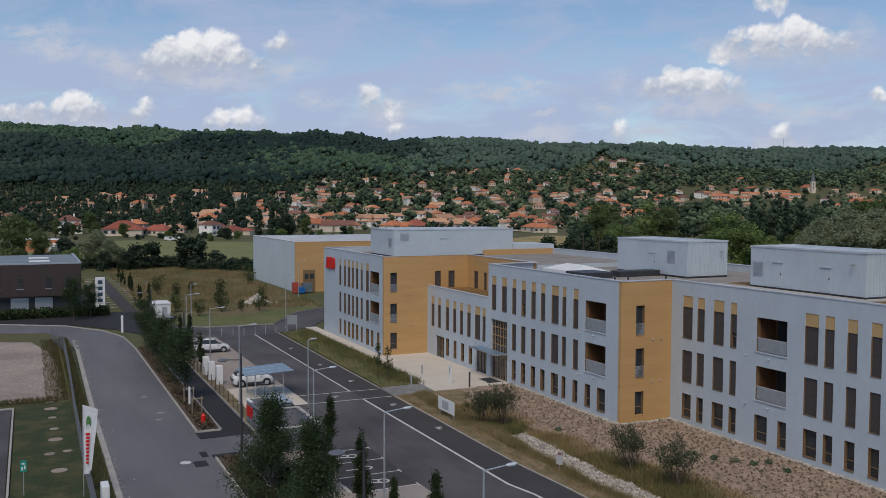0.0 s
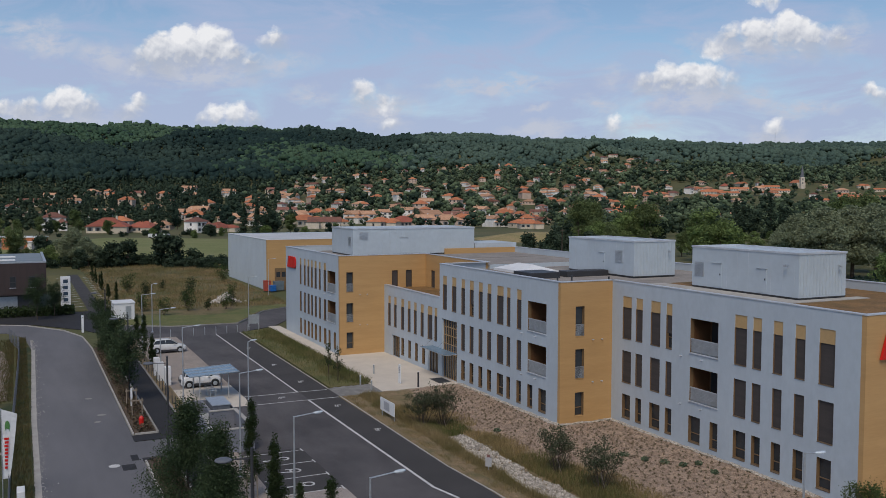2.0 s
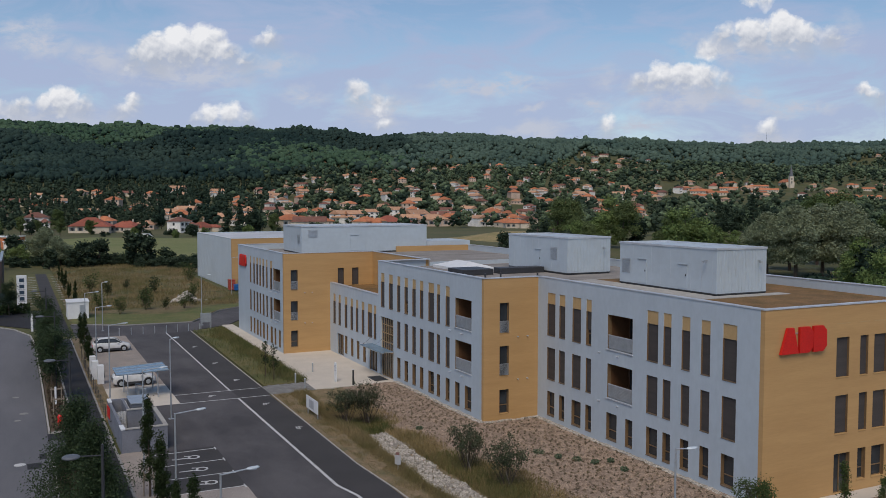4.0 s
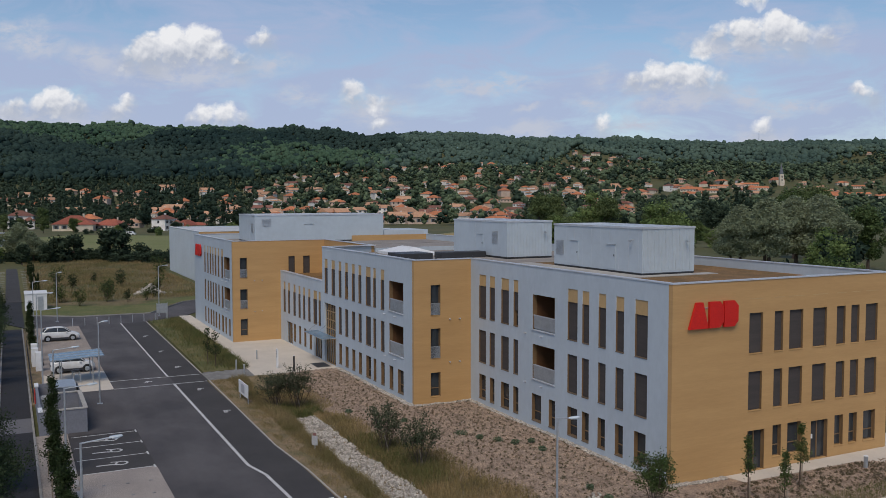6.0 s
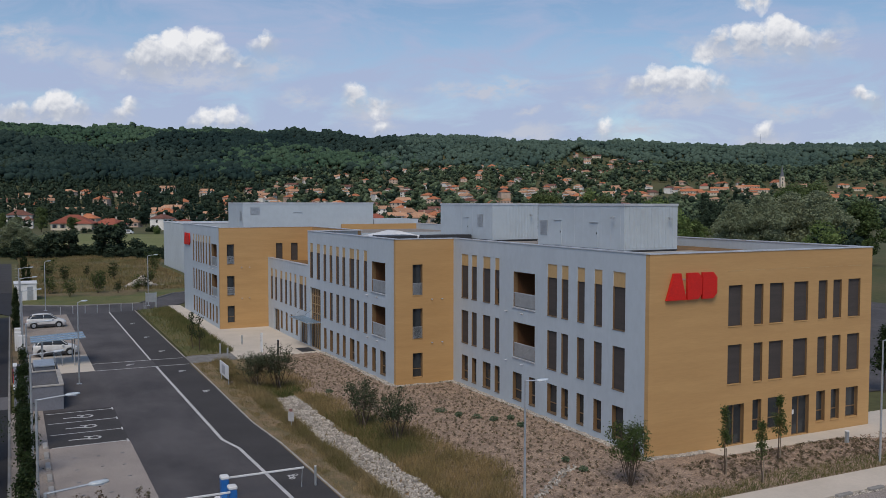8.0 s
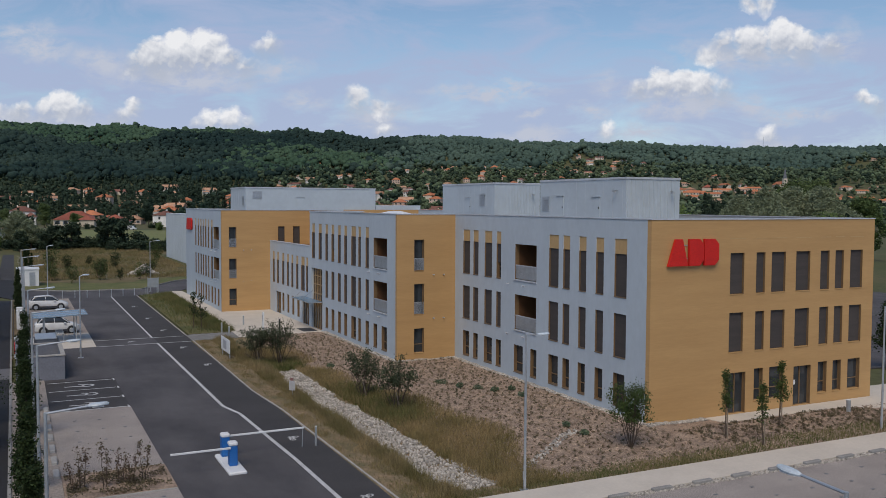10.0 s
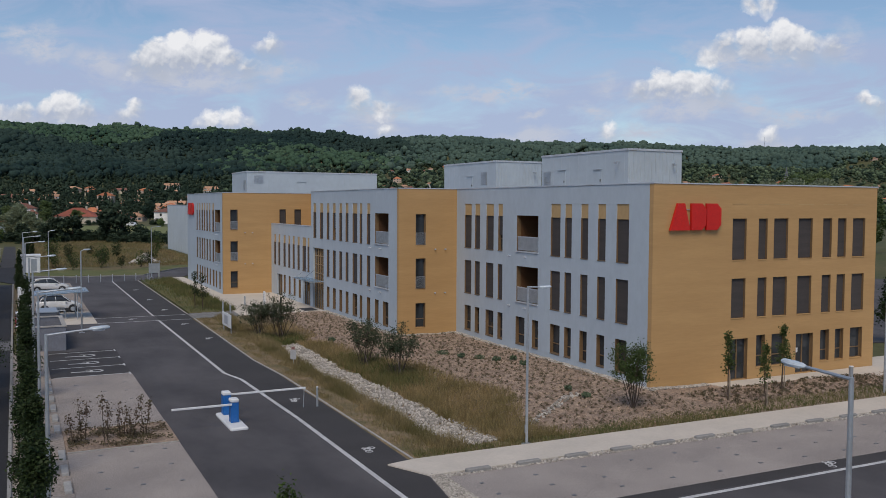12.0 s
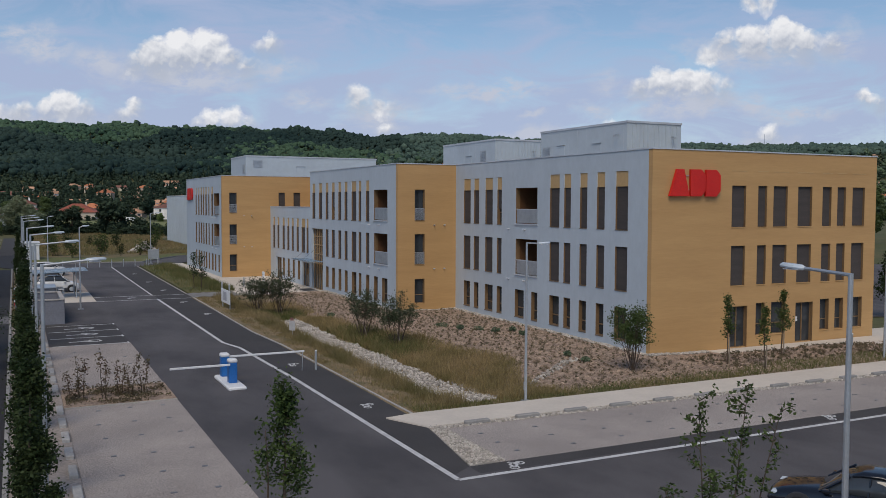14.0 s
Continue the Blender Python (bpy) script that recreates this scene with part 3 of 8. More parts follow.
# drive and car park
patch("road_drive", [(22.9, -40), (130, -40), (130, 17.6), (31.0, 17.6), (29.9, 17.7), (31.15, 24.6), (31.05, 44.4), (30.75, 50.5), (31.1, 76), (31.4, 117.5),
                     (37.5, 121.5), (44.5, 133), (75, 136), (75, 143), (46, 142.5), (40, 138), (33.5, 126), (23.5, 126.5), (16.9, 131), (16.9, 117), (22.9, 117)], 0.0, ASPH,
      "dark asphalt drive with worn wheel tracks", "road")
slab("gravel_bays_west", 18.35, 22.905, -40, 31.9, 0.004, GRAVEL, "permeable grey gravel parking bays", "parking")
slab("gravel_bays_mid", 18.35, 22.905, 35.8, 49.3, 0.004, GRAVEL, "permeable grey gravel parking bays", "parking")
slab("asphalt_bays", 18.35, 22.9, 49.3, 59.2, 0.004, ASPHM, "asphalt accessible parking bays", "parking")
slab("asphalt_court", 16.6, 22.9, 59.2, 74.0, 0.002, ASPH, "asphalt apron beside the walled yard", "parking")
slab("concrete_pad", 17.4, 22.9, 74.0, 83.2, 0.02, CONC, "pale concrete pad under the bicycle shelter", "pavement")
slab("clay_bays", 17.4, 22.9, 83.2, 117.0, 0.006, CLAY, "pinkish gravel parking bays", "parking")
slab("planter_bed", 18.35, 22.905, 31.9, 35.8, 0.05, MULCH, "planted strip between gravel bays", "bed")
slab("planter_bed_near", 18.35, 22.905, 4.4, 8.6, 0.05, MULCH, "planted strip between gravel bays", "bed")
slab("planter_kerb", 18.35, 22.9, 31.83, 31.9, 0.06, KERBP, "pale concrete edging of the planted strip", "edging")
slab("planter_kerb_far", 18.35, 22.9, 35.8, 35.87, 0.06, KERBP, "pale concrete edging of the planted strip", "edging")
slab("tree_strip", 16.25, 18.34, -40, 60, 0.02, CLAY, "stony planting strip under a row of young trees", "bed")
slab("tree_strip_far", 16.25, 17.4, 70.5, 117, 0.02, EARTH, "stony planting strip beside the parking bays", "bed")
slab("gravel_bays_east", 31.0, 130, 17.7, 22.6, 0.004, GRAVEL, "permeable grey gravel parking bays", "parking")
patch("gravel_corner", [(29.95, 17.75), (31.2, 17.75), (31.2, 22.6), (30.8, 22.8)], 0.008, STONE, "pale loose stones at the corner of the bays")
patch("sidewalk", [(29.85, 24.75), (30.8, 22.75), (130, 22.75), (130, 25.0), (31.1, 25.0)], 0.06, CONC, "pale concrete footpath along the bays", "pavement", thick=0.14)
patch("newer_strip", [(28.9, 17.0), (29.9, 17.7), (31.05, 24.6), (30.98, 44.4), (30.65, 50.5), (31.0, 76), (31.3, 117), (28.2, 117), (28.05, 46.9), (28.6, 44.5)], 0.003, ASPHM,
      "darker newer asphalt footway beside the lane line", "path", 0.02)
slab("newer_strip_east", 29.9, 130, 16.9, 17.68, 0.003, ASPHM, "darker newer asphalt footway beside the bays", "path", 0.02)
# plaza and paths at the building
patch("plaza", [(35.4, 74.2), (43.66, 74.2), (43.66, 94.27), (38.0, 94.27), (38.0, 121), (36.4, 121), (36.2, 94), (35.6, 79)], 0.05, CONC,
      "pale concrete forecourt at the entrance", "pavement", thick=0.14)
patch("crossing_pavers", [(31.1, 74.0), (35.4, 74.2), (35.6, 77.9), (31.1, 77.6)], 0.03, BLOCKS, "grey block-paved footway", "pavement", thick=0.1)
patch("east_walk", [(53.2, 30.4), (62.6, 30.3), (66.4, 28.2), (69, 25.0), (86, 25.0), (86, 34), (67.2, 34), (67.2, 31.72), (52.9, 31.72)], 0.06, CONC,
      "pale concrete walk along the ochre facade", "pavement", thick=0.14)
patch("verge_far", [(31.4, 78.0), (35.5, 78.2), (36.1, 94), (36.3, 119.5), (31.9, 117.3)], 0.06, LAWN, "dry grass verge beside the drive", "verge")
# street, path and planted strip west of the car park
patch("street", [(4.9, -60), (12.0, -60), (12.0, 112), (11.5, 122), (9.5, 129), (5, 136), (-4, 141.7), (-60, 152), (-60, 142), (-4, 132.4), (2.5, 129.8),
                 (4.6, 125), (5.4, 114), (5.0, 77)], 0.0, ASPHS, "worn grey asphalt street curving away", "road")
patch("street_gutter", [(4.93, -60), (5.28, -60), (5.38, 77), (5.75, 114), (5.40, 114), (5.03, 77)], 0.006, KERBP, "pale concrete gutter along the street", "gutter", 0.03)
slab("foot_path", 14.0, 16.2, -60, 117, 0.004, ASPHD, "fresh dark asphalt footpath", "path")
slab("street_strip", 12.25, 13.85, 68.2, 112, 0.05, SOIL, "planted strip beside the street", "bed")
slab("street_strip_near", 12.25, 13.85, -60, 60.5, 0.05, SOIL, "planted strip beside the street", "bed")
slab("path_crossing", 11.95, 16.2, 61.5, 66.0, 0.01, ASPHS, "grey concrete driveway crossing", "path")
slab("path_patch", 11.95, 14.02, 66.2, 68.0, 0.007, ASPHD, "fresh dark asphalt footpath", "path")
slab("path_patch_near", 11.95, 14.02, 60.6, 61.4, 0.007, ASPHD, "fresh dark asphalt footpath", "path")
patch("street_verge", [(3.6, -60), (4.85, -60), (4.95, 77), (5.35, 114), (4.5, 124), (3.2, 124), (4.2, 110), (3.7, 77)], 0.02, LAWNW, "rough grass verge along the fence", "verge")
patch("lawn_west", [(-0.9, -60), (3.5, -60), (3.6, 84), (-0.9, 84)], 0.01, LAWNW, "mown lawn with bare patches", "lawn")
patch("yard_west", [(-40, -60), (-1.2, -60), (-1.2, 82.5), (-40, 82.5)], 0.01, ASPH, "asphalt yard with a pale edge", "yard")
patch("sand_lot", [(-40, 85), (3.0, 85.5), (3.2, 101), (2.4, 113), (0.5, 122), (-6, 125), (-40, 127)], 0.015, SAND, "bare sandy lot", "lot")
patch("dark_apron", [(-60, 153.6), (-4, 143.5), (6, 137), (12, 129), (16.5, 118), (16.5, 150), (-60, 158)], 0.003, ASPHD, "dark asphalt behind the bend", "path")
patch("wild_lot", [(17.0, 131.5), (23.5, 127), (33, 126.6), (39.5, 138.6), (45.5, 143.2), (47.5, 168), (47.5, 205), (60, 250), (28, 262), (18, 200)], 0.02, DRY,
      "wild lot with dry grass and bare soil", "meadow")
patch("wild_lawn", [(17.3, 131.6), (23.6, 127.2), (33, 126.8), (39.3, 138.8), (45.3, 143.4), (46, 147), (38, 143), (32, 137), (25, 140), (17.3, 143)], 0.03,
      mat("olive_lawn", (0.092, 0.112, 0.033), (0.15, 0.145, 0.055), rough=0.95, scale=0.25, fine=3, bump=0.4, grain=0.25), "mown olive lawn before the wild lot", "lawn")
patch("west_lawn", [(8.5, 153.2), (17.0, 150), (17.9, 225), (8.5, 225)], 0.012, LAWN, "grass parking beside the brown building", "lawn")
slab("west_path", 14.2, 16.6, 150, 225, 0.02, ASPHM, "dark path between grass parking bays", "path", 0.05)
patch("east_lot", [(69, 40), (130, 30), (130, 110), (69, 110)], 0.01, ASPH, "asphalt car park beyond the building", "parking")


def bed(x, y):
    """The low mound of planted soil before the ochre facade."""
    fade = step01(25.0, 25.8, y) * (1 - step01(29.2, 30.2, y)) * (1 - step01(62.0, 66.5, x + 0.9 * (y - 27.5)))
    mound = 0.03 + 0.26 * fade * (0.8 + 0.2 * np.sin(x * 1.1))
    return mound + (0.018 + 0.10 * step01(25.0, 27.0, y) - mound) * (1 - step01(48.9, 51.5, x))


def soil_sheet(name, xs, ys, rise, label, second=None):
    """A sheet of planted soil, broken into clods."""
    X, Y = np.meshgrid(xs, ys, indexing="ij")
    clods = np.clip(rng.standard_normal(X.shape), -1.6, 1.6) * 0.032 * step01(37.4, 39.0, X) * step01(25.1, 26.0, Y)
    Z = rise(X, Y) + clods * (1 - step01(30.0, 30.4, Y) * step01(52.0, 53.0, X)) * np.clip(np.abs(X - 48.8) - 0.1, 0, 0.4) / 0.4
    n, k = X.shape
    idx = np.arange(n * k).reshape(n, k)
    f = np.stack((idx[:-1, :-1], idx[1:, :-1], idx[1:, 1:], idx[:-1, 1:]), -1).reshape(-1, 4)
    me = np_mesh(name, np.stack((X, Y, Z), -1).reshape(-1, 3), f, MULCH, True)
    if second:
        me.materials.append(second)
        for p in me.polygons:
            if p.center.x < 37.6 + 0.5 * math.sin(p.center.y * 0.7) or p.center.y < 26.3:
                p.material_index = 1
    tagged(new(name, me), label, "bed", kind="structure")


def bank_mesh():
    soil_sheet("planted_bank", np.concatenate(([30.62], np.linspace(31.08, 38.5, 34), np.linspace(38.7, 48.9, 58))), np.concatenate((np.linspace(24.6, 30, 34), np.linspace(30.2, 74.1, 220))),
               lambda x, y: bank(x, y) + np.where(x < 31, -0.03, 0.02), "mulched planting bank falling to a dry ditch", EARTH)
    soil_sheet("planted_bed_east", np.linspace(48.7, 69, 110), np.linspace(24.98, 31.7, 38), bed, "mulched mound planted with small shrubs along the footpath")


bank_mesh()


# ---- painted lines on the drive ----
def stripe(bm, a, b, w, z=0.006):
    a, b = Vector((*a, 0)), Vector((*b, 0))
    d = (b - a).normalized()
    n = Vector((-d.y, d.x, 0)) * w / 2
    vs = [bm.verts.new((p.x, p.y, zz)) for p in (a - n, b - n, b + n, a + n) for zz in (z - 0.004,)]
    tops = [bm.verts.new((v.co.x, v.co.y, z + 0.002)) for v in vs]
    bm.faces.new(tops)
    for i in range(4):
        j = (i + 1) % 4
        bm.faces.new((vs[i], vs[j], tops[j], tops[i]))


def road_paint():
    def line(name, runs, w, label):
        bm = bmesh.new()
        for a, b in runs:
            stripe(bm, a, b, w)
        solid(name, bm, PAINT, label, "marking", "structure")
    line("trim_line_far", [((28.15, 117.2), (28.0, 77.5))], 0.16, "white painted lane line")
    line("trim_line_near", [((28.0, 73.9), (28.05, 46.9)), ((28.05, 46.9), (28.55, 44.5)), ((28.55, 44.5), (28.85, 34)), ((28.85, 34), (28.95, 16.6)), ((28.95, 16.6), (130, 16.8))], 0.2,
         "white painted lane line")
    line("trim_line_cross", [((22.9, 77.6), (30.9, 77.4))], 0.13, "white painted crossing line")
    line("trim_line_stop", [((22.9, 74.0), (30.9, 73.9))], 0.13, "white painted crossing line")
    bays = bmesh.new()
    for y in (58.6, 55.6, 52.5, 49.35):
        stripe(bays, (18.5, y), (22.8, y), 0.1, 0.011)
        stripe(bays, (22.8, y - 0.35), (22.8, y + 0.35), 0.1, 0.013)
    solid("trim_bay_lines", bays, PAINT, "white painted bay lines", "marking", "structure")
    # accessible bay signs: ring, back and foot of a wheelchair shape
    for y in (57.0, 54.0, 50.9):
        bm = bmesh.new()
        for k in range(14):
            a, b = k * math.tau / 14, (k + 1) * math.tau / 14
            stripe(bm, (21.0 + 0.34 * math.cos(a), y + 0.36 * math.sin(a)), (21.0 + 0.34 * math.cos(b), y + 0.36 * math.sin(b)), 0.15, 0.011)
        stripe(bm, (20.8, y - 0.3), (20.35, y - 0.12), 0.16, 0.014)
        stripe(bm, (20.35, y - 0.12), (19.5, y - 0.1), 0.16, 0.017)
        stripe(bm, (20.8, y + 0.3), (20.4, y + 0.42), 0.13, 0.02)
        solid("trim_bay_sign", bm, PAINT, "white painted accessible parking sign", "marking", "structure")
    # bicycle marks
    for x, y, a in ((30.05, 27.2, 0.5), (29.9, 37.8, 0.5), (30.0, 61.5, 0.5), (29.7, 70.6, 0.3), (29.7, 82, 0.4), (29.6, 92, 0.4), (29.6, 104, 0.4), (31.4, 17.15, 0.2), (46.3, 17.3, 0.2), (26, 75.8, 0.2)):
        bm = bmesh.new()
        m = Matrix.Rotation(a + 0.55, 2)
        def q(u, w):
            p = m @ Vector((u, w))
            return (x + p.x, y + p.y)
        for cx in (-0.28, 0.28):
            for k in range(10):
                s, e = k * math.tau / 10, (k + 1) * math.tau / 10
                stripe(bm, q(cx + 0.15 * math.cos(s), 0.15 * math.sin(s)), q(cx + 0.15 * math.cos(e), 0.15 * math.sin(e)), 0.06, 0.006)
        for a0, b0 in (((-0.28, 0), (-0.06, 0.24)), ((-0.06, 0.24), (0.2, 0.24)), ((0.2, 0.24), (0.02, 0)), ((0.02, 0), (-0.28, 0)), ((0.28, 0), (0.17, 0.33)), ((0.1, 0.36), (0.24, 0.32))):
            stripe(bm, q(*a0), q(*b0), 0.085, 0.009)
        solid("trim_bicycle_mark", bm, PAINT, "white painted bicycle mark", "marking", "structure")


road_paint()


def grass_bay_lines():
    bm = bmesh.new()
    for k in range(15):
        stripe(bm, (11.6, 157 + k * 4.2), (14.0, 157.6 + k * 4.2), 0.3, 0.02)
        stripe(bm, (17.2, 157 + k * 4.2), (19.6, 157.3 + k * 4.2), 0.3, 0.045)
    solid("trim_grass_bays", bm, PAINT, "pale edging between grass parking bays", "marking", "structure")


grass_bay_lines()


def bay_studs():
    """Small dark marker studs set in rows in the gravel bays."""
    m = mesh_of("stud", boxes((-0.09, 0.09, -0.06, 0.06, 0.0, 0.012)), ANTHR)
    for holder, xs, ys in (("gravel_bays_east", np.arange(32.2, 62, 2.32), (18.6, 19.9, 21.2)), ("gravel_bays_mid", (19.5, 20.8, 22.1), np.arange(37, 49, 2.4)),
                           ("gravel_bays_west", (19.5, 20.8, 22.1), np.arange(9.5, 31.5, 2.4))):
        for x in xs:
            for y in ys:
                ob = new("stud", m)
                ob.parent = bpy.data.objects[holder]
                ob.location = (x + random.uniform(-0.1, 0.1), y + random.uniform(-0.1, 0.1), 0.004)


bay_studs()


# ---- kerbs ----
def kerb(a, b, w=0.14, h=0.12, material=KERB):
    bm = bmesh.new()
    a, b = Vector((*a, 0)), Vector((*b, 0))
    d = (b - a).normalized()
    n = Vector((-d.y, d.x, 0)) * w / 2
    lo = [bm.verts.new((p.x, p.y, -0.1)) for p in (a - n, b - n, b + n, a + n)]
    hi = [bm.verts.new((v.co.x, v.co.y, h)) for v in lo]
    bm.faces.new(hi); bm.faces.new(lo[::-1])
    for i in range(4):
        j = (i + 1) % 4
        bm.faces.new((lo[i], lo[j], hi[j], hi[i]))
    solid("kerb", bm, material, "pale concrete kerb", "kerb", "structure")


for run in ([(31.12, 25.1), (31.1, 44.4)], [(31.1, 44.4), (30.78, 50.5)], [(30.78, 50.5), (31.12, 74.0)], [(31.12, 77.7), (31.45, 117.4)],
            [(12.1, 68.1), (12.1, 112)], [(12.1, -60), (12.1, 60.5)], [(13.95, 68.2), (13.95, 117)], [(13.95, -60), (13.95, 60.5)], [(12.2, 68.15), (13.9, 68.15)], [(16.22, -60), (16.22, 117)],
            [(12.1, 112), (11.6, 122)], [(11.6, 122), (9.6, 129)], [(9.6, 129), (5.1, 136.1)], [(5.1, 136.1), (-4, 141.9)],
            [(-4, 141.9), (-60, 152.2)], [(-1.05, -60), (-1.05, 82.6)], [(-40, 82.6), (-1.05, 82.6)], [(24, 126.7), (33.2, 126.2)], [(33.2, 126.2), (39.8, 138.2)], [(39.8, 138.2), (46, 142.8)], [(17.1, 130.8), (24, 126.7)]):
    drive = 30 < run[0][0] < 32
    kerb(*run, w=0.10 if drive else 0.14, h=0.045 if drive else 0.12, material=KERBP if drive or run[0][0] < 13 else KERB)


# ---- office building ----
office = thing("office_building", "three-storey office with grey and ochre facades", "office building")
TOP, LOWTOP, TH = 11.72, 8.18, 0.34
XA, XB, XD, XE, XS, YA, YB, YC, YD, YF = 48.8, 43.68, 38.03, 67.15, 49.1, 31.75, 56.15, 78.86, 94.29, 116.95


def wall(u0, u1, z0, z1, holes, plane, face, material, label=""):
    """An upright wall with openings. face: '-x' looks west (u is y), '-y' looks south (u is x)."""
    us = sorted({u0, u1, *(h[0] for h in holes), *(h[1] for h in holes)})
    zs = sorted({z0, z1, *(h[2] for h in holes), *(h[3] for h in holes)})

    def hollow(i, j):
        if i < 0 or j < 0 or i >= len(us) - 1 or j >= len(zs) - 1:
            return True
        u, z = (us[i] + us[i + 1]) / 2, (zs[j] + zs[j + 1]) / 2
        return any(h[0] < u < h[1] and h[2] < z < h[3] for h in holes)
    bm = bmesh.new()

    def P(u, z, d):
        return bm.verts.new((plane + d, u, z) if face == "-x" else (u, plane + d, z))
    for i in range(len(us) - 1):
        for j in range(len(zs) - 1):
            if hollow(i, j):
                continue
            a, b, c, d = us[i], us[i + 1], zs[j], zs[j + 1]
            bm.faces.new((P(a, c, 0), P(b, c, 0), P(b, d, 0), P(a, d, 0)))
            bm.faces.new((P(a, c, TH), P(a, d, TH), P(b, d, TH), P(b, c, TH)))
            for ii, jj, (p, q) in ((i - 1, j, ((a, c), (a, d))), (i + 1, j, ((b, d), (b, c))), (i, j - 1, ((b, c), (a, c))), (i, j + 1, ((a, d), (b, d)))):
                if hollow(ii, jj):
                    bm.faces.new((P(*p, 0), P(*p, TH), P(*q, TH), P(*q, 0)))
    bmesh.ops.remove_doubles(bm, verts=list(bm.verts), dist=0.0005)
    return part("wall", bm, material, office, label)


def oriented(face, plane):
    """Maps u, depth, z into the world for a wall."""
    return (lambda u, d, z: (plane + d, u, z)) if face == "-x" else (lambda u, d, z: (u, plane + d, z))


def obox(bm, face, plane, u0, u1, d0, d1, z0, z1):
    if face == "-x":
        quadbox(bm, plane + d0, plane + d1, u0, u1, z0, z1)
    else:
        quadbox(bm, u0, u1, plane + d0, plane + d1, z0, z1)


def lattice(bm, face, plane, us, zs, d0, d1):
    """A frame of bars in one piece: every second column and row of the grid is open."""
    o = oriented(face, plane)
    vs = {}

    def V(i, j, d):
        if (i, j, d) not in vs:
            vs[i, j, d] = bm.verts.new(o(us[i], d, zs[j]))
        return vs[i, j, d]
    full = lambda i, j: 0 <= i < len(us) - 1 and 0 <= j < len(zs) - 1 and not (i % 2 and j % 2)
    for i in range(len(us) - 1):
        for j in range(len(zs) - 1):
            if not full(i, j):
                continue
            for d in (d0, d1):
                bm.faces.new((V(i, j, d), V(i + 1, j, d), V(i + 1, j + 1, d), V(i, j + 1, d)))
            for ii, jj, p, q in ((i - 1, j, (i, j), (i, j + 1)), (i + 1, j, (i + 1, j), (i + 1, j + 1)), (i, j - 1, (i, j), (i + 1, j)), (i, j + 1, (i, j + 1), (i + 1, j + 1))):
                if not full(ii, jj):
                    bm.faces.new((V(*p, d0), V(*q, d0), V(*q, d1), V(*p, d1)))


def window(face, plane, u0, u1, z0, z1, blind=1.0, panel=0.0, transom=False, mullion=False):
    """A timber window set back in its opening; blind: share covered; panel: ochre infill above, in metres."""
    u0, u1 = min(u0, u1), max(u0, u1)
    zt, um, F = z0 + 0.33 * (z1 - z0), (u0 + u1) / 2, 0.055
    us = [u0, u0 + F] + ([um - 0.04, um + 0.04] if mullion else []) + [u1 - F, u1]
    zs = [z0, z0 + F] + ([zt, zt + 0.06] if transom else []) + [z1 - F, z1]
    bm = bmesh.new()
    lattice(bm, face, plane, us, zs, 0.2, 0.29)
    w = part("window", bm, WOOD, office)
    for a, b in ((u0 + 0.001, u0 + 0.022), (u1 - 0.022, u1 - 0.001)):
        bm = bmesh.new()
        obox(bm, face, plane, a, b, 0.012, 0.199, z0, z1)
        part("reveal", bm, WOOD, w)
    bm = bmesh.new()
    obox(bm, face, plane, u0 + 0.05, u1 - 0.05, 0.245, 0.265, z0 + 0.05, z1 - 0.05)
    part("pane", bm, GLASS, w)
    bm = bmesh.new()
    obox(bm, face, plane, u0 + 0.004, u1 - 0.004, -0.035, 0.198, z0 - 0.03, z0 + 0.012)
    part("sill", bm, OCHRE if face == "-y" else SILL, w)
    if blind > 0:
        bm = bmesh.new()
        zb = z1 - blind * (z1 - z0 - 0.03)
        d0 = 0.11 if face == "-x" else 0.14
        obox(bm, face, plane, u0 + 0.025, u1 - 0.025, d0, d0 + 0.015, zb, z1)
        part("blind", bm, BLIND, w, "dark brown roller blind")
    if panel:
        bm = bmesh.new()
        obox(bm, face, plane, u0, u1, 0.045, 0.22, z1, z1 + panel)
        part("panel", bm, OCHRE2, w, "ochre timber infill panel")


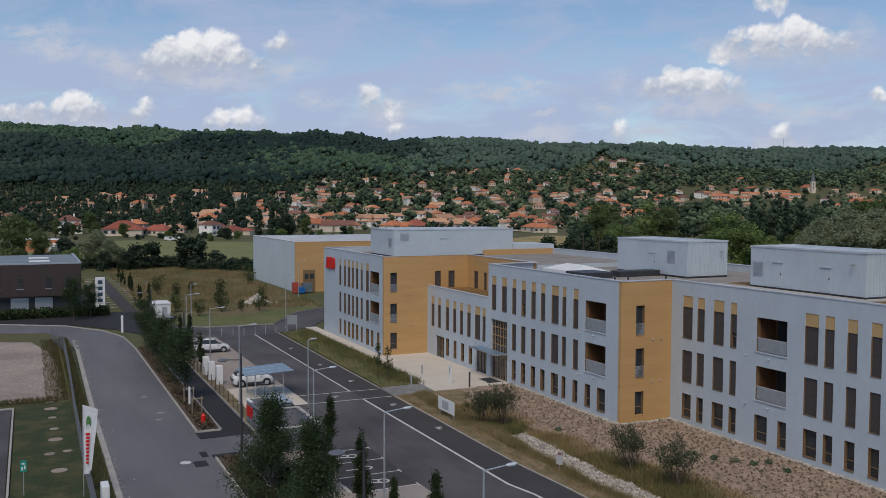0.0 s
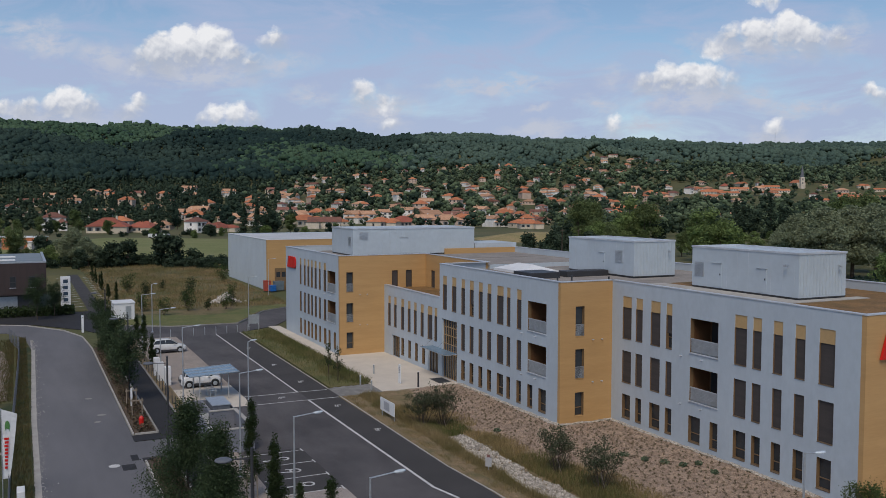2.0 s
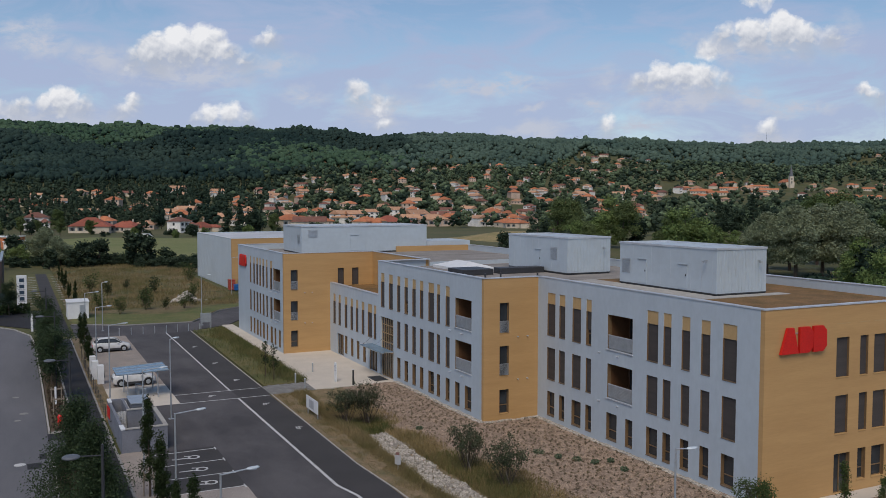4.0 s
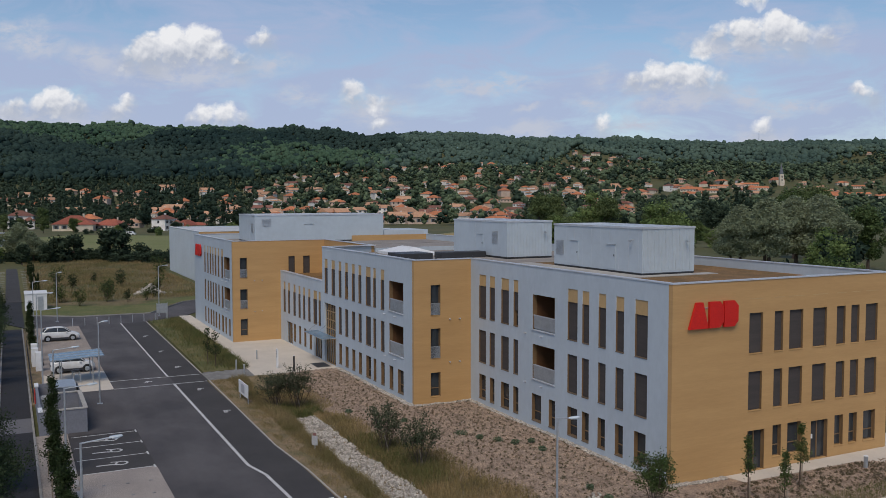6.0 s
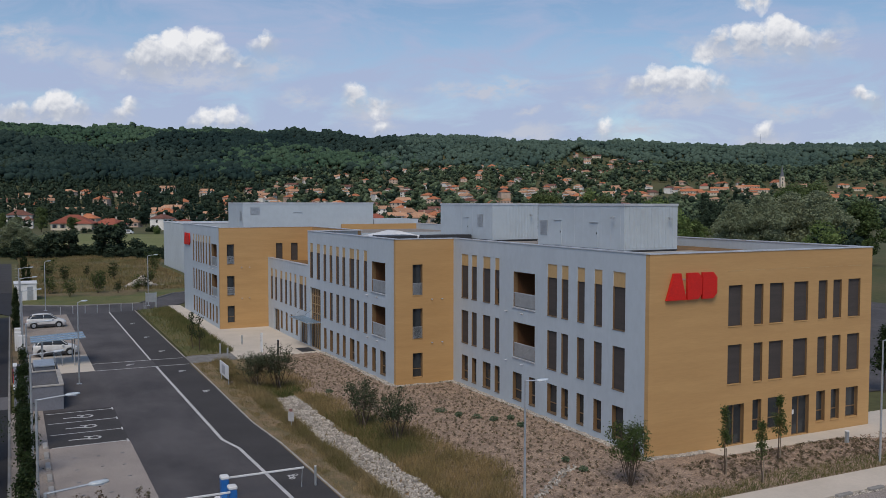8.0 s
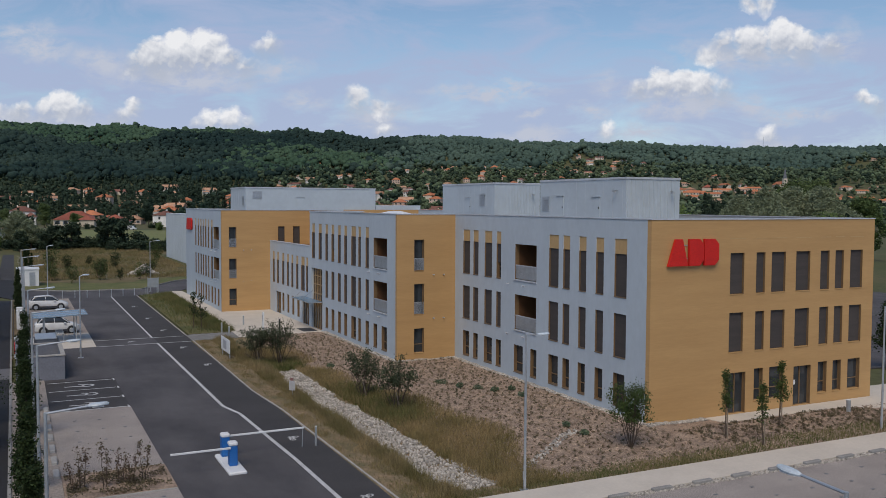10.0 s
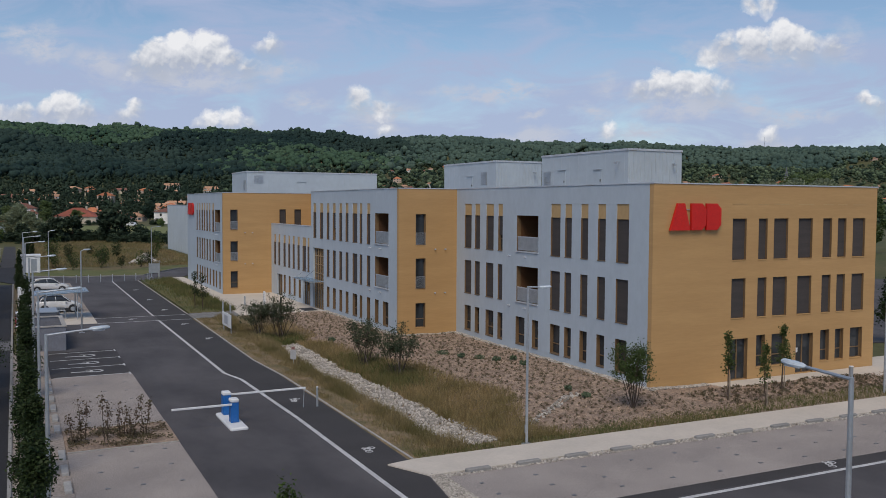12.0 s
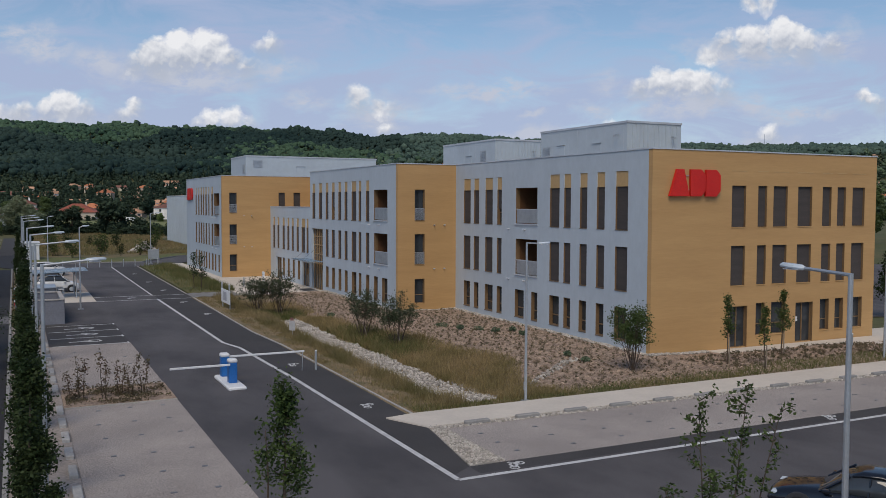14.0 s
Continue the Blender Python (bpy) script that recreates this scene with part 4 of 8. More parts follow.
def balcony(face, plane, u0, u1, z0, z1):
    """A loggia cut into the facade, lined in ochre timber, with a sheet-metal balustrade."""
    D = 1.9
    bm = bmesh.new()
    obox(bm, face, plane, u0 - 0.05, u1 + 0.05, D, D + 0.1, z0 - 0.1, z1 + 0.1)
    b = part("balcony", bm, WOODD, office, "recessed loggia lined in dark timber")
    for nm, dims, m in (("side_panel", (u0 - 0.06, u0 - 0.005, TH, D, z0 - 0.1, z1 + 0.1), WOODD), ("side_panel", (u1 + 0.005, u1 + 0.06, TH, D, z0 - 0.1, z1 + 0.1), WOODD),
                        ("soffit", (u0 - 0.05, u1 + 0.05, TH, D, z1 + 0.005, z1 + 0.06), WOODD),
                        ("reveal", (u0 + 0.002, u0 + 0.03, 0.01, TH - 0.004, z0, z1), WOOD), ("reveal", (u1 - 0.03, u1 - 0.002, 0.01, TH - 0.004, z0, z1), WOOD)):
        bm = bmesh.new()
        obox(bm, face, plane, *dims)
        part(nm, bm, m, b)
    bm = bmesh.new()
    obox(bm, face, plane, u0 - 0.05, u1 + 0.05, TH, D, z0 - 0.12, z0 - 0.02)
    part("deck", bm, CONC, b)
    bm = bmesh.new()
    obox(bm, face, plane, u0 + 0.5 * (u1 - u0), u1 - 0.25, D - 0.05, D - 0.01, z0, z1 - 0.25)
    part("glazed_door", bm, GLASS, b)
    bm = bmesh.new()
    o = oriented(face, plane)
    prof = [(0.09, z0 + 0.06)] + [(0.06 - 0.012 * (k % 2), z0 + 0.06 + 0.051 * (k + j)) for k in range(18) for j in (0, 1)] + [(0.09, z0 + 0.98)]
    ends = [[bm.verts.new(o(u, d, z)) for d, z in prof] for u in (u0 + 0.06, u1 - 0.06)]
    for i in range(len(prof)):
        j = (i + 1) % len(prof)
        bm.faces.new((ends[0][i], ends[1][i], ends[1][j], ends[0][j]))
    bm.faces.new(ends[0]); bm.faces.new(ends[1][::-1])
    part("balustrade", bm, GALV, b, "light grey slatted metal balustrade")
    bm = bmesh.new()
    obox(bm, face, plane, u0 + 0.04, u1 - 0.04, 0.035, 0.105, z0 + 0.98, z0 + 1.04)
    part("handrail", bm, COPING, b)
    bm = bmesh.new()
    obox(bm, face, plane, u0 - 0.06, u1 + 0.06, -0.07, 0.03, z0 - 0.08, z0 - 0.005)
    part("sill", bm, COPING, b)
    # small spout lamps below the opening
    for u in (u0 + 0.55 * (u1 - u0), u1 + 0.9):
        bm = bmesh.new()
        o = oriented(face, plane)
        tube(bm, o(u, 0.0, z0 - 0.42), o(u, -0.22, z0 - 0.38), 0.05)
        part("spout", bm, COPING, b)


R1, R2, R3 = (0.56, 2.52), (3.50, 6.10), (7.10, 9.66)
PANEL = 0.90
# facade A, between the two ochre ends
A_UP = [(54.74, 53.58), (53.02, 52.18), (51.19, 50.04), (49.36, 48.68), (42.23, 41.08), (40.55, 39.77), (38.76, 37.97), (36.96, 36.15), (35.09, 33.91)]
A_LOW = [(54.70, 53.63), (52.97, 52.22), (51.22, 49.98), (49.37, 48.61), (46.73, 45.49), (44.5, 43.7), (42.2, 41.04), (40.51, 39.73), (38.78, 37.98), (36.96, 36.15), (35.08, 33.99)]
B_UP = [(78.1, 77.15), (75.97, 74.97), (73.87, 73.08), (72.08, 71.25), (70.22, 69.42), (68.5, 67.72), (66.64, 65.44), (64.85, 64.2), (63.08, 62.29)]
B_LOW = B_UP[2:] + [(61.22, 60.38), (59.42, 58.24)]
L_UP = [(93.1, 92.3), (91.3, 90.5), (89.17, 88.28), (87.24, 86.45), (85.52, 84.75), (83.71, 82.9), (81.88, 80.66), (80.14, 79.45)]
L_LOW = [(89.1, 88.3), (87.1, 86.35), (85.2, 84.45), (83.3, 82.5)]
D_UP = [(110.53, 109.75), (108.66, 107.86), (107.07, 106.18), (105.52, 104.74), (104.0, 103.1), (102.19, 101.45), (100.28, 99.28)]
D_LOW = D_UP + [(98.5, 97.7), (96.5, 95.7)]


def facade(plane, u0, u1, top, ups2, ups3, lows, bal=None, extra=(), panel2=0.0, panel3=PANEL):
    holes = list(extra)
    for u in lows:
        holes.append((u[1], u[0], *R1))
    for u in ups2:
        holes.append((u[1], u[0], R2[0], R2[1] + panel2))
    for u in ups3:
        holes.append((u[1], u[0], R3[0], R3[1] + panel3))
    if bal:
        holes += [(bal[0], bal[1], 7.22, 9.74), (bal[0], bal[1], 3.62, 6.14)]
    wall(u0, u1, -0.6, top, holes, plane, "-x", GREY, "light blue-grey rendered wall")
    for u in lows:
        window("-x", plane, *u, *R1, blind=0, transom=True)
    for i, u in enumerate(ups2):
        window("-x", plane, *u, *R2, panel=panel2)
    for i, u in enumerate(ups3):
        window("-x", plane, *u, *R3, panel=panel3, blind=1.0 if i != 3 else 0.55, transom=i == 3)
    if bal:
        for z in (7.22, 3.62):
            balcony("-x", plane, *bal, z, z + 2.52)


facade(XA, YA + TH, YB - 0.002, TOP, A_UP, A_UP, A_LOW, bal=(43.79, 46.66))
ENTRY = (74.85, 78.3, 0.0, 6.1)
facade(XB, YB + TH, YC, TOP, B_UP[2:], B_UP, B_LOW, bal=(58.24, 61.2), extra=[ENTRY])
facade(XB, YC + 0.002, YD - 0.002, LOWTOP, L_UP, [], L_LOW, extra=[(89.6, 91.9, 0.0, 2.5), (79.2, 81.7, 0.0, 2.5)], panel2=PANEL)
facade(XD, YD + TH, YF, TOP, D_UP, D_UP, D_LOW, bal=(95.75, 98.75))

# south walls, ochre
E_U = [(54.72, 55.84), (56.8, 57.54), (58.06, 59.25), (60.12, 61.35), (62.25, 63.06), (63.58, 64.36), (64.95, 66.1)]
E_R = ((0.70, 2.68), (3.78, 6.17), (7.27, 9.74))


def ochre_end():
    holes = []
    for i, u in enumerate(E_U):
        holes += [(*u, *E_R[1]), (*u, *E_R[2])]
        holes.append((u[0], u[1] + (0.28 if i in (0, 3) else 0), 0.06, 2.55) if i in (0, 3) else (*u, *E_R[0]))
    wall(XA, XE, -0.6, TOP, holes, YA, "-y", OCHRE, "ochre timber-clad end wall")
    for i, u in enumerate(E_U):
        for r in E_R[1:]:
            window("-y", YA, *u, *r)
        if i not in (0, 3):
            window("-y", YA, *u, *E_R[0], blind=0, transom=True)
        else:
            window("-y", YA, u[0], u[1] + 0.28, 0.06, 2.55, blind=0, mullion=True)
    # narrow air slots above the top windows
    for u in E_U:
        part("air_slot", boxes((u[0] - 0.05, u[1] + 0.05, YA - 0.012, YA, 10.58, 10.62)), OCHRE2, office)
    # posted notice on the glazed door
    part("notice", boxes((60.35, 60.55, YA + 0.235, YA + 0.243, 1.35, 1.65)), WHITE, office)
    for x0, x1, rows in ((45.15, 46.03, ((0.66, 2.62), (3.74, 6.19), (7.24, 9.72))),):
        wall(XB, XA + TH, -0.6, TOP, [(x0, x1, *r) for r in rows], YB, "-y", OCHRE, "ochre timber-clad return wall")
        for k, r in enumerate(rows):
            if k == 0:
                window("-y", YB, x0, x1, *r, blind=0, transom=True)
            else:
                french(YB, x0, x1, *r)
    rows = ((0.72, 2.68), (3.86, 6.15), (7.46, 9.80))
    up = [(44.66, 45.45), (46.47, 47.3)]
    wall(XD, XB + TH, -0.6, TOP, [(38.88, 39.74, *r) for r in rows], YD, "-y", OCHRE, "ochre timber-clad return wall")
    wall(XB + TH, XS + TH, 7.0, TOP, [(a, b, 7.75, 9.84) for a, b in up], YD, "-y", OCHRE, "ochre timber-clad wall above the terrace")
    for k, r in enumerate(rows):
        if k == 0:
            window("-y", YD, 38.88, 39.74, *r, blind=0.0, transom=True)
        else:
            french(YD, 38.88, 39.74, *r)
    for a, b in up:
        window("-y", YD, a, b, 7.75, 9.84)
    sb = [(91.6, 92.6), (89.4, 90.1), (87.2, 88.0), (84.6, 85.5), (82, 82.8)]
    wall(YC, YD - 0.002, 7.0, TOP, [(a, b, 7.75, 9.84) for a, b in sb], XS, "-x", OCHRE, "ochre timber-clad set-back wall")
    for a, b in sb:
        window("-x", XS, a, b, 7.75, 9.84)


def french(plane, x0, x1, z0, z1):
    """A tall narrow window with a grey rail in its lower third."""
    window("-y", plane, x0, x1, z0, z1, blind=0.0)
    bm = bmesh.new()
    for k in range(11):
        quadbox(bm, x0 + 0.045, x1 - 0.045, plane + 0.03, plane + 0.05, z0 + 0.07 + 0.08 * k, z0 + 0.105 + 0.08 * k)
    quadbox(bm, x0 + 0.01, x1 - 0.01, plane + 0.02, plane + 0.06, z0 + 0.95, z0 + 1.0)
    for x in (x0 + 0.01, x1 - 0.045):
        quadbox(bm, x, x + 0.035, plane + 0.022, plane + 0.058, z0 + 0.02, z0 + 0.95)
    part("guard_rail", bm, GALV, office, "light grey metal guard with thin bars")
    for u in (x1 + 0.8, x1 + 1.7):
        bm = bmesh.new()
        tube(bm, (u, plane + 0.005, z0 - 0.35), (u, plane - 0.2, z0 - 0.33), 0.05)
        part("spout", bm, COPING, office)


ochre_end()
# plain walls that close the far sides
part("wall", boxes((XE - TH, XE, YA + TH, 125, -0.6, TOP)), GREY, office)
part("wall", boxes((XD + 0.01, 70, YF, YF + TH, -0.6, TOP)), GREY, office)
part("wall", boxes((XB + TH, XS, YC, YC + TH, 7.0, TOP)), GREY, office)


# entrance: tall glazed bay, timber posts, wire-hung canopy
def entrance():
    ys, zs = [], []
    for y in np.linspace(74.9, 78.2, 7):
        ys += [y, y + 0.08]
    for z in (0.0, 2.55, 3.5, 4.4, 5.25, 6.0):
        zs += [z, z + 0.09]
    bm = bmesh.new()
    lattice(bm, "-x", XB, ys, zs, 0.21, 0.33)
    e = part("entrance", bm, WOODL, office, "tall timber-framed glazed entrance bay")
    part("pane", boxes((XB + 0.26, XB + 0.28, 74.9, 78.25, 0.02, 6.08)), GLASS, e)
    for y0, y1 in ((79.2, 81.7), (89.6, 91.9)):
        bm = bmesh.new()
        for y in np.linspace(y0 + 0.04, y1 - 0.04, 4):
            quadbox(bm, XB + 0.18, XB + 0.3, y - 0.045, y + 0.045, 0.0, 2.5)
        quadbox(bm, XB + 0.19, XB + 0.29, y0 + 0.09, y1 - 0.09, 2.38, 2.49)
        d = part("door", bm, WOOD, office, "timber-framed glazed double door")
        part("pane", boxes((XB + 0.23, XB + 0.25, y0 + 0.02, y1 - 0.02, 0.02, 2.48)), GLASS, d)
    bm = bmesh.new()
    for y in np.arange(74.62, 80.6, 1.48):
        quadbox(bm, XB - 1.5, XB - 0.02, y, y + 0.05, 2.86, 2.93)
    for x in (XB - 1.5, XB - 0.08):
        quadbox(bm, x, x + 0.05, 74.67, 80.54, 2.865, 2.925)
    c = part("canopy", bm, GALV, office, "glass and steel entrance canopy")
    for y in np.arange(74.67, 79.5, 1.48):
        part("pane", boxes((XB - 1.5, XB - 0.03, y + 0.01, y + 1.42, 2.932, 2.945)), SOLAR, c)
    for y in (75.0, 77.5, 80.0):
        bm = bmesh.new()
        tube(bm, (XB - 1.3, y, 2.96), (XB - 0.02, y, 3.9), 0.012, n=6)
        part("tie_rod", bm, ANTHR, c)
    # flat dark sheet standing in for the shaded side of a low step
    part("door_mat", boxes((41.9, 43.3, 75.2, 77.6, 0.05, 0.065)), DARK, office)


entrance()


# roofs, parapets, copings
def roof(x0, x1, y0, y1, z, material):
    part("roof", boxes((x0, x1, y0, y1, z - 0.25, z)), material, office)


roof(XA + TH, XE - TH, YA + TH, 58.0, 11.05, SEDUM)
roof(XB + TH, XE - TH, 58.0, YC, 11.04, ROOFG)
roof(XB + TH, XA + TH - 0.01, YB + TH, 58.0, 11.03, ROOFG)
roof(XB + TH, XS, YC, YD, 7.75, SEDUM)
roof(XS + TH, XE - TH, YC, YD, 11.02, ROOFG)
for d in ((53.3, 55.75, 42.0, 58.0, 11.0, 11.09), (55.76, 62.0, 42.0, 43.1, 11.0, 11.09)):
    part("roof_walk", boxes(d), KERBP, office, "pale concrete paving on the roof")
roof(XD + TH, 66.8, YD + TH, YF, 11.03, ROOFG)


def coping(a, b, z=TOP, w=TH):
    x0, x1 = sorted((a[0], b[0])); y0, y1 = sorted((a[1], b[1]))
    bm = boxes((x0 - 0.04, x1 + w + 0.04, y0 - 0.04, y1 + w + 0.04, z + 0.002, z + 0.07))
    part("coping", bm, COPING, office)


coping((XA, YA), (XE - TH, YA)); coping((XA, YA + TH + 0.09), (XA, YB - 0.09)); coping((XE - TH, YA + TH + 0.09), (XE - TH, 120))
coping((XB, YB), (XA, YB)); coping((XB, YB + TH + 0.09), (XB, YC - TH)); coping((XB + TH + 0.09, YC - TH), (XS, YC - TH))
coping((XB, YC + 0.05), (XB, YD - TH - 0.09), LOWTOP)
coping((XD, YD), (XS, YD)); coping((XD, YD + TH + 0.09), (XD, YF)); coping((XS, YC + 0.06), (XS, YD - TH - 0.1)); coping((XD + TH + 0.09, YF), (66, YF))
part("parapet", boxes((XS + TH, 62, YC - TH, YC, 11.0, 11.45)), GREY, office)
part("parapet", boxes((56.0, 67.4, 103.0, 103.3, 10.9, 11.75)), OCHRE, office)
part("parapet", boxes((60.72, 67.3, 103.45, 110, 10.9, 12.35)), GREY, office)


def plant_room(x0, x1, y0, y1, z0, z1, west=(), south_ribs=True):
    bm = bmesh.new()
    quadbox(bm, x0, x1, y0, y1, z0, z1 - 0.12)
    p = part("plant_room", bm, METAL, office, "roof plant room in pale ribbed metal")
    bm = bmesh.new()
    for k in range(int((x1 - x0) / 0.33)):
        x = x0 + 0.12 + k * 0.33
        quadbox(bm, x, x + 0.10, y0 - (0.04 if south_ribs else 0.012), y0, z0 + 0.25, z1 - 0.2)
    part("ribs", bm, METAL, p)
    bm = bmesh.new()
    for k in range(int((y1 - y0) / 1.15)):
        y = y0 + 0.4 + k * 1.15
        quadbox(bm, x0 - 0.006, x0, y, y + 0.018, z0 + 0.25, z1 - 0.2)
    part("joints", bm, COPING, p)
    bm = bmesh.new()
    quadbox(bm, x0 - 0.05, x1 + 0.05, y0 - 0.06, y0 + 0.2, z1 - 0.13, z1 + 0.02)
    quadbox(bm, x0 - 0.05, x1 + 0.05, y1 - 0.2, y1 + 0.05, z1 - 0.13, z1 + 0.02)
    quadbox(bm, x0 - 0.05, x0 + 0.2, y0 + 0.2, y1 - 0.2, z1 - 0.13, z1 + 0.02)
    quadbox(bm, x1 - 0.2, x1 + 0.05, y0 + 0.2, y1 - 0.2, z1 - 0.13, z1 + 0.02)
    part("coping", bm, COPING, p)
    bm = boxes((x0 + 0.05, x1 - 0.05, y0 + 0.05, y1 - 0.05, z0 - 0.3, z0 + 0.02), (x0 - 0.015, x0, y0, y1, z0, z0 + 0.1), (x0, x1, y0 - 0.015, y0, z0, z0 + 0.1))
    part("base", bm, DARK, p)
    for kind, y, h in west:
        if kind == "door":
            bm = boxes((x0 - 0.03, x0, y - 0.5, y + 0.5, z0 + 0.2, z0 + h))
            d = part("door", bm, METAL, p)
            part("canopy", boxes((x0 - 0.1, x0, y - 0.55, y + 0.55, z0 + h + 0.02, z0 + h + 0.06)), GALV, d)
            part("handle", boxes((x0 - 0.07, x0 - 0.03, y - 0.4, y - 0.33, z0 + 1.15, z0 + 1.3)), DARK, d)
        elif kind == "louvre":
            bm = boxes((x0 - 0.02, x0, y - 0.55, y + 0.55, z0 + h - 1.2, z0 + h))
            v = part("louvre", bm, GALV, p)
            bm = bmesh.new()
            for k in range(8):
                quadbox(bm, x0 - 0.06, x0 - 0.02, y - 0.5, y + 0.5, z0 + h - 1.15 + k * 0.14, z0 + h - 1.07 + k * 0.14)
            part("slats", bm, GALV, v)
        else:
            bm = bmesh.new()
            tube(bm, (x0, y, z0 + h), (x0 - 0.3, y, z0 + h + 0.02), 0.03, n=6)
            quadbox(bm, x0 - 0.42, x0 - 0.25, y - 0.12, y + 0.12, z0 + h - 0.14, z0 + h - 0.02)
            part("floodlight", bm, GALV, p)
    if south_ribs:
        bm = bmesh.new()
        xs = x1 - 0.9
        tube(bm, (xs, y0, z1 - 1.0), (xs, y0 - 0.3, z1 - 0.98), 0.03, n=6)
        quadbox(bm, xs - 0.12, xs + 0.12, y0 - 0.42, y0 - 0.25, z1 - 1.14, z1 - 1.02)
        part("floodlight", bm, GALV, p)


plant_room(55.87, 60.75, 43.2, 54.57, 11.12, 14.54, (("louvre", 53.7, 2.1), ("door", 51.6, 2.1), ("door", 46.8, 2.0), ("lamp", 44.2, 2.5)))
plant_room(56.22, 61.1, 62.9, 73.7, 11.12, 14.54, (("door", 68.0, 2.05), ("louvre", 65.2, 2.45)))
plant_room(43.0, 60.6, 103.4, 111.8, 11.1, 14.6, (("louvre", 104.6, 2.4),), south_ribs=False)


def roof_things():
    # door, louvre and lamp on the south face of the far plant room
    y = 103.4
    part("plant_room_door", boxes((50.1 - 0.5, 50.1 + 0.5, y - 0.04, y - 0.013, 11.35, 13.3)), METAL, office)
    part("plant_room_door_hood", boxes((50.1 - 0.6, 50.1 + 0.6, y - 0.10, y - 0.013, 13.32, 13.38)), GALV, office)
    bm = boxes((44.5 - 0.6, 44.5 + 0.6, y - 0.03, y - 0.013, 13.1, 14.1))
    for k in range(6):
        quadbox(bm, 44.5 - 0.55, 44.5 + 0.55, y - 0.06, y - 0.03, 13.16 + k * 0.15, 13.24 + k * 0.15)
    part("plant_room_louvre", bm, GALV, office)
    bm = bmesh.new()
    x0, x1, y0, y1 = 49.2, 53.0, 71.0, 77.0
    base = [bm.verts.new(p) for p in ((x0, y0, 11.3), (x1, y0, 11.3), (x1, y1, 11.3), (x0, y1, 11.3))]
    ridge = [bm.verts.new(((x0 + x1) / 2, y0 + 1.6, 11.85)), bm.verts.new(((x0 + x1) / 2, y1 - 1.6, 11.85))]
    bm.faces.new((base[0], base[1], ridge[0])); bm.faces.new((base[2], base[3], ridge[1]))
    bm.faces.new((base[1], base[2], ridge[1], ridge[0])); bm.faces.new((base[3], base[0], ridge[0], ridge[1])); bm.faces.new(base[::-1])
    s = part("skylight", bm, WHITE, office, "low white glazed skylight")
    part("upstand", boxes((x0 - 0.1, x1 + 0.1, y0 - 0.1, y1 + 0.1, 11.0, 11.3)), WHITE, s)
    for x0, x1, y0, y1 in ((47.0, 50.2, 66.2, 69.4), (51.2, 56.0, 66.5, 68.0)):
        part("roof_duct", boxes((x0, x1, y0, y1, 11.03, 11.6), bev=0.04), DARK, office, "low dark roof duct")
    for x, y in ((46.2, 60.5), (48.0, 61.0), (50.5, 59.0)):
        bm = bmesh.new()
        tube(bm, (x, y, 11.0), (x, y, 11.75), 0.08)
        part("vent_pipe", bm, DARK, office)


roof_things()


# red roof-high signs: plain blocks in the sign's colour
def sign(face, plane, u0, u1, z0, z1, flip=False):
    bm = bmesh.new()
    w = (u1 - u0) / 3
    H = z1 - z0

    def add(outline):
        pts = [((u1 - (p[0] - u0)) if flip else p[0], p[1]) for p in outline]
        o = oriented(face, plane)
        a = [bm.verts.new(o(u, -0.22, z)) for u, z in pts]
        b = [bm.verts.new(o(u, -0.06, z)) for u, z in pts]
        bm.faces.new(a); bm.faces.new(b[::-1])
        for i in range(len(a)):
            j = (i + 1) % len(a)
            bm.faces.new((a[i], b[i], b[j], a[j]))
    g = 0.03
    # a wedge and two rounded blocks, plain
    add([(u0, z0), (u0 + 1.15 * w, z0), (u0 + 0.82 * w, z1), (u0 + 0.42 * w, z1)])
    for s in (u0 + 1.22 * w, u0 + 2.13 * w):
        e, q = s + 0.87 * w, H * 0.2
        add([(s, z0), (e - q, z0), (e, z0 + q), (e, z1 - q), (e - q, z1), (s, z1)])
    s = part("sign", bm, RED, office, "raised red block sign")
    bm = bmesh.new()
    for z in (z0 + 0.25 * H, z0 + 0.75 * H):
        obox(bm, face, plane, u0 + 0.4 * w, u1 - 0.3 * w, -0.055, -0.005, z, z + 0.05)
    part("rail", bm, GALV, s)


sign("-y", YA, 49.87, 53.62, 9.08, 10.62)
sign("-x", XD, 112.1, 115.9, 9.0, 10.55, flip=True)


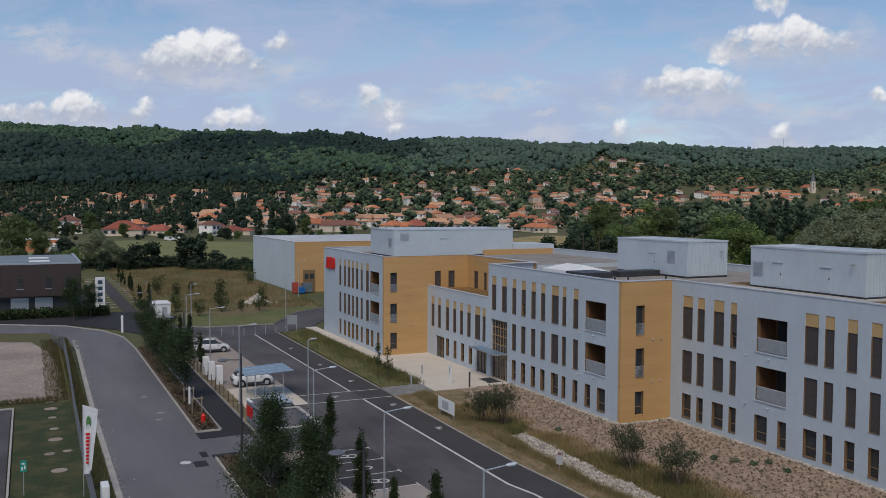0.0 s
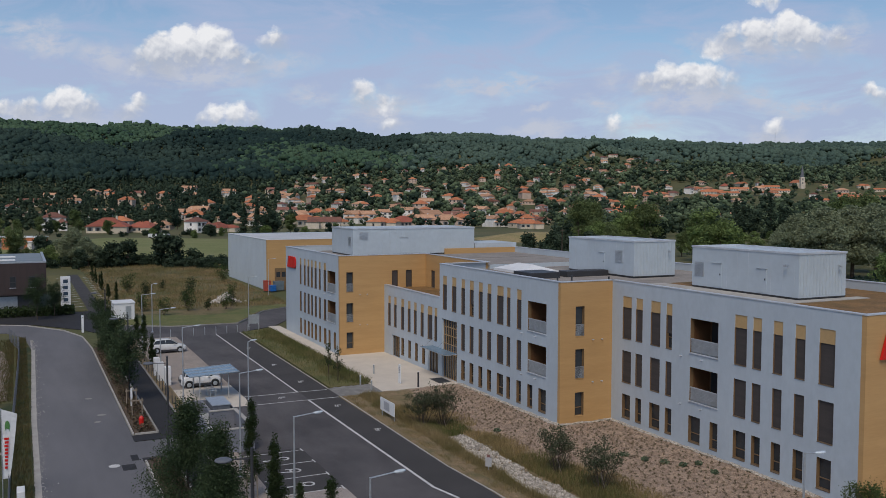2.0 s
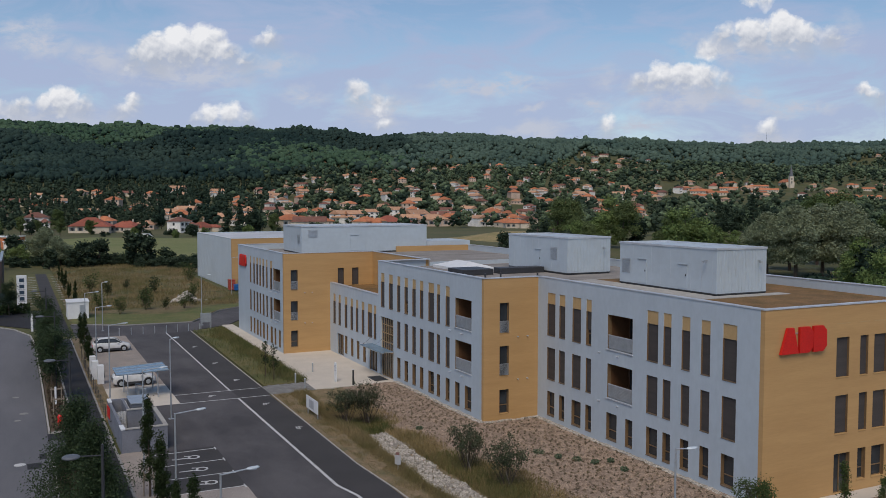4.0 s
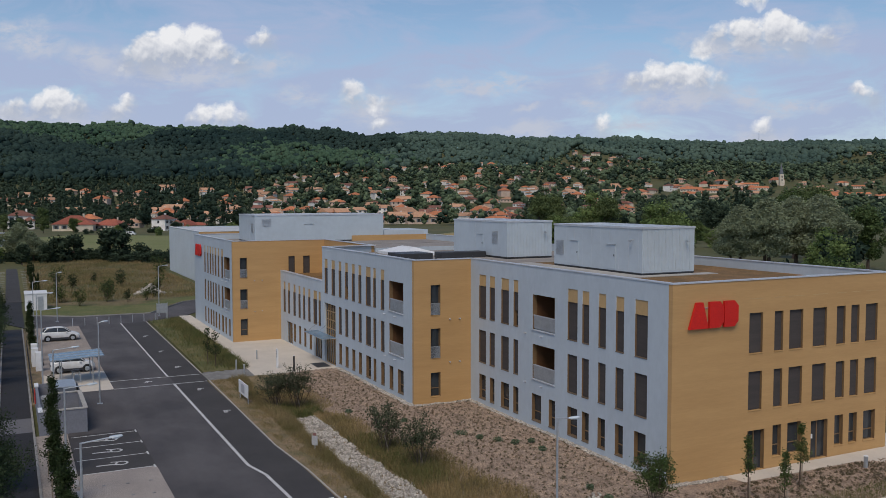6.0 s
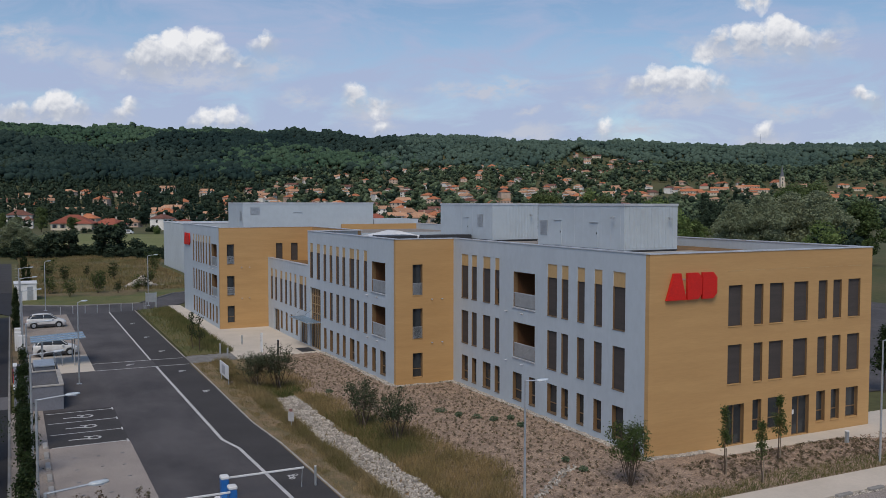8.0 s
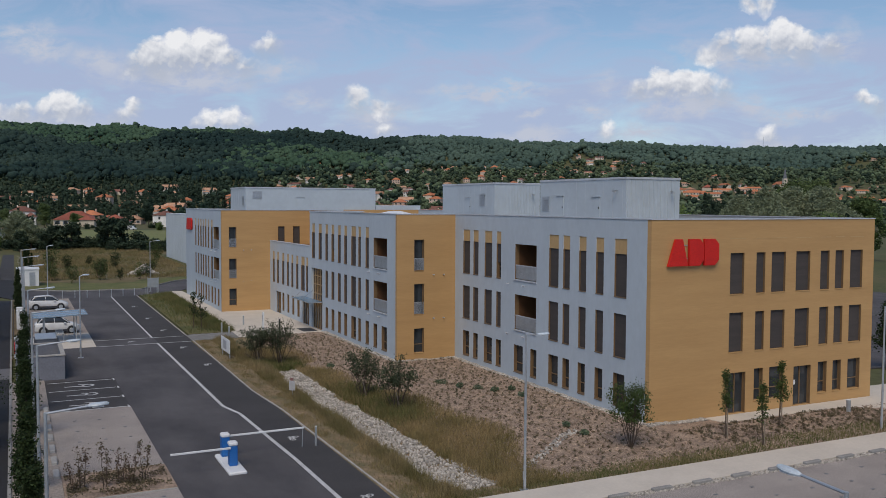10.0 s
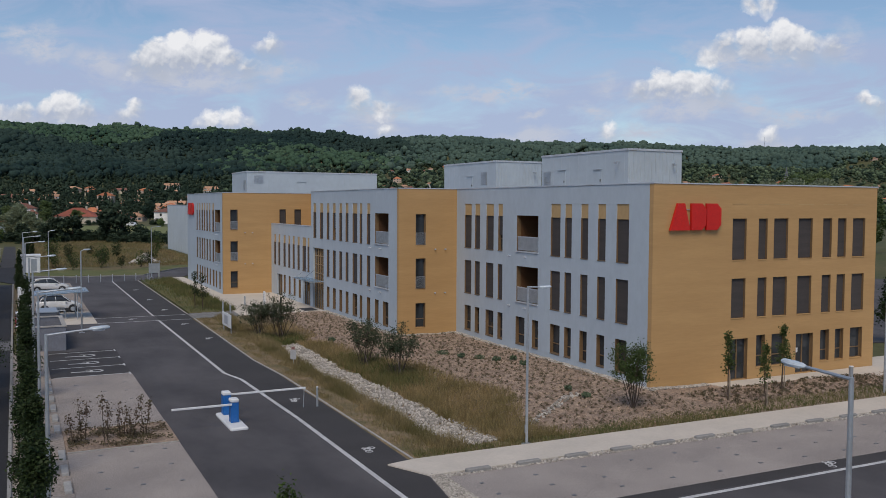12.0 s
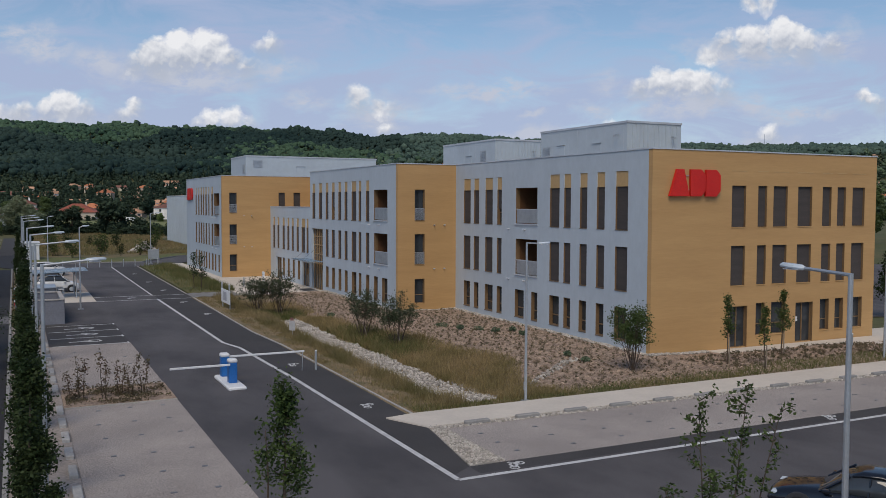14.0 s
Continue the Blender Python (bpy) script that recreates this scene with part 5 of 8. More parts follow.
# ---- street furniture ----
def park_lamp(at, rz=0.0, arm=0.98, h=7.1, group="car park lamps", rise=0.14, head=0.56):
    t = thing("street_lamp", "slim galvanised lamp post with a flat LED head", "street lamp", (*at, 0), group, rz=rz)
    bm = bmesh.new()
    tube(bm, (0, 0, 0), (0, 0, h), 0.068, 0.045, 10)
    part("pole", bm, GALV, t)
    bm = bmesh.new()
    tube(bm, (-0.03, 0, h - 0.03), (arm, 0, h - 0.03 + rise), 0.035, 0.03, 8)
    part("arm", bm, GALV, t)
    # a tapered oval head with a domed back
    bm = bmesh.new()
    z = h - 0.03 + rise
    rings = []
    for lift, w, l in ((-0.03, 0.92, 0.97), (0.0, 1.0, 1.0), (0.03, 0.82, 0.93), (0.055, 0.4, 0.75)):
        ring = []
        for k in range(14):
            q = k * math.tau / 14
            u = 0.5 - 0.5 * math.cos(q) * l
            side = math.sin(q) * (0.055 + 0.075 * math.sin(math.pi * (0.1 + 0.8 * u)))
            ring.append(bm.verts.new((arm - 0.06 + head * u, side * w, z + lift + 0.03 * u)))
        rings.append(ring)
    for a, b in zip(rings, rings[1:]):
        for k in range(14):
            bm.faces.new((a[k], a[(k + 1) % 14], b[(k + 1) % 14], b[k]))
    bm.faces.new(rings[0][::-1]); bm.faces.new(rings[-1])
    hd = part("head", bm, LENS, t, "flat pale LED head")
    part("lens", boxes((arm + 0.06, arm + head - 0.2, -0.08, 0.08, z - 0.045, z - 0.025)), WHITE, hd)
    bm = boxes((-0.2, 0.2, -0.2, 0.2, 0.0, 0.03))
    part("base_plate", bm, GALV, t)
    part("hatch", boxes((-0.085, -0.06, -0.04, 0.04, 0.5, 0.85)), GALV, t)
    return t


lamp = park_lamp((17.26, 17.9), arm=1.1, h=6.98, rise=0.11)
for y in (30.15, 41.4, 54.2, 76.9, 90.9, 106.0):
    copy_thing(lamp, pose(17.33, y, 0))
park_lamp((36.57, 25.12), rz=-16, arm=0.56, h=6.95, rise=-0.02)
park_lamp((30.05, 3.4), rz=91, arm=1.04, h=7.39, rise=0.06, head=0.62)
park_lamp((21.3, 68.8), arm=0.25, h=6.6)
park_lamp((33.9, 122.4), arm=0.9, h=7.1)
park_lamp((20.6, 122.6), arm=0.3, h=6.6)
park_lamp((60.0, 25.4), rz=0, arm=0.9, h=7.0)
park_lamp((46.5, 160.0), rz=0, arm=1.0, h=7.0)
for x, y in ((78, 104), (88, 118), (96, 128), (104, 132)):
    park_lamp((x, y), arm=1.2, h=8.0, group="far road lamps")


def black_lamp(at):
    t = thing("street_lamp", "black street lamp with a round disc head", "street lamp", (*at, 0), "black street lamps")
    bm = bmesh.new()
    tube(bm, (0, 0, 0), (0, 0, 8.0), 0.09, 0.06, 10)
    part("pole", bm, DARK, t)
    bm = bmesh.new()
    tube(bm, (0, 0, 7.55), (-0.95, 0, 7.62), 0.03, n=8)
    part("arm", bm, DARK, t)
    bm = bmesh.new()
    bmesh.ops.create_uvsphere(bm, u_segments=18, v_segments=8, radius=1)
    for v in bm.verts:
        v.co = Vector((v.co.x * 0.36 - 1.2, v.co.y * 0.36, v.co.z * 0.1 + 7.62))
    part("head", bm, ANTHR, t, "shallow round black lamp head", smooth=True)
    return t


bl = black_lamp((13.1, 33.0))
for y in (56.7, 80.4, 104.1):
    copy_thing(bl, pose(13.1, y, 0))


def bollard(at, h=0.95, r=0.05, label="white steel bollard post", name="bollard", material=GALV, group="posts at the drive's end", z=0.0):
    t = thing(name, label, "bollard", (*at, z), group)
    bm = bmesh.new()
    tube(bm, (0, 0, 0), (0, 0, h), r, r, 10)
    part("shaft", bm, material, t)
    bm = bmesh.new()
    tube(bm, (0, 0, h), (0, 0, h + 0.03), r * 1.15, r * 0.9, 10)
    part("cap", bm, WHITE, t)
    return t


bo = bollard((22.2, 117.2))
for k in range(1, 9):
    copy_thing(bo, pose(22.2 + 1.5 * k, 117.2 + 0.2 * max(0, k - 4), 0))
bollard((30.5, 35.9), 1.0, 0.06, "pale steel bollard beside the drive", group="")
for x, y in ((37.7, 82.4), (34.5, 77.8), (34.6, 75.0)):
    bollard((x, y), 0.95, 0.08, "short grey bollard light on the forecourt", "bollard_light", group="bollard lights", z=0.04)
bollard((39.3, 74.5), 1.5, 0.09, "dark ashtray post at the entrance", "ash_post", DARK, "", z=0.04)
bollard((61.5, 28.8), 0.9, 0.13, "grey service bollard in the bed", "service_post", GALV, "", z=0.02)


def barriers():
    slab_ob = thing("barrier_island", "pale concrete island of the car park barrier", "traffic island", (25.75, 34.4, 0))
    bm = boxes((-0.42, 0.42, -1.7, 1.7, -0.05, 0.14), bev=0.06)
    part("slab", bm, WHITE, slab_ob)
    for y, sgn, ln in ((35.6, 1, 4.12), (33.9, -1, 2.9)):
        t = thing("barrier", "blue car park barrier with a white lowered arm", "barrier", (25.75, y, 0.14), "car park barriers")
        part("cabinet", boxes((-0.19, 0.19, -0.22, 0.22, 0, 0.95), bev=0.02), BLUE, t, "blue steel cabinet")
        part("hood", boxes((-0.21, 0.21, -0.24, 0.24, 0.95, 1.13), bev=0.05), WHITE, t, "white hood")
        part("door", boxes((-0.14, 0.14, -0.232, -0.22, 0.08, 0.88)), BLUE, t)
        a, b = sorted((sgn * 0.15, sgn * ln))
        arm = part("arm", boxes((a, b, -0.30 if sgn < 0 else 0.24, -0.24 if sgn < 0 else 0.30, 0.84, 0.94), bev=0.015), WHITE, t, "white barrier arm")
        if sgn > 0:
            bm = bmesh.new()
            tube(bm, (ln - 0.08, 0.27, 0.84), (ln - 0.12, 0.27, -0.1), 0.02, n=6)
            part("prop", bm, GALV, arm)


barriers()


def notice_board():
    t = thing("notice_board", "white notice board on two posts beside the drive", "sign", (32.0, 64.5, -0.1))
    part("panel", boxes((-0.03, 0.03, -1.55, 1.55, 0.55, 1.65), bev=0.01), WHITE, t)
    part("print", boxes((-0.036, -0.031, -0.5, 0.75, 0.75, 1.45)), mat("pale_print", (0.46, 0.47, 0.50), rough=0.6, bump=0), t, "pale grey printed panel")
    for y in (-1.35, 1.35):
        bm = bmesh.new()
        tube(bm, (0.06, y, 0), (0.06, y, 1.6), 0.04)
        part("post", bm, GALV, t)
    t = thing("marker_sign", "small white marker plate with a red top", "sign", (32.9, 48.4, -0.15), rz=42)
    bm = bmesh.new()
    tube(bm, (0, 0, 0), (0, 0, 1.15), 0.03)
    part("post", bm, GALV, t)
    part("plate", boxes((-0.045, -0.03, -0.22, 0.22, 0.42, 1.05)), mat("weathered_plate", (0.42, 0.42, 0.43), rough=0.6, bump=0), t)
    part("badge", boxes((-0.06, -0.045, -0.12, 0.12, 1.07, 1.26)), mat("faded_red", (0.26, 0.13, 0.12), rough=0.6, bump=0), t)
    t = thing("entrance_sign", "slim white sign pillar on the forecourt", "sign", (38.3, 76.8, 0.05))
    part("pillar", boxes((-0.06, 0.06, -0.24, 0.24, 0, 1.9), bev=0.015), WHITE, t)
    bm = bmesh.new()
    for k in range(4):
        quadbox(bm, -0.066, -0.06, -0.15, 0.15 - 0.05 * (k % 2), 1.1 + k * 0.16, 1.16 + k * 0.16)
    part("lettering_bars", bm, ANTHR, t)
    t = thing("panel_board", "grey back of a notice panel on posts", "sign", (33.75, 118.6, 0))
    part("panel", boxes((-0.65, 0.65, -0.04, 0.04, 0.9, 2.2)), GALV, t)
    for x in (-0.7, 0.7):
        bm = bmesh.new()
        tube(bm, (x, 0, 0), (x, 0, 2.3), 0.045)
        part("post", bm, GALV, t)


notice_board()


# ---- walled yard, bicycle shelter, chargers ----
def yard():
    t = thing("service_yard", "low walled yard in grey concrete with panel gates", "enclosure")
    for d in ((16.55, 16.75, 60.0, 70.6, -0.1, 1.7), (16.75, 18.1, 70.4, 70.6, -0.1, 1.7), (16.75, 19.7, 60.0, 60.2, -0.1, 1.7), (19.5, 19.7, 60.2, 66.2, -0.1, 1.7),
              (17.6, 19.5, 66.0, 66.2, -0.1, 1.7), (17.6, 17.8, 66.2, 70.4, -0.1, 1.7)):
        part("wall", boxes(d), YARDWALL, t)
    for d in ((16.5, 16.8, 59.95, 61.3, 1.7, 1.78), (16.5, 16.8, 69.3, 70.65, 1.7, 1.78), (16.8, 19.75, 59.95, 60.25, 1.7, 1.78), (19.45, 19.75, 60.25, 66.25, 1.7, 1.78), (17.55, 19.45, 65.95, 66.25, 1.7, 1.78)):
        part("coping", boxes(d), WHITE if d[1] < 16.9 else KERBP, t)
    for d in ((18.12, 19.6, 70.42, 70.5, 0.05, 1.65), (19.62, 19.7, 66.3, 70.4, 0.05, 1.65), (19.71, 19.77, 61.0, 63.0, 0.05, 1.62), (19.71, 19.77, 63.1, 65.1, 0.05, 1.62)):
        part("gate", boxes(d), ANTHR, t, "anthracite panel gate")
    bm = bmesh.new()
    for k in range(14):
        quadbox(bm, 16.8 + k * 0.055, 16.83 + k * 0.055, 66.3, 66.36, 0.05, 1.6)
    for k in range(24):
        quadbox(bm, 17.82, 17.88, 66.4 + k * 0.16, 66.5 + k * 0.16, 0.05, 1.62)
    part("slat_screen", bm, WHITE, t, "white slatted screen")
    bm = boxes((16.49, 16.54, 68.4, 69.0, 0.55, 1.45), (16.49, 16.54, 69.15, 69.7, 0.5, 1.4), (16.49, 16.54, 69.85, 70.45, 0.45, 1.35), bev=0.02)
    part("sign_blocks", bm, RED, t, "red block sign on the wall")
    part("floor", boxes((16.75, 19.5, 60.2, 66.0, 0.0, 0.015)), ASPHD, t)
    t = thing("shed", "small grey metal cabinet in the yard", "cabinet", (18.7, 68.4, 0))
    part("body", boxes((-0.7, 0.7, -1.5, 1.5, 0, 1.95), bev=0.03), ANTHR, t)
    part("lid", boxes((-0.75, 0.75, -1.55, 1.55, 1.95, 2.02)), GALV, t)
    # bicycle shelter
    t = thing("bicycle_shelter", "bicycle shelter with a tilted blue glass roof", "bike shelter", (20.2, 79.2, 0.02))
    bm = bmesh.new()
    prism(bm, [(-2.25, 2.28), (2.25, 2.46), (2.25, 2.51), (-2.25, 2.33)], -2.0, 2.0)
    part("roof", bm, SOLAR, t, "blue-tinted glass roof")
    for y in (-2.0, -0.66, 0.66, 1.95):
        bm = bmesh.new()
        prism(bm, [(-2.25, 2.33), (2.25, 2.51), (2.25, 2.55), (-2.25, 2.37)], y, y + 0.05)
        part("glazing_bar", bm, GALV, t)
    for x, z in ((-1.3, 2.31), (1.3, 2.41)):
        for y in (-1.7, 1.7):
            bm = bmesh.new()
            tube(bm, (x, y, 0), (x, y, z), 0.05)
            part("post", bm, GALV, t)
    for k in range(5):
        bm = bmesh.new()
        y = -1.3 + k * 0.65
        tube(bm, (-0.3, y, 0), (-0.3, y, 0.8), 0.025, n=6); tube(bm, (-0.3, y, 0.8), (0.3, y, 0.8), 0.025, n=6); tube(bm, (0.3, y, 0.8), (0.3, y, 0), 0.025, n=6)
        part("bike_hoop", bm, GALV, t)
    for x, y in ((17.0, 88.6), (17.3, 86.0), (17.0, 91.5)):
        c = thing("charging_station", "white electric vehicle charging cabinet", "charger", (x, y, 0.02), "charging stations")
        part("cabinet", boxes((-0.3, 0.3, -0.4, 0.4, 0, 1.85), bev=0.03), WHITE, c)
        part("screen", boxes((0.3, 0.31, -0.2, 0.2, 1.2, 1.6)), DARK, c)
        bm = bmesh.new()
        tube(bm, (0.33, 0.3, 1.2), (0.42, 0.3, 0.4), 0.03, n=6); tube(bm, (0.42, 0.3, 0.4), (0.34, 0.3, 0.9), 0.03, n=6)
        part("cable", bm, TYRE, c)
    # posts of the low fence between path and bays
    f = thing("fence", "low post-and-wire fence beside the footpath", "fence")
    for y in np.arange(71.5, 100, 2.0):
        bm = bmesh.new()
        tube(bm, (16.45, y, 0), (16.45, y, 1.15), 0.03, n=6)
        part("post", bm, DARK, f)
    for z in (0.35, 0.6, 0.85, 1.1):
        bm = bmesh.new()
        tube(bm, (16.45, 71.5, z), (16.45, 99.5, z), 0.008, n=4)
        part("wire", bm, DARK, f)


yard()


# ---- cars ----
def loft(rings):
    """A closed skin over a row of rings of equal length."""
    bm = bmesh.new()
    vs = [[bm.verts.new(p) for p in r] for r in rings]
    n = len(vs[0])
    for a, b in zip(vs[:-1], vs[1:]):
        for i in range(n):
            k = (i + 1) % n
            bm.faces.new((a[i], a[k], b[k], b[i]))
    bm.faces.new(vs[0][::-1]); bm.faces.new(vs[-1])
    bmesh.ops.recalc_face_normals(bm, faces=bm.faces)
    return bm


def car_ring(x, w, z0, z1, crown, tuck):
    side = [(w * 0.86, z0), (w * 0.97, z0 + 0.10), (w, z0 + (z1 - z0) * 0.5), (w * (1 - tuck), z1 - 0.10), (w * (0.92 - tuck), z1 - 0.02), (w * (0.5 - tuck * 0.4), z1 + crown * 0.8), (0, z1 + crown)]
    return [(x, -y, z) for y, z in side] + [(x, y, z) for y, z in side[-2::-1]]


def car(at, rz, paint, label, length=4.3, width=1.8, h=1.58, hatch=True, dark_tail=False):
    t = thing("car", label, "car", (*at, 0), "parked cars" if paint is CARW else "", rz=rz)
    L, W = length / 2, width / 2
    k = h / 1.5
    belt = 0.93 * k if not hatch else 1.0 * k
    lift = belt / (0.93 * k)
    # lower body: tail, flank, bonnet, nose
    rows = ((-1.0, 0.80, 0.42, 0.72), (-0.975, 0.90, 0.30, 0.88), (-0.90, 0.97, 0.24, 0.97), (-0.6, 1.0, 0.22, 0.98), (0.0, 1.0, 0.22, 0.96), (0.35, 1.0, 0.22, 0.93), (0.62, 0.985, 0.22, 0.86), (0.84, 0.95, 0.22, 0.77),
            (0.95, 0.86, 0.25, 0.66), (1.0, 0.70, 0.36, 0.54))
    body = part("body", loft([car_ring(x * L, W * w, z0, z1 * k * (lift if x < 0.7 else 1.0 + (lift - 1) * 0.5), 0.035, 0.03) for x, w, z0, z1 in rows]), paint, t, smooth=True)
    tail = -0.90 if hatch else -0.62
    front = 0.42 if not hatch else 0.54
    rows = ((tail, 0.84, belt), (tail + 0.12, 0.84, h - 0.16), (tail + 0.26, 0.84, h - 0.06), (-0.25, 0.85, h - 0.01), (front - 0.47, 0.85, h - 0.02), (front - 0.32, 0.85, h - 0.10), (front, 0.87, belt - 0.01))
    part("cabin", loft([car_ring(x * L, W * w, 0.80 * k, max(z, belt), 0.03, 0.02 + 0.17 * max(0.0, z - belt) / (h - belt)) for x, w, z in rows]), GLASS, t, "dark glazed cabin", smooth=True)
    rows = ((tail + 0.20, 0.62, h - 0.085), (tail + 0.30, 0.66, h - 0.03), (-0.25, 0.675, h + 0.01), (front - 0.47, 0.675, h + 0.0), (front - 0.36, 0.65, h - 0.06))
    part("roof_panel", loft([[(x * L, -W * w, z - 0.05), (x * L, -W * w, z), (x * L, -W * w * 0.5, z + 0.028), (x * L, W * w * 0.5, z + 0.028), (x * L, W * w, z), (x * L, W * w, z - 0.05)] for x, w, z in rows]),
         paint if not dark_tail else GLASS, t, smooth=True)
    for sy in (-1, 1):
        for a, b in (((tail + 0.06) * L, (tail + 0.24) * L), (-0.12 * L, -0.14 * L), ((front - 0.02) * L, (front - 0.34) * L)):
            bm = bmesh.new()
            tube(bm, (a, sy * W * 0.865, belt - 0.01), (b, sy * W * 0.70, h - 0.07), 0.035, n=6)
            part("pillar", bm, paint, t)
        part("mirror", boxes((L * 0.27, L * 0.36, sy * W - 0.02 if sy > 0 else -W - 0.16, W + 0.16 if sy > 0 else -W + 0.02, 0.93 * k, 1.05 * k), bev=0.03), paint, t)
        part("headlight", boxes((L * 0.86, L * 0.95, sy * W * 0.70 - 0.15, sy * W * 0.70 + 0.13, 0.58 * k, 0.71 * k), bev=0.03), LENS, t)
        part("tail_light", boxes((-L - 0.01, -L + 0.14, sy * W * 0.70 - 0.14, sy * W * 0.70 + 0.14, 0.70 * k, 0.84 * k), bev=0.02), RED if not dark_tail else DARK, t)
        for x in (-L * 0.62, L * 0.62):
            bm = bmesh.new()
            tube(bm, (x, sy * (W - 0.22), 0.33), (x, sy * (W + 0.012), 0.33), 0.33, n=20)
            wh = part("wheel", bm, TYRE, t)
            bm = bmesh.new()
            tube(bm, (x, sy * (W - 0.2), 0.36), (x, sy * (W + 0.006), 0.36), 0.41, n=20)
            part("wheel_arch", bm, DARK, t)
            bm = bmesh.new()
            tube(bm, (x, sy * (W + 0.014), 0.33), (x, sy * (W + 0.024), 0.33), 0.22, 0.2, n=14)
            part("rim", bm, GALV, wh)
    part("bumper", boxes((L - 0.22, L - 0.02, -W * 0.66, W * 0.66, 0.27, 0.40), bev=0.03), DARK if paint is CARW else paint, t)
    part("sill", boxes((-L * 0.45, L * 0.45, -W - 0.008, W + 0.008, 0.2, 0.32 if not hatch else 0.44), bev=0.02), DARK, t)
    if dark_tail:
        part("tailgate", boxes((-L - 0.02, -L + 0.06, -W * 0.75, W * 0.75, 0.55, 0.8), bev=0.02), DARK, t)


car((20.1, 105.4), 0, CARW, "white compact SUV parked on gravel", h=1.6)
car((20.2, 84.4), 0, CARW, "white electric hatchback with black trim", length=4.0, h=1.6, dark_tail=True)
car((37.25, 8.75), 122, CARB, "glossy black saloon car", length=4.6, h=1.43, hatch=False)
for x, y, r in ((76.5, 47, 90), (79.5, 47, 90), (79.4, 56, 90)):
    car((x, y), r, CARW, "white car parked beyond the building", h=1.55)


# ---- plants near the building ----
def plume(anchors, per, leaf, r):
    """Leaf places scattered softly round a row of anchors."""
    return np.concatenate([np.asarray(a) + rng.standard_normal((max(1, int(per * rng.uniform(0.4, 1.6))), 3)) * r for a in anchors])


def clump(centre, size, n, leaf, droop=0.0):
    """Leaf places in an uneven cloud, thinner towards its edge."""
    p = rng.standard_normal((n, 3))
    p /= np.linalg.norm(p, axis=1)[:, None]
    p *= (rng.uniform(0.1, 1, n) ** 0.45)[:, None] * np.asarray(size)
    return p + np.asarray(centre)


def young_tree(name, label, at, h, spread, crown0, n_leaf, leaf, material, stems=1, seed=1, staked=False, group="", z=0.0, reach=1.0, wide=0.34, cone=False):
    """A slender trunk (or several stems), limbs that rise from it, and leaves gathered round the limbs."""
    r = random.Random(seed)
    t = thing(name, label, "tree", (*at, z), group)
    bm = bmesh.new()
    anchors = []
    for s in range(stems):
        a = s * math.tau / stems + r.uniform(-0.5, 0.5)
        lean = 0.0 if stems == 1 else r.uniform(0.3, 0.68) * spread
        top = Vector((math.cos(a) * lean, math.sin(a) * lean, h * r.uniform(0.78, 1.0) if stems > 1 else h))
        base = Vector((math.cos(a) * 0.06, math.sin(a) * 0.06, -0.1)) if stems > 1 else Vector((0, 0, -0.1))
        pts = [base.lerp(top, k / 6) + Vector((r.uniform(-0.05, 0.05), r.uniform(-0.05, 0.05), 0)) * (1 if 0 < k < 6 else 0) * h * 0.25 for k in range(7)]
        r0 = 0.011 * h + 0.012 if stems == 1 else 0.007 * h + 0.01
        for k in range(6):
            tube(bm, pts[k], pts[k + 1], r0 * (1 - k / 6.6), r0 * (1 - (k + 1) / 6.6), 6)
        for k in range(int(8 + 5 * h / stems)):
            u = r.uniform(crown0, 0.97)
            i = min(5, int(u * 6))
            p = pts[i].lerp(pts[i + 1], u * 6 - i)
            b = r.uniform(0, math.tau)
            q = (u - crown0) / (1 - crown0)
            ln = spread * r.uniform(0.45, 1.0) * ((1.0 - 0.97 * q) ** 1.15 if cone else (1.0 - 0.88 * q) if spread < 1.3 or stems > 1 else 0.3 + 0.8 * math.sin(math.pi * (0.15 + 0.78 * q))) * (1 if stems == 1 else 0.55) * reach
            q = p + Vector((math.cos(b) * ln, math.sin(b) * ln, ln * (r.uniform(0.1, 0.45) if cone else r.uniform(0.25, 0.9))))
            tube(bm, p, q, 0.014 + 0.003 * h * (1 - u), 0.005, 4)
            anchors += [p.lerp(q, w) for w in (0.35, 0.6, 0.85, 1.0)]
        anchors += [pts[6], pts[5].lerp(pts[6], 0.5)]
    part("trunk", bm, BARK, t)
    per = max(3, n_leaf // len(anchors))
    soft = 0.05 + 0.5 * leaf if cone and spread < 2.2 else 0.075 * spread + 0.55 * leaf
    pts = plume(anchors, per, leaf, np.array((soft, soft, soft * 1.25)))
    v, f = leaves(pts, leaf, 0.2, wide)
    c = new("crown", np_mesh("crown", v, f, material))
    c.parent = t
    if staked == "single":
        bm = bmesh.new()
        tube(bm, (0.09, -0.05, -0.05), (0.07, -0.05, 0.42 * h), 0.032, n=6)
        part("stake", bm, STAKE, t, "pale wooden stake")
    elif staked:
        for dx in (-0.35, 0.35):
            bm = bmesh.new()
            tube(bm, (dx, 0.1, -0.05), (dx * 0.9, 0.1, 1.5), 0.04, n=6)
            part("stake", bm, STAKE, t)
        part("tie", boxes((-0.36, 0.36, 0.07, 0.13, 1.25, 1.33)), STAKE, t)
    return t


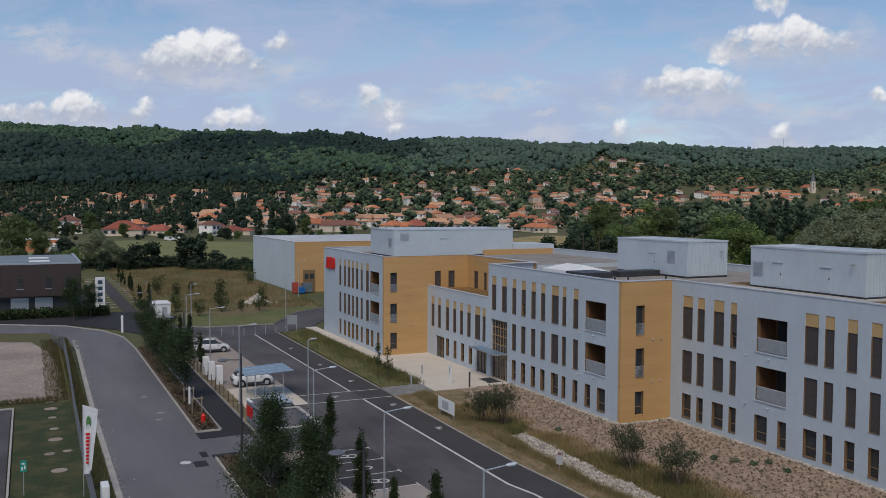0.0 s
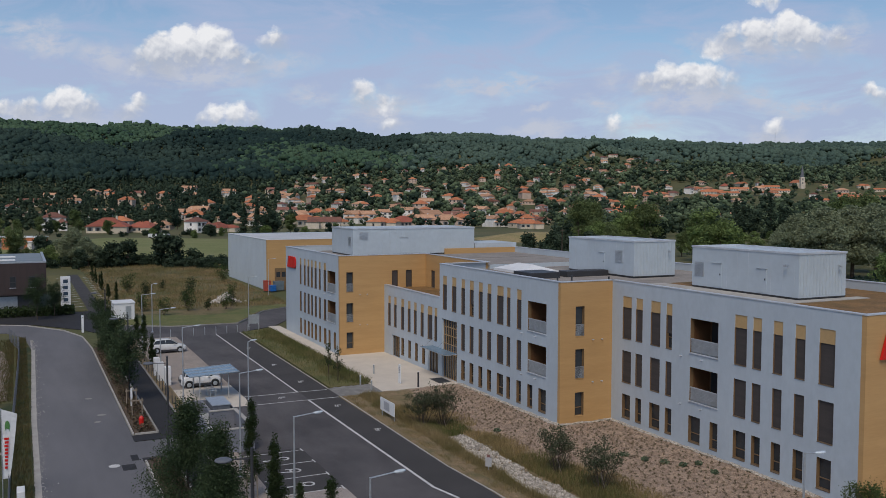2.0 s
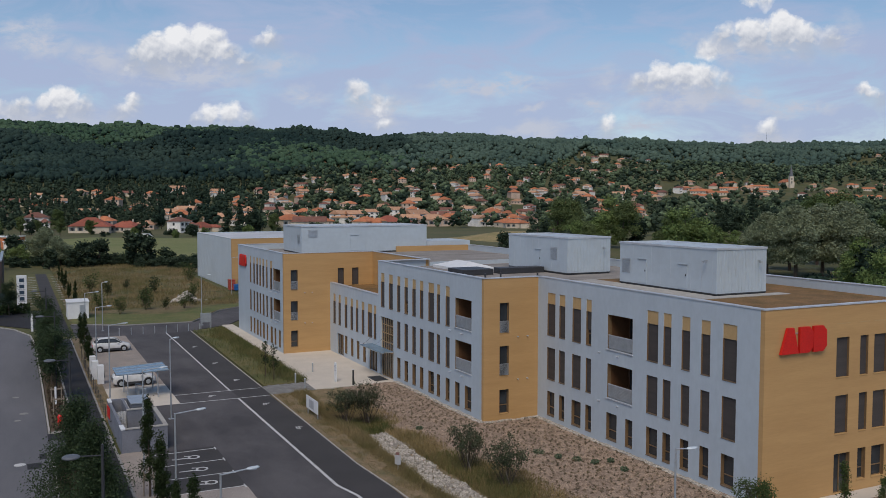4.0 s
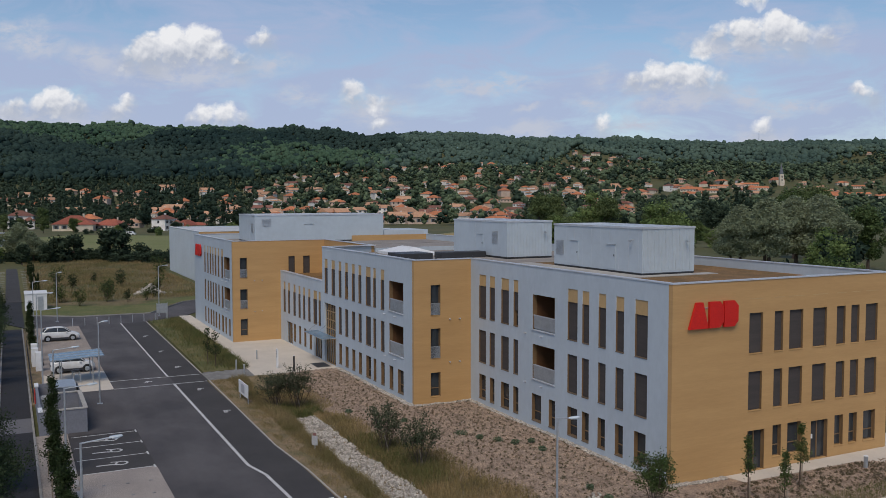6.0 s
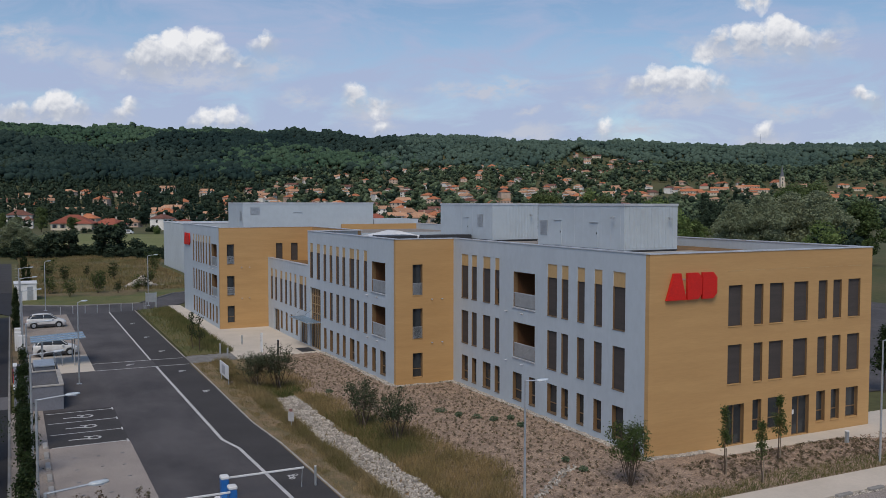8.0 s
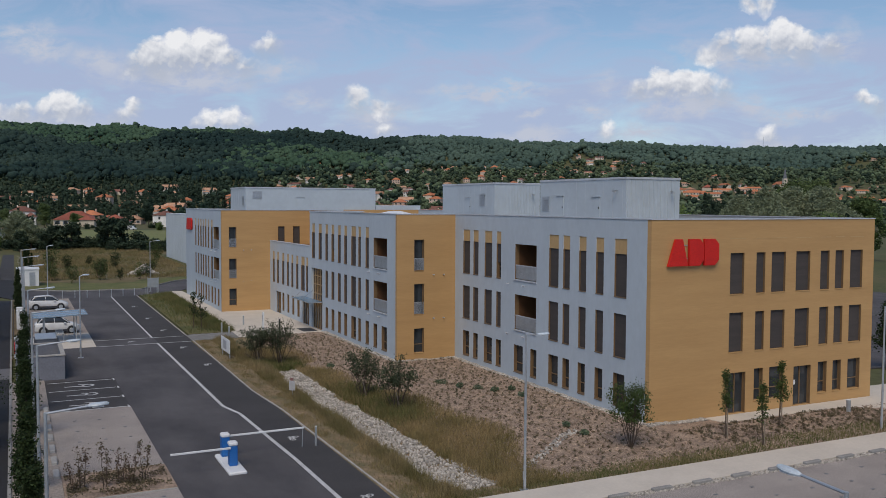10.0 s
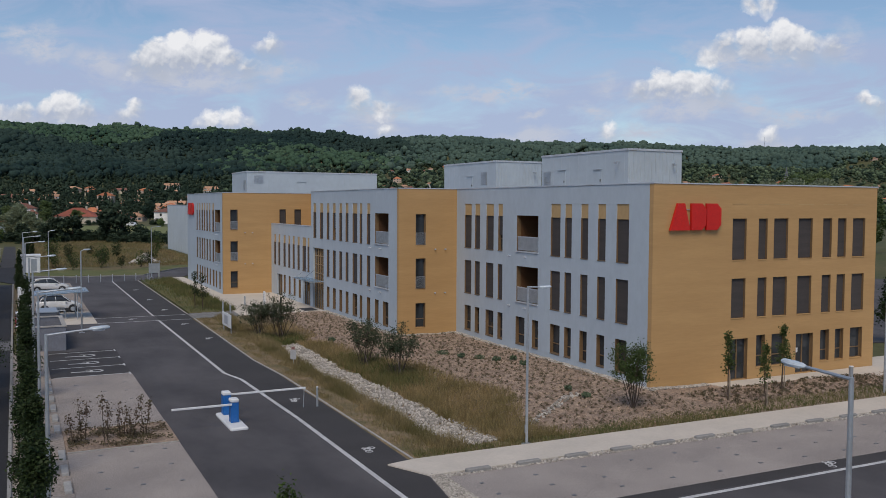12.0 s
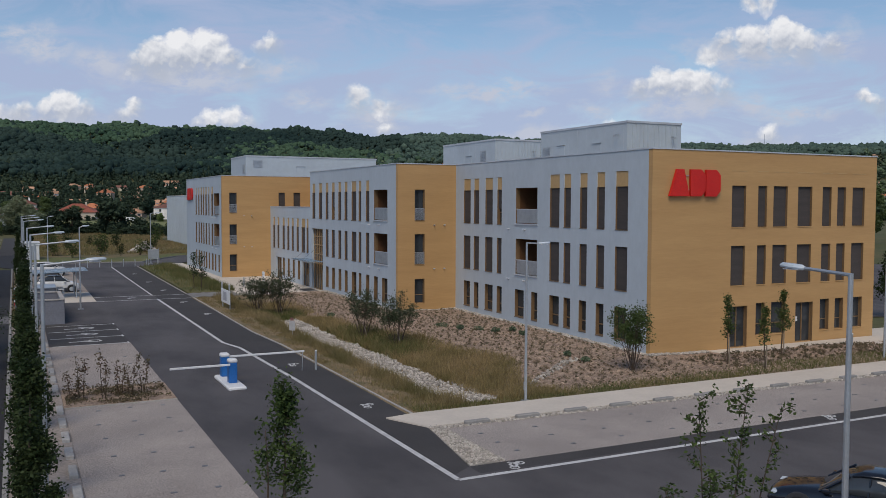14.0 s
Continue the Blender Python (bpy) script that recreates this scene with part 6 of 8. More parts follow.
# columnar row beside the bays
for k, (y, h, sp) in enumerate(((12.6, 5.2, 0.85), (16.6, 4.6, 0.75), (20.0, 4.9, 0.75))):
    young_tree("tree", "narrow young tree in the row beside the bays", (16.86 + 0.06 * k, y), h, sp, 0.12 + 0.03 * k, 11000, 0.085, LEAFD, seed=3 + k, staked=k == 2, group="row beside the bays")
COLS = [young_tree("tree", "narrow young tree in the row beside the bays", (16.88, y), h, sp, 0.14, 7000, 0.10, LEAFD, seed=70 + k, staked=k > 0, group="row beside the bays", cone=k == 0)
        for k, (y, h, sp) in enumerate(((23.4, 5.0, 0.85), (28.6, 4.8, 0.75), (34.0, 5.8, 0.8)))]
col_a, col_b, col_c = COLS
copy_thing(col_b, pose(16.95, 44.0, 0.02, 0, 0, 70) @ Matrix.Scale(1.08, 4))
copy_thing(col_c, pose(17.1, 49.8, 0.02, 0, 0, 140) @ Matrix.Scale(1.04, 4))
copy_thing(col_a, pose(17.0, 39.2, 0.02, 0, 0, 210) @ Matrix.Scale(0.8, 4))
for k, y in enumerate((94.0, 101, 108)):
    copy_thing((col_b, col_c)[k % 2], pose(16.9, y, 0.02, 0, 0, 50 * k) @ Matrix.Scale(0.8 + 0.1 * math.sin(k), 4))
# street trees
young_tree("tree", "leafy street tree in the planted strip", (13.0, 48.2), 6.3, 3.4, 0.12, 30000, 0.105, LEAFM, cone=True, seed=8, group="street trees", staked=True)
young_tree("tree", "leafy street tree in the planted strip", (13.3, 41.2), 6.6, 3.1, 0.12, 26000, 0.105, LEAFM, cone=True, seed=9, group="street trees")
st_c = young_tree("tree", "leafy street tree in the planted strip", (13.0, 80.0), 6.2, 1.75, 0.25, 7000, 0.15, LEAFM, seed=10, group="street trees")
for k, y in enumerate((86.5, 92.0, 98.0, 104.0, 110.0)):
    copy_thing(st_c, pose(13.0, y, 0.02, 0, 0, 60 * k) @ Matrix.Scale(0.88 + 0.08 * math.sin(2.0 * k), 4))
copy_thing(st_c, pose(6.5, 142.5, 0, 0, 0, 40)); copy_thing(st_c, pose(9.0, 146.0, 0, 0, 0, 130) @ Matrix.Scale(0.8, 4))
# trees in front of the camera's low end
young_tree("tree", "young broad-leaved tree in the near planted strip", (20.7, 7.05), 5.55, 1.5, 0.10, 4600, 0.085, LEAF, seed=12, wide=0.24, z=0.05, cone=True)
young_tree("tree", "lower bushy young tree beside a taller one", (20.36, 6.95), 4.75, 1.3, 0.08, 3000, 0.085, LEAF, seed=14, wide=0.24, z=0.05, cone=True)


def vase_tree(at, stems):
    """Thin stems that spread from one foot, each ending in a leafy plume with short side twigs."""
    r = random.Random(15)
    t = thing("tree", "loose multi-stemmed young tree with leafy tips", "tree", (*at, 0))
    bm = bmesh.new()
    anchors = []
    for dx, dy, h, bare in stems:
        top = Vector((dx, dy, h))
        pts = [Vector((dx * (k / 8) ** 1.6 * 1.0, dy * (k / 8) ** 1.6, -0.1 + (h + 0.1) * k / 8)) for k in range(9)]
        for k in range(8):
            tube(bm, pts[k], pts[k + 1], 0.032 * (1 - k / 9), 0.032 * (1 - (k + 1) / 9), 6)
        for k in range(26):
            u = bare + (0.99 - bare) * (k + r.random()) / 26
            i = min(7, int(u * 8))
            p = pts[i].lerp(pts[i + 1], u * 8 - i)
            a, ln = r.uniform(0, math.tau), r.uniform(0.08, 0.36) * (1.15 - 0.6 * u)
            if r.random() < 0.22:
                continue
            q = p + Vector((math.cos(a) * ln, math.sin(a) * ln, ln * 0.7))
            tube(bm, p, q, 0.008, 0.003, 4)
            anchors += [p.lerp(q, 0.5), q]
    part("trunk", bm, BARK, t)
    v, f = leaves(plume(anchors, 11, 0.06, 0.045), 0.068, 0.2, 0.27)
    c = new("crown", np_mesh("crown", v, f, LEAF))
    c.parent = t


vase_tree((24.9, 1.25), ((-0.2, 0.1, 6.1, 0.66), (0.58, 0.0, 6.22, 0.70), (0.98, -0.2, 5.9, 0.5), (-0.75, 0.1, 4.95, 0.6), (-0.35, -0.3, 5.2, 0.76)))
# trees at the ochre facade
young_tree("tree", "staked young tree at the ochre facade", (50.5, 27.5), 3.7, 0.5, 0.42, 1300, 0.095, LEAF, staked="single", seed=21, z=0.03, group="trees at the facade")
young_tree("tree", "staked young tree at the ochre facade", (51.2, 25.6), 3.3, 0.5, 0.42, 1100, 0.095, LEAF, staked="single", seed=22, z=0.03, group="trees at the facade")
young_tree("tree", "staked young tree at the ochre facade", (55.0, 28.0), 3.8, 0.58, 0.42, 1500, 0.095, LEAF, staked="single", seed=23, z=0.03, group="trees at the facade")


def vase_shrub(label, at, h, spread, material, z=0.0, seed=1, stake=True, fork=12, per=8):
    """Many bare twigs fanning out of one foot, each ending in upright leafy plumes."""
    r = random.Random(seed)
    t = thing("shrub", label, "shrub", (*at, z), "shrubs on the bank")
    bm = bmesh.new()
    anchors = []
    for k in range(fork):
        a, lean = k * 2.4 + r.uniform(-0.3, 0.3), spread * math.sqrt((k + 0.5) / fork) * r.uniform(0.75, 1.0)
        top = h * (1.0 - 0.32 * (lean / spread) ** 2) * r.uniform(0.82, 1.0)
        pts = [Vector((math.cos(a) * lean * (0.05 + 0.95 * q ** 0.85), math.sin(a) * lean * (0.05 + 0.95 * q ** 0.85), -0.1 + (top + 0.1) * q)) for q in (0, 0.25, 0.5, 0.75, 1.0)]
        pts = [p + Vector((r.uniform(-0.05, 0.05), r.uniform(-0.05, 0.05), 0)) * (0 < i < 4) for i, p in enumerate(pts)]
        for i in range(4):
            tube(bm, pts[i], pts[i + 1], 0.024 - 0.004 * i, 0.020 - 0.004 * i, 5)
        shoots = [(pts[3], pts[4])]
        for m in range(7):
            q = r.uniform(0.30, 0.85) * 4
            p = pts[int(q)].lerp(pts[int(q) + 1], q % 1)
            b, out = r.uniform(0, math.tau), spread * r.uniform(0.16, 0.44)
            e = p + Vector((math.cos(b) * out, math.sin(b) * out, h * r.uniform(0.06, 0.22)))
            tube(bm, p, e, 0.012, 0.005, 4)
            shoots.append((p.lerp(e, 0.45), e))
        for p, e in shoots:
            if e.z > 0.44 * h:
                anchors += [p.lerp(e, w) for w in (0.5, 0.7, 0.85, 1.0, 1.08)]
    part("trunk", bm, BARK, t)
    v, f = leaves(plume(anchors, per, 0.1, np.array((0.14, 0.14, 0.12))), 0.10, 0.2, 0.36)
    c = new("crown", np_mesh("crown", v, f, material))
    c.parent = t
    if stake:
        bm = bmesh.new()
        tube(bm, (0.22, -0.30, -0.1), (-0.05, -0.05, 0.36 * h), 0.035, n=6)
        part("stake", bm, STAKE, t, "pale leaning wooden stake")


vase_shrub("green multi-stemmed shrub at the corner of the bank", (44.88, 28.30), 3.5, 1.15, LEAF, 0.1, 25, False, 13, 11)
vase_shrub("dark multi-stemmed shrub with reddish twigs beside the ditch", (33.9, 61.6), 3.4, 1.65, LEAFV, -0.42, 26, True, 16)
vase_shrub("dark multi-stemmed shrub beside the ditch", (35.6, 61.3), 3.7, 1.65, LEAFV, -0.45, 27, True, 16, 7)
vase_shrub("multi-stemmed shrub with bare lower twigs beside the ditch", (37.1, 46.4), 3.4, 1.6, LEAFV, -0.32, 28)
vase_shrub("multi-stemmed shrub with bare lower twigs beside the ditch", (37.7, 42.2), 3.4, 1.6, LEAFV, -0.27, 29)
for x, y, s in ((32.6, 82.0, 31), (33.0, 80.3, 32)):
    young_tree("tree", "thin young tree on the dry verge", (x, y), 3.5, 0.55, 0.35, 420, 0.15, LEAFD, seed=s, z=0.05, group="verge trees")
for k, (x, hh) in enumerate(((18.75, 1.3), (19.1, 2.2), (20.0, 2.0), (20.7, 1.7), (21.1, 1.5), (21.7, 2.0))):
    young_tree("shrub", "sparse reddish sapling in the planted strip", (x, 33.4 + 0.5 * math.sin(k * 3)), hh, 0.42, 0.15, 300, 0.09, LEAFR, stems=2, seed=40 + k, z=0.05, group="saplings in the strip")
for k, (x, y) in enumerate(((77, 38), (82, 50), (74, 60))):
    young_tree("tree", "young tree in the far car park", (x, y), 5.0, 1.2, 0.3, 2200, 0.2, LEAFD, seed=60 + k, group="far car park trees")
lot_a = young_tree("shrub", "airy multi-stemmed shrub in the wild lot", (29.0, 144.0), 3.6, 1.9, 0.22, 900, 0.24, LEAF, stems=5, seed=81, group="shrubs in the wild lot")
lot_b = young_tree("shrub", "airy multi-stemmed shrub in the wild lot", (25.2, 168.0), 2.8, 1.5, 0.22, 700, 0.22, LEAFD, stems=4, seed=82, group="shrubs in the wild lot")
for k, (x, y, s) in enumerate(((24.6, 139.8, 0.8), (32.0, 143.0, 0.7), (35.0, 143.4, 0.75), (37, 148, 0.8), (22, 146, 0.9), (30, 152, 1.0), (39.5, 160, 0.8), (34, 170, 1.1), (44, 190, 1.2), (52, 196, 1.0), (23, 176, 1.1), (30, 180, 0.7))):
    copy_thing((lot_a, lot_b)[k % 2], pose(x, y, 0, 0, 0, 77 * k) @ Matrix.Scale(s, 4))


for k in range(12):
    copy_thing((col_b, col_c)[k % 2], pose(18.8 + 0.5 * math.sin(k * 2.0), 153 + 5.2 * k, 0.02, 0, 0, 66 * k) @ Matrix.Scale(0.55 + 0.12 * math.sin(k * 1.3), 4))


def sown(n, x0, x1, y0, y1, keep=None):
    x, y = rng.uniform(x0, x1, n), rng.uniform(y0, y1, n)
    if keep is not None:
        k = keep(x, y)
        x, y = x[k], y[k]
    return x, y


def stuff(name, v, f, material, label, category, smooth=False):
    return tagged(new(name, np_mesh(name, v, f, material, smooth)), label, category, kind="stuff")


def ditch_stones():
    x, y = sown(13000, 33.0, 37.4, 26.9, 58.6, lambda x, y: np.abs(x - 35.15 - 0.2 * np.sin(y / 9.0) - 0.15 * np.sin(y / 2.7)) < 1.02 + 0.4 * step01(36, 28, y) + 0.15 * np.sin(y * 1.3))
    c = np.stack((x, y, bank(x, y) + 0.06), 1)
    r = rng.uniform(0.035, 0.105, len(x))[:, None] * rng.uniform(0.6, 1.2, (len(x), 3))
    v, f = blobs(c, r, 0.2)
    x2, y2 = sown(900, 38.2, 44.2, 28.0, 32.8, lambda x, y: np.abs((y - 28.5) - (x - 39.0) * 0.76) < 0.32)
    c2 = np.stack((x2, y2, bank(x2, y2) + 0.05), 1)
    v2, f2 = blobs(c2, rng.uniform(0.04, 0.11, len(x2))[:, None] * np.ones(3), 0.2)
    stuff("ditch_stones", np.concatenate((v, v2)), np.concatenate((f, f2 + len(v))), STONE, "pale broken stones lining the ditch", "stones")
    # strip of pale stones at the foot of the facades
    n = 2600
    x, y = rng.uniform(48.35, 48.78, n), rng.uniform(31.2, 56.1, n)
    x3, y3 = rng.uniform(43.25, 43.66, n), rng.uniform(56.0, 74, n)
    x4, y4 = rng.uniform(43.6, 53, 900), rng.uniform(55.65, 56.12, 900)
    x5, y5 = rng.uniform(48.6, 52.8, 700), rng.uniform(31.3, 31.72, 700)
    x4, y4 = x4[x4 < 48.8], y4[x4 < 48.8]
    x, y = np.concatenate((x, x3, x4, x5)), np.concatenate((y, y3, y4, y5))
    c = np.stack((x, y, np.where(x > 48.9, bed(x, y), bank(np.minimum(x, 48), y)) + 0.03), 1)
    v, f = blobs(c, rng.uniform(0.03, 0.075, len(x))[:, None] * np.ones(3), 0.15)
    stuff("foot_gravel", v, f, STONE, "pale drainage gravel at the wall foot", "gravel")
    # stones in the gravel corner and between the stops
    x, y = sown(2600, 29.9, 31.3, 17.8, 22.9, lambda x, y: x > 29.95 + (y - 17.7) * 0.17)
    xx, yy = rng.uniform(31.2, 62, 2400), rng.uniform(22.35, 22.72, 2400)
    x, y = np.concatenate((x, xx)), np.concatenate((y, yy))
    c = np.stack((x, y, np.full(len(x), 0.015)), 1)
    v, f = blobs(c, rng.uniform(0.025, 0.06, len(x))[:, None] * np.ones(3), 0.15)
    stuff("loose_gravel", v, f, STONE, "pale loose stones beside the bays", "gravel")


ditch_stones()


def bed_growth():
    # tall dry grass on both sides of the ditch
    x, y = sown(56000, 31.25, 34.3, 25.4, 73.5, lambda x, y: (rng.random(len(x)) < 0.14 + 0.45 * (np.sin(x * 2.3 + y * 0.7) * np.sin(y * 1.1 - x) > 0.15) + 0.88 * np.clip((x - 32.35 - 0.2 * np.sin(y * 0.9)) / 0.5, 0, 1)) & (x < 33.75 + 0.2 * np.sin(y * 0.8) + 0.5 * step01(50, 58, y)))
    v, f = blades(np.stack((x, y, bank(x, y)), 1), 0.17 + 0.36 * step01(32.4, 33.2, x), 0.028)
    stuff("dry_grass", v, f, DRYBLADE, "tall dry grass along the ditch", "grass")
    x, y = sown(72000, 36.1, 41.6, 25.6, 60, lambda x, y: rng.random(len(x)) < np.clip((39.3 + 1.7 * np.exp(-((y - 37) / 7.5) ** 2) + 0.5 * np.sin(y * 0.6) - 0.09 * np.clip(y - 44, 0, 20) - x) / 1.5, 0, 1))
    v, f = blades(np.stack((x, y, bank(x, y)), 1), 0.38, 0.028)
    x, y = sown(9000, 33.4, 38.5, 60.0, 69.0, lambda x, y: rng.random(len(x)) < np.clip((39.0 - x) / 2.5, 0, 1))
    v2, f2 = blades(np.stack((x, y, bank(x, y)), 1), 0.4, 0.035)
    v, f = np.concatenate((v, v2)), np.concatenate((f, f2 + len(v)))
    stuff("ditch_grass", v, f, GREENBLADE, "tall greenish grass behind the ditch", "grass")
    # green weeds round the feet of the shrubs
    x, y = sown(9000, 35.9, 39.3, 38.5, 51.0, lambda x, y: rng.random(len(x)) < np.clip(1.3 - np.abs(x - 37.3) / 1.3, 0, 1) * np.clip(1.4 - np.abs(y - 44.5) / 6.0, 0, 1))
    x2, y2 = sown(2500, 33.2, 37.0, 58.6, 62.5)
    x, y = np.concatenate((x, x2)), np.concatenate((y, y2))
    v, f = blades(np.stack((x, y, bank(x, y)), 1), 0.5, 0.04)
    stuff("ditch_weeds", v, f, WEEDBLADE, "green weeds under the shrubs beside the ditch", "weeds")
    x, y = sown(19000, 31.3, 69, 25.05, 26.6, lambda x, y: rng.random(len(x)) < np.clip((26.7 - y) / 1.3, 0, 1))
    z = np.where(x < 48.9, bank(np.minimum(x, 48.8), y), bed(x, y))
    v, f = blades(np.stack((x, y, z), 1), 0.2, 0.026)
    stuff("edge_grass", v, f, EDGEBLADE, "rough grass along the footpath", "grass")
    x, y = sown(24000, 31.6, 35.9, 78.2, 117, lambda x, y: rng.random(len(x)) < 0.06 + 0.8 * np.clip((x - 33.0 - 0.5 * np.sin(y * 0.5)) / 2.2, 0, 1))
    v, f = blades(np.stack((x, y, np.full(len(x), 0.06)), 1), 0.5, 0.05)
    stuff("verge_grass", v, f, EDGEBLADE, "dry grass on the far verge", "grass")
    x, y = sown(9000, 3.7, 4.85, 40, 124)
    v, f = blades(np.stack((x, y, np.full(len(x), 0.02)), 1), 0.28, 0.04)
    stuff("fence_grass", v, f, VERGEBLADE, "rough brown grass under the fence", "grass")
    x, y = sown(7000, 1.6, 3.5, 84.5, 123, lambda x, y: rng.random(len(x)) < 0.35 + 0.65 * np.clip((x - 2.2) / 1.0, 0, 1))
    x2, y2 = sown(3500, -14, 2.6, 84.0, 86.2)
    x, y = np.concatenate((x, x2)), np.concatenate((y, y2))
    v, f = blades(np.stack((x, y, np.full(len(x), 0.01)), 1), 0.3, 0.05)
    stuff("lot_weeds", v, f, VERGEBLADE, "brown weeds along the edge of the sandy lot", "weeds")
    x, y = sown(52000, 18, 56, 146, 250, lambda x, y: (rng.random(len(x)) < 0.35 + 0.65 * (np.sin(x * 0.31 + 1.5 * np.sin(y * 0.13)) * np.sin(y * 0.17 + x * 0.05) > -0.2)) & (x < 47 + 0.2 * np.clip(y - 205, 0, 60)))
    v, f = blades(np.stack((x, y, np.full(len(x), 0.02)), 1), 0.55, 0.09)
    stuff("wild_grass", v, f, WILDBLADE, "tall dry grass in the wild lot", "grass")
    # low planting: small tufts in loose rows on the mulch
    gx, gy = np.meshgrid(np.arange(38.6, 48.4, 0.56), np.arange(26.4, 73.5, 0.56))
    gx, gy = gx.ravel() + rng.uniform(-0.2, 0.2, gx.size), gy.ravel() + rng.uniform(-0.2, 0.2, gx.size)
    k = (rng.random(len(gx)) < 0.92) & ~((gx > 43.3) & (gy > 55.8)) & (gy < 72.5)
    ex, ey = sown(700, 49.2, 68, 26.3, 31, lambda x, y: ~((y > 30.1) & (x > 52.8)) & (y < 30.0 - 0.95 * np.clip(x - 62.4, 0, 9)))
    gx, gy = np.concatenate((gx[k], ex)), np.concatenate((gy[k], ey))
    gz = np.where(gx < 48.9, bank(np.minimum(gx, 48.8), gy), bed(gx, gy))
    base = np.repeat(np.stack((gx, gy, gz), 1), 34, 0)
    sz = np.repeat(rng.uniform(0.35, 0.95, len(gx)), 34)[:, None]
    pts = base + rng.standard_normal(base.shape) * np.array((0.07, 0.07, 0.06)) * sz + np.array((0, 0, 0.13)) * sz
    v, f = leaves(pts, 0.062)
    stuff("bed_plants", v, f, SHRUBLET, "small young plants set over the mulch", "plants")
    for x, y, w in ((43.1, 46.9, 1.15), (43.7, 45.3, 0.7), (44.5, 44.2, 1.0), (45.2, 43.1, 0.8), (46.3, 42.8, 0.7), (45.9, 40.8, 0.75), (44.1, 31.3, 0.7), (44.2, 33.2, 0.6), (38.6, 57.4, 0.8), (41.0, 52.0, 0.6)):
        pts = clump((0, 0, 0.16), (0.40 * w, 0.40 * w, 0.18), 230, 0.1)
        v, f = leaves(pts, 0.1)
        ob = new("low_shrub", np_mesh("low_shrub", v, f, SAGE))
        ob.location = (x, y, float(bank(np.float64(x), np.float64(y))))
        tagged(ob, "low green cushion shrub on the mulch", "shrub", "cushion shrubs")
    # clods and mulch lumps
    x, y = sown(28000, 37.8, 66, 25.7, 73.2, lambda x, y: np.where(x < 48.3, ~((x > 43.2) & (y > 55.7)), (x > 48.8) & (y < 30.0)))
    z = np.where(x < 48.9, bank(np.minimum(x, 48.8), y), bed(x, y))
    v, f = blobs(np.stack((x, y, z + 0.025), 1), rng.uniform(0.03, 0.085, len(x))[:, None] * np.array((1, 1, 0.7)), 0.25)
    stuff("mulch_lumps", v, f, LUMPS, "loose lumps of mulch on the bank", "mulch")
    # low hedge planting in the strips
    x, y = np.concatenate((rng.uniform(12.4, 13.7, 4200), rng.uniform(12.4, 13.7, 2200))), np.concatenate((rng.uniform(68.5, 111, 4200), rng.uniform(36, 60.2, 2200)))
    pts = np.stack((x, y, rng.uniform(0.08, 0.42, len(x))), 1)
    v, f = leaves(pts, 0.22)
    stuff("strip_plants", v, f, LEAFR, "low reddish ground cover in the strip", "plants")
    pts = np.stack((rng.uniform(18.45, 22.75, 5200), rng.uniform(32.0, 35.7, 5200), rng.uniform(0.05, 0.17, 5200)), 1)
    pts = pts[np.sin(pts[:, 0] * 2.1 + 1.3 * np.sin(pts[:, 1] * 1.9)) * np.sin(pts[:, 1] * 2.3) + rng.uniform(-0.7, 0.7, len(pts)) > 0.05]
    v, f = leaves(pts, 0.10)
    stuff("planter_plants", v, f, SHRUBLET, "sparse ground cover in the planted strip", "plants")
    v, f = leaves(np.stack((rng.uniform(-30, 12, 9000), rng.uniform(146.5, 151, 9000), rng.uniform(0, 1.3, 9000)), 1), 0.4)
    stuff("front_hedge", v, f, LEAFD, "dark hedge in front of the brown building", "hedge")


bed_growth()


# ---- concrete blocks along the bays ----
def stops():
    r = thing("wheel_stops", "row of low grey concrete wheel stops", "wheel stop")
    base = mesh_of("wheel_stop", boxes((-0.53, 0.53, -0.12, 0.12, 0, 0.16), bev=0.03), KERB)
    for k in range(26):
        ob = new("wheel_stop", base)
        ob.parent = r
        ob.location = (32.8 + 2.32 * k, 22.58, 0.0)
    r = thing("edge_blocks", "row of pale concrete blocks edging the bays", "edging")
    base = mesh_of("block", boxes((-0.13, 0.13, -0.6, 0.6, 0, 0.15), bev=0.02), mat("pale_block", (0.40, 0.39, 0.37), (0.34, 0.33, 0.32), scale=2, rand=0.12))
    for k in range(26):
        y = -7.6 + 2.3 * k
        if 31.6 < y < 35.9:
            continue
        ob = new("block", base)
        ob.parent = r
        ob.location = (18.15, y, 0.0)
    # block paving at the crossing
    r = bpy.data.objects["crossing_pavers"]
    base = mesh_of("paver", boxes((-0.19, 0.19, -0.29, 0.29, 0.0, 0.02), bev=0.006), BLOCKS)
    for i in range(10):
        for j in range(6):
            ob = new("paver", base)
            ob.parent = r
            ob.location = (31.5 + i * 0.4, 74.5 + j * 0.6 + 0.15 * (i % 2), 0.012 + 0.02)


stops()


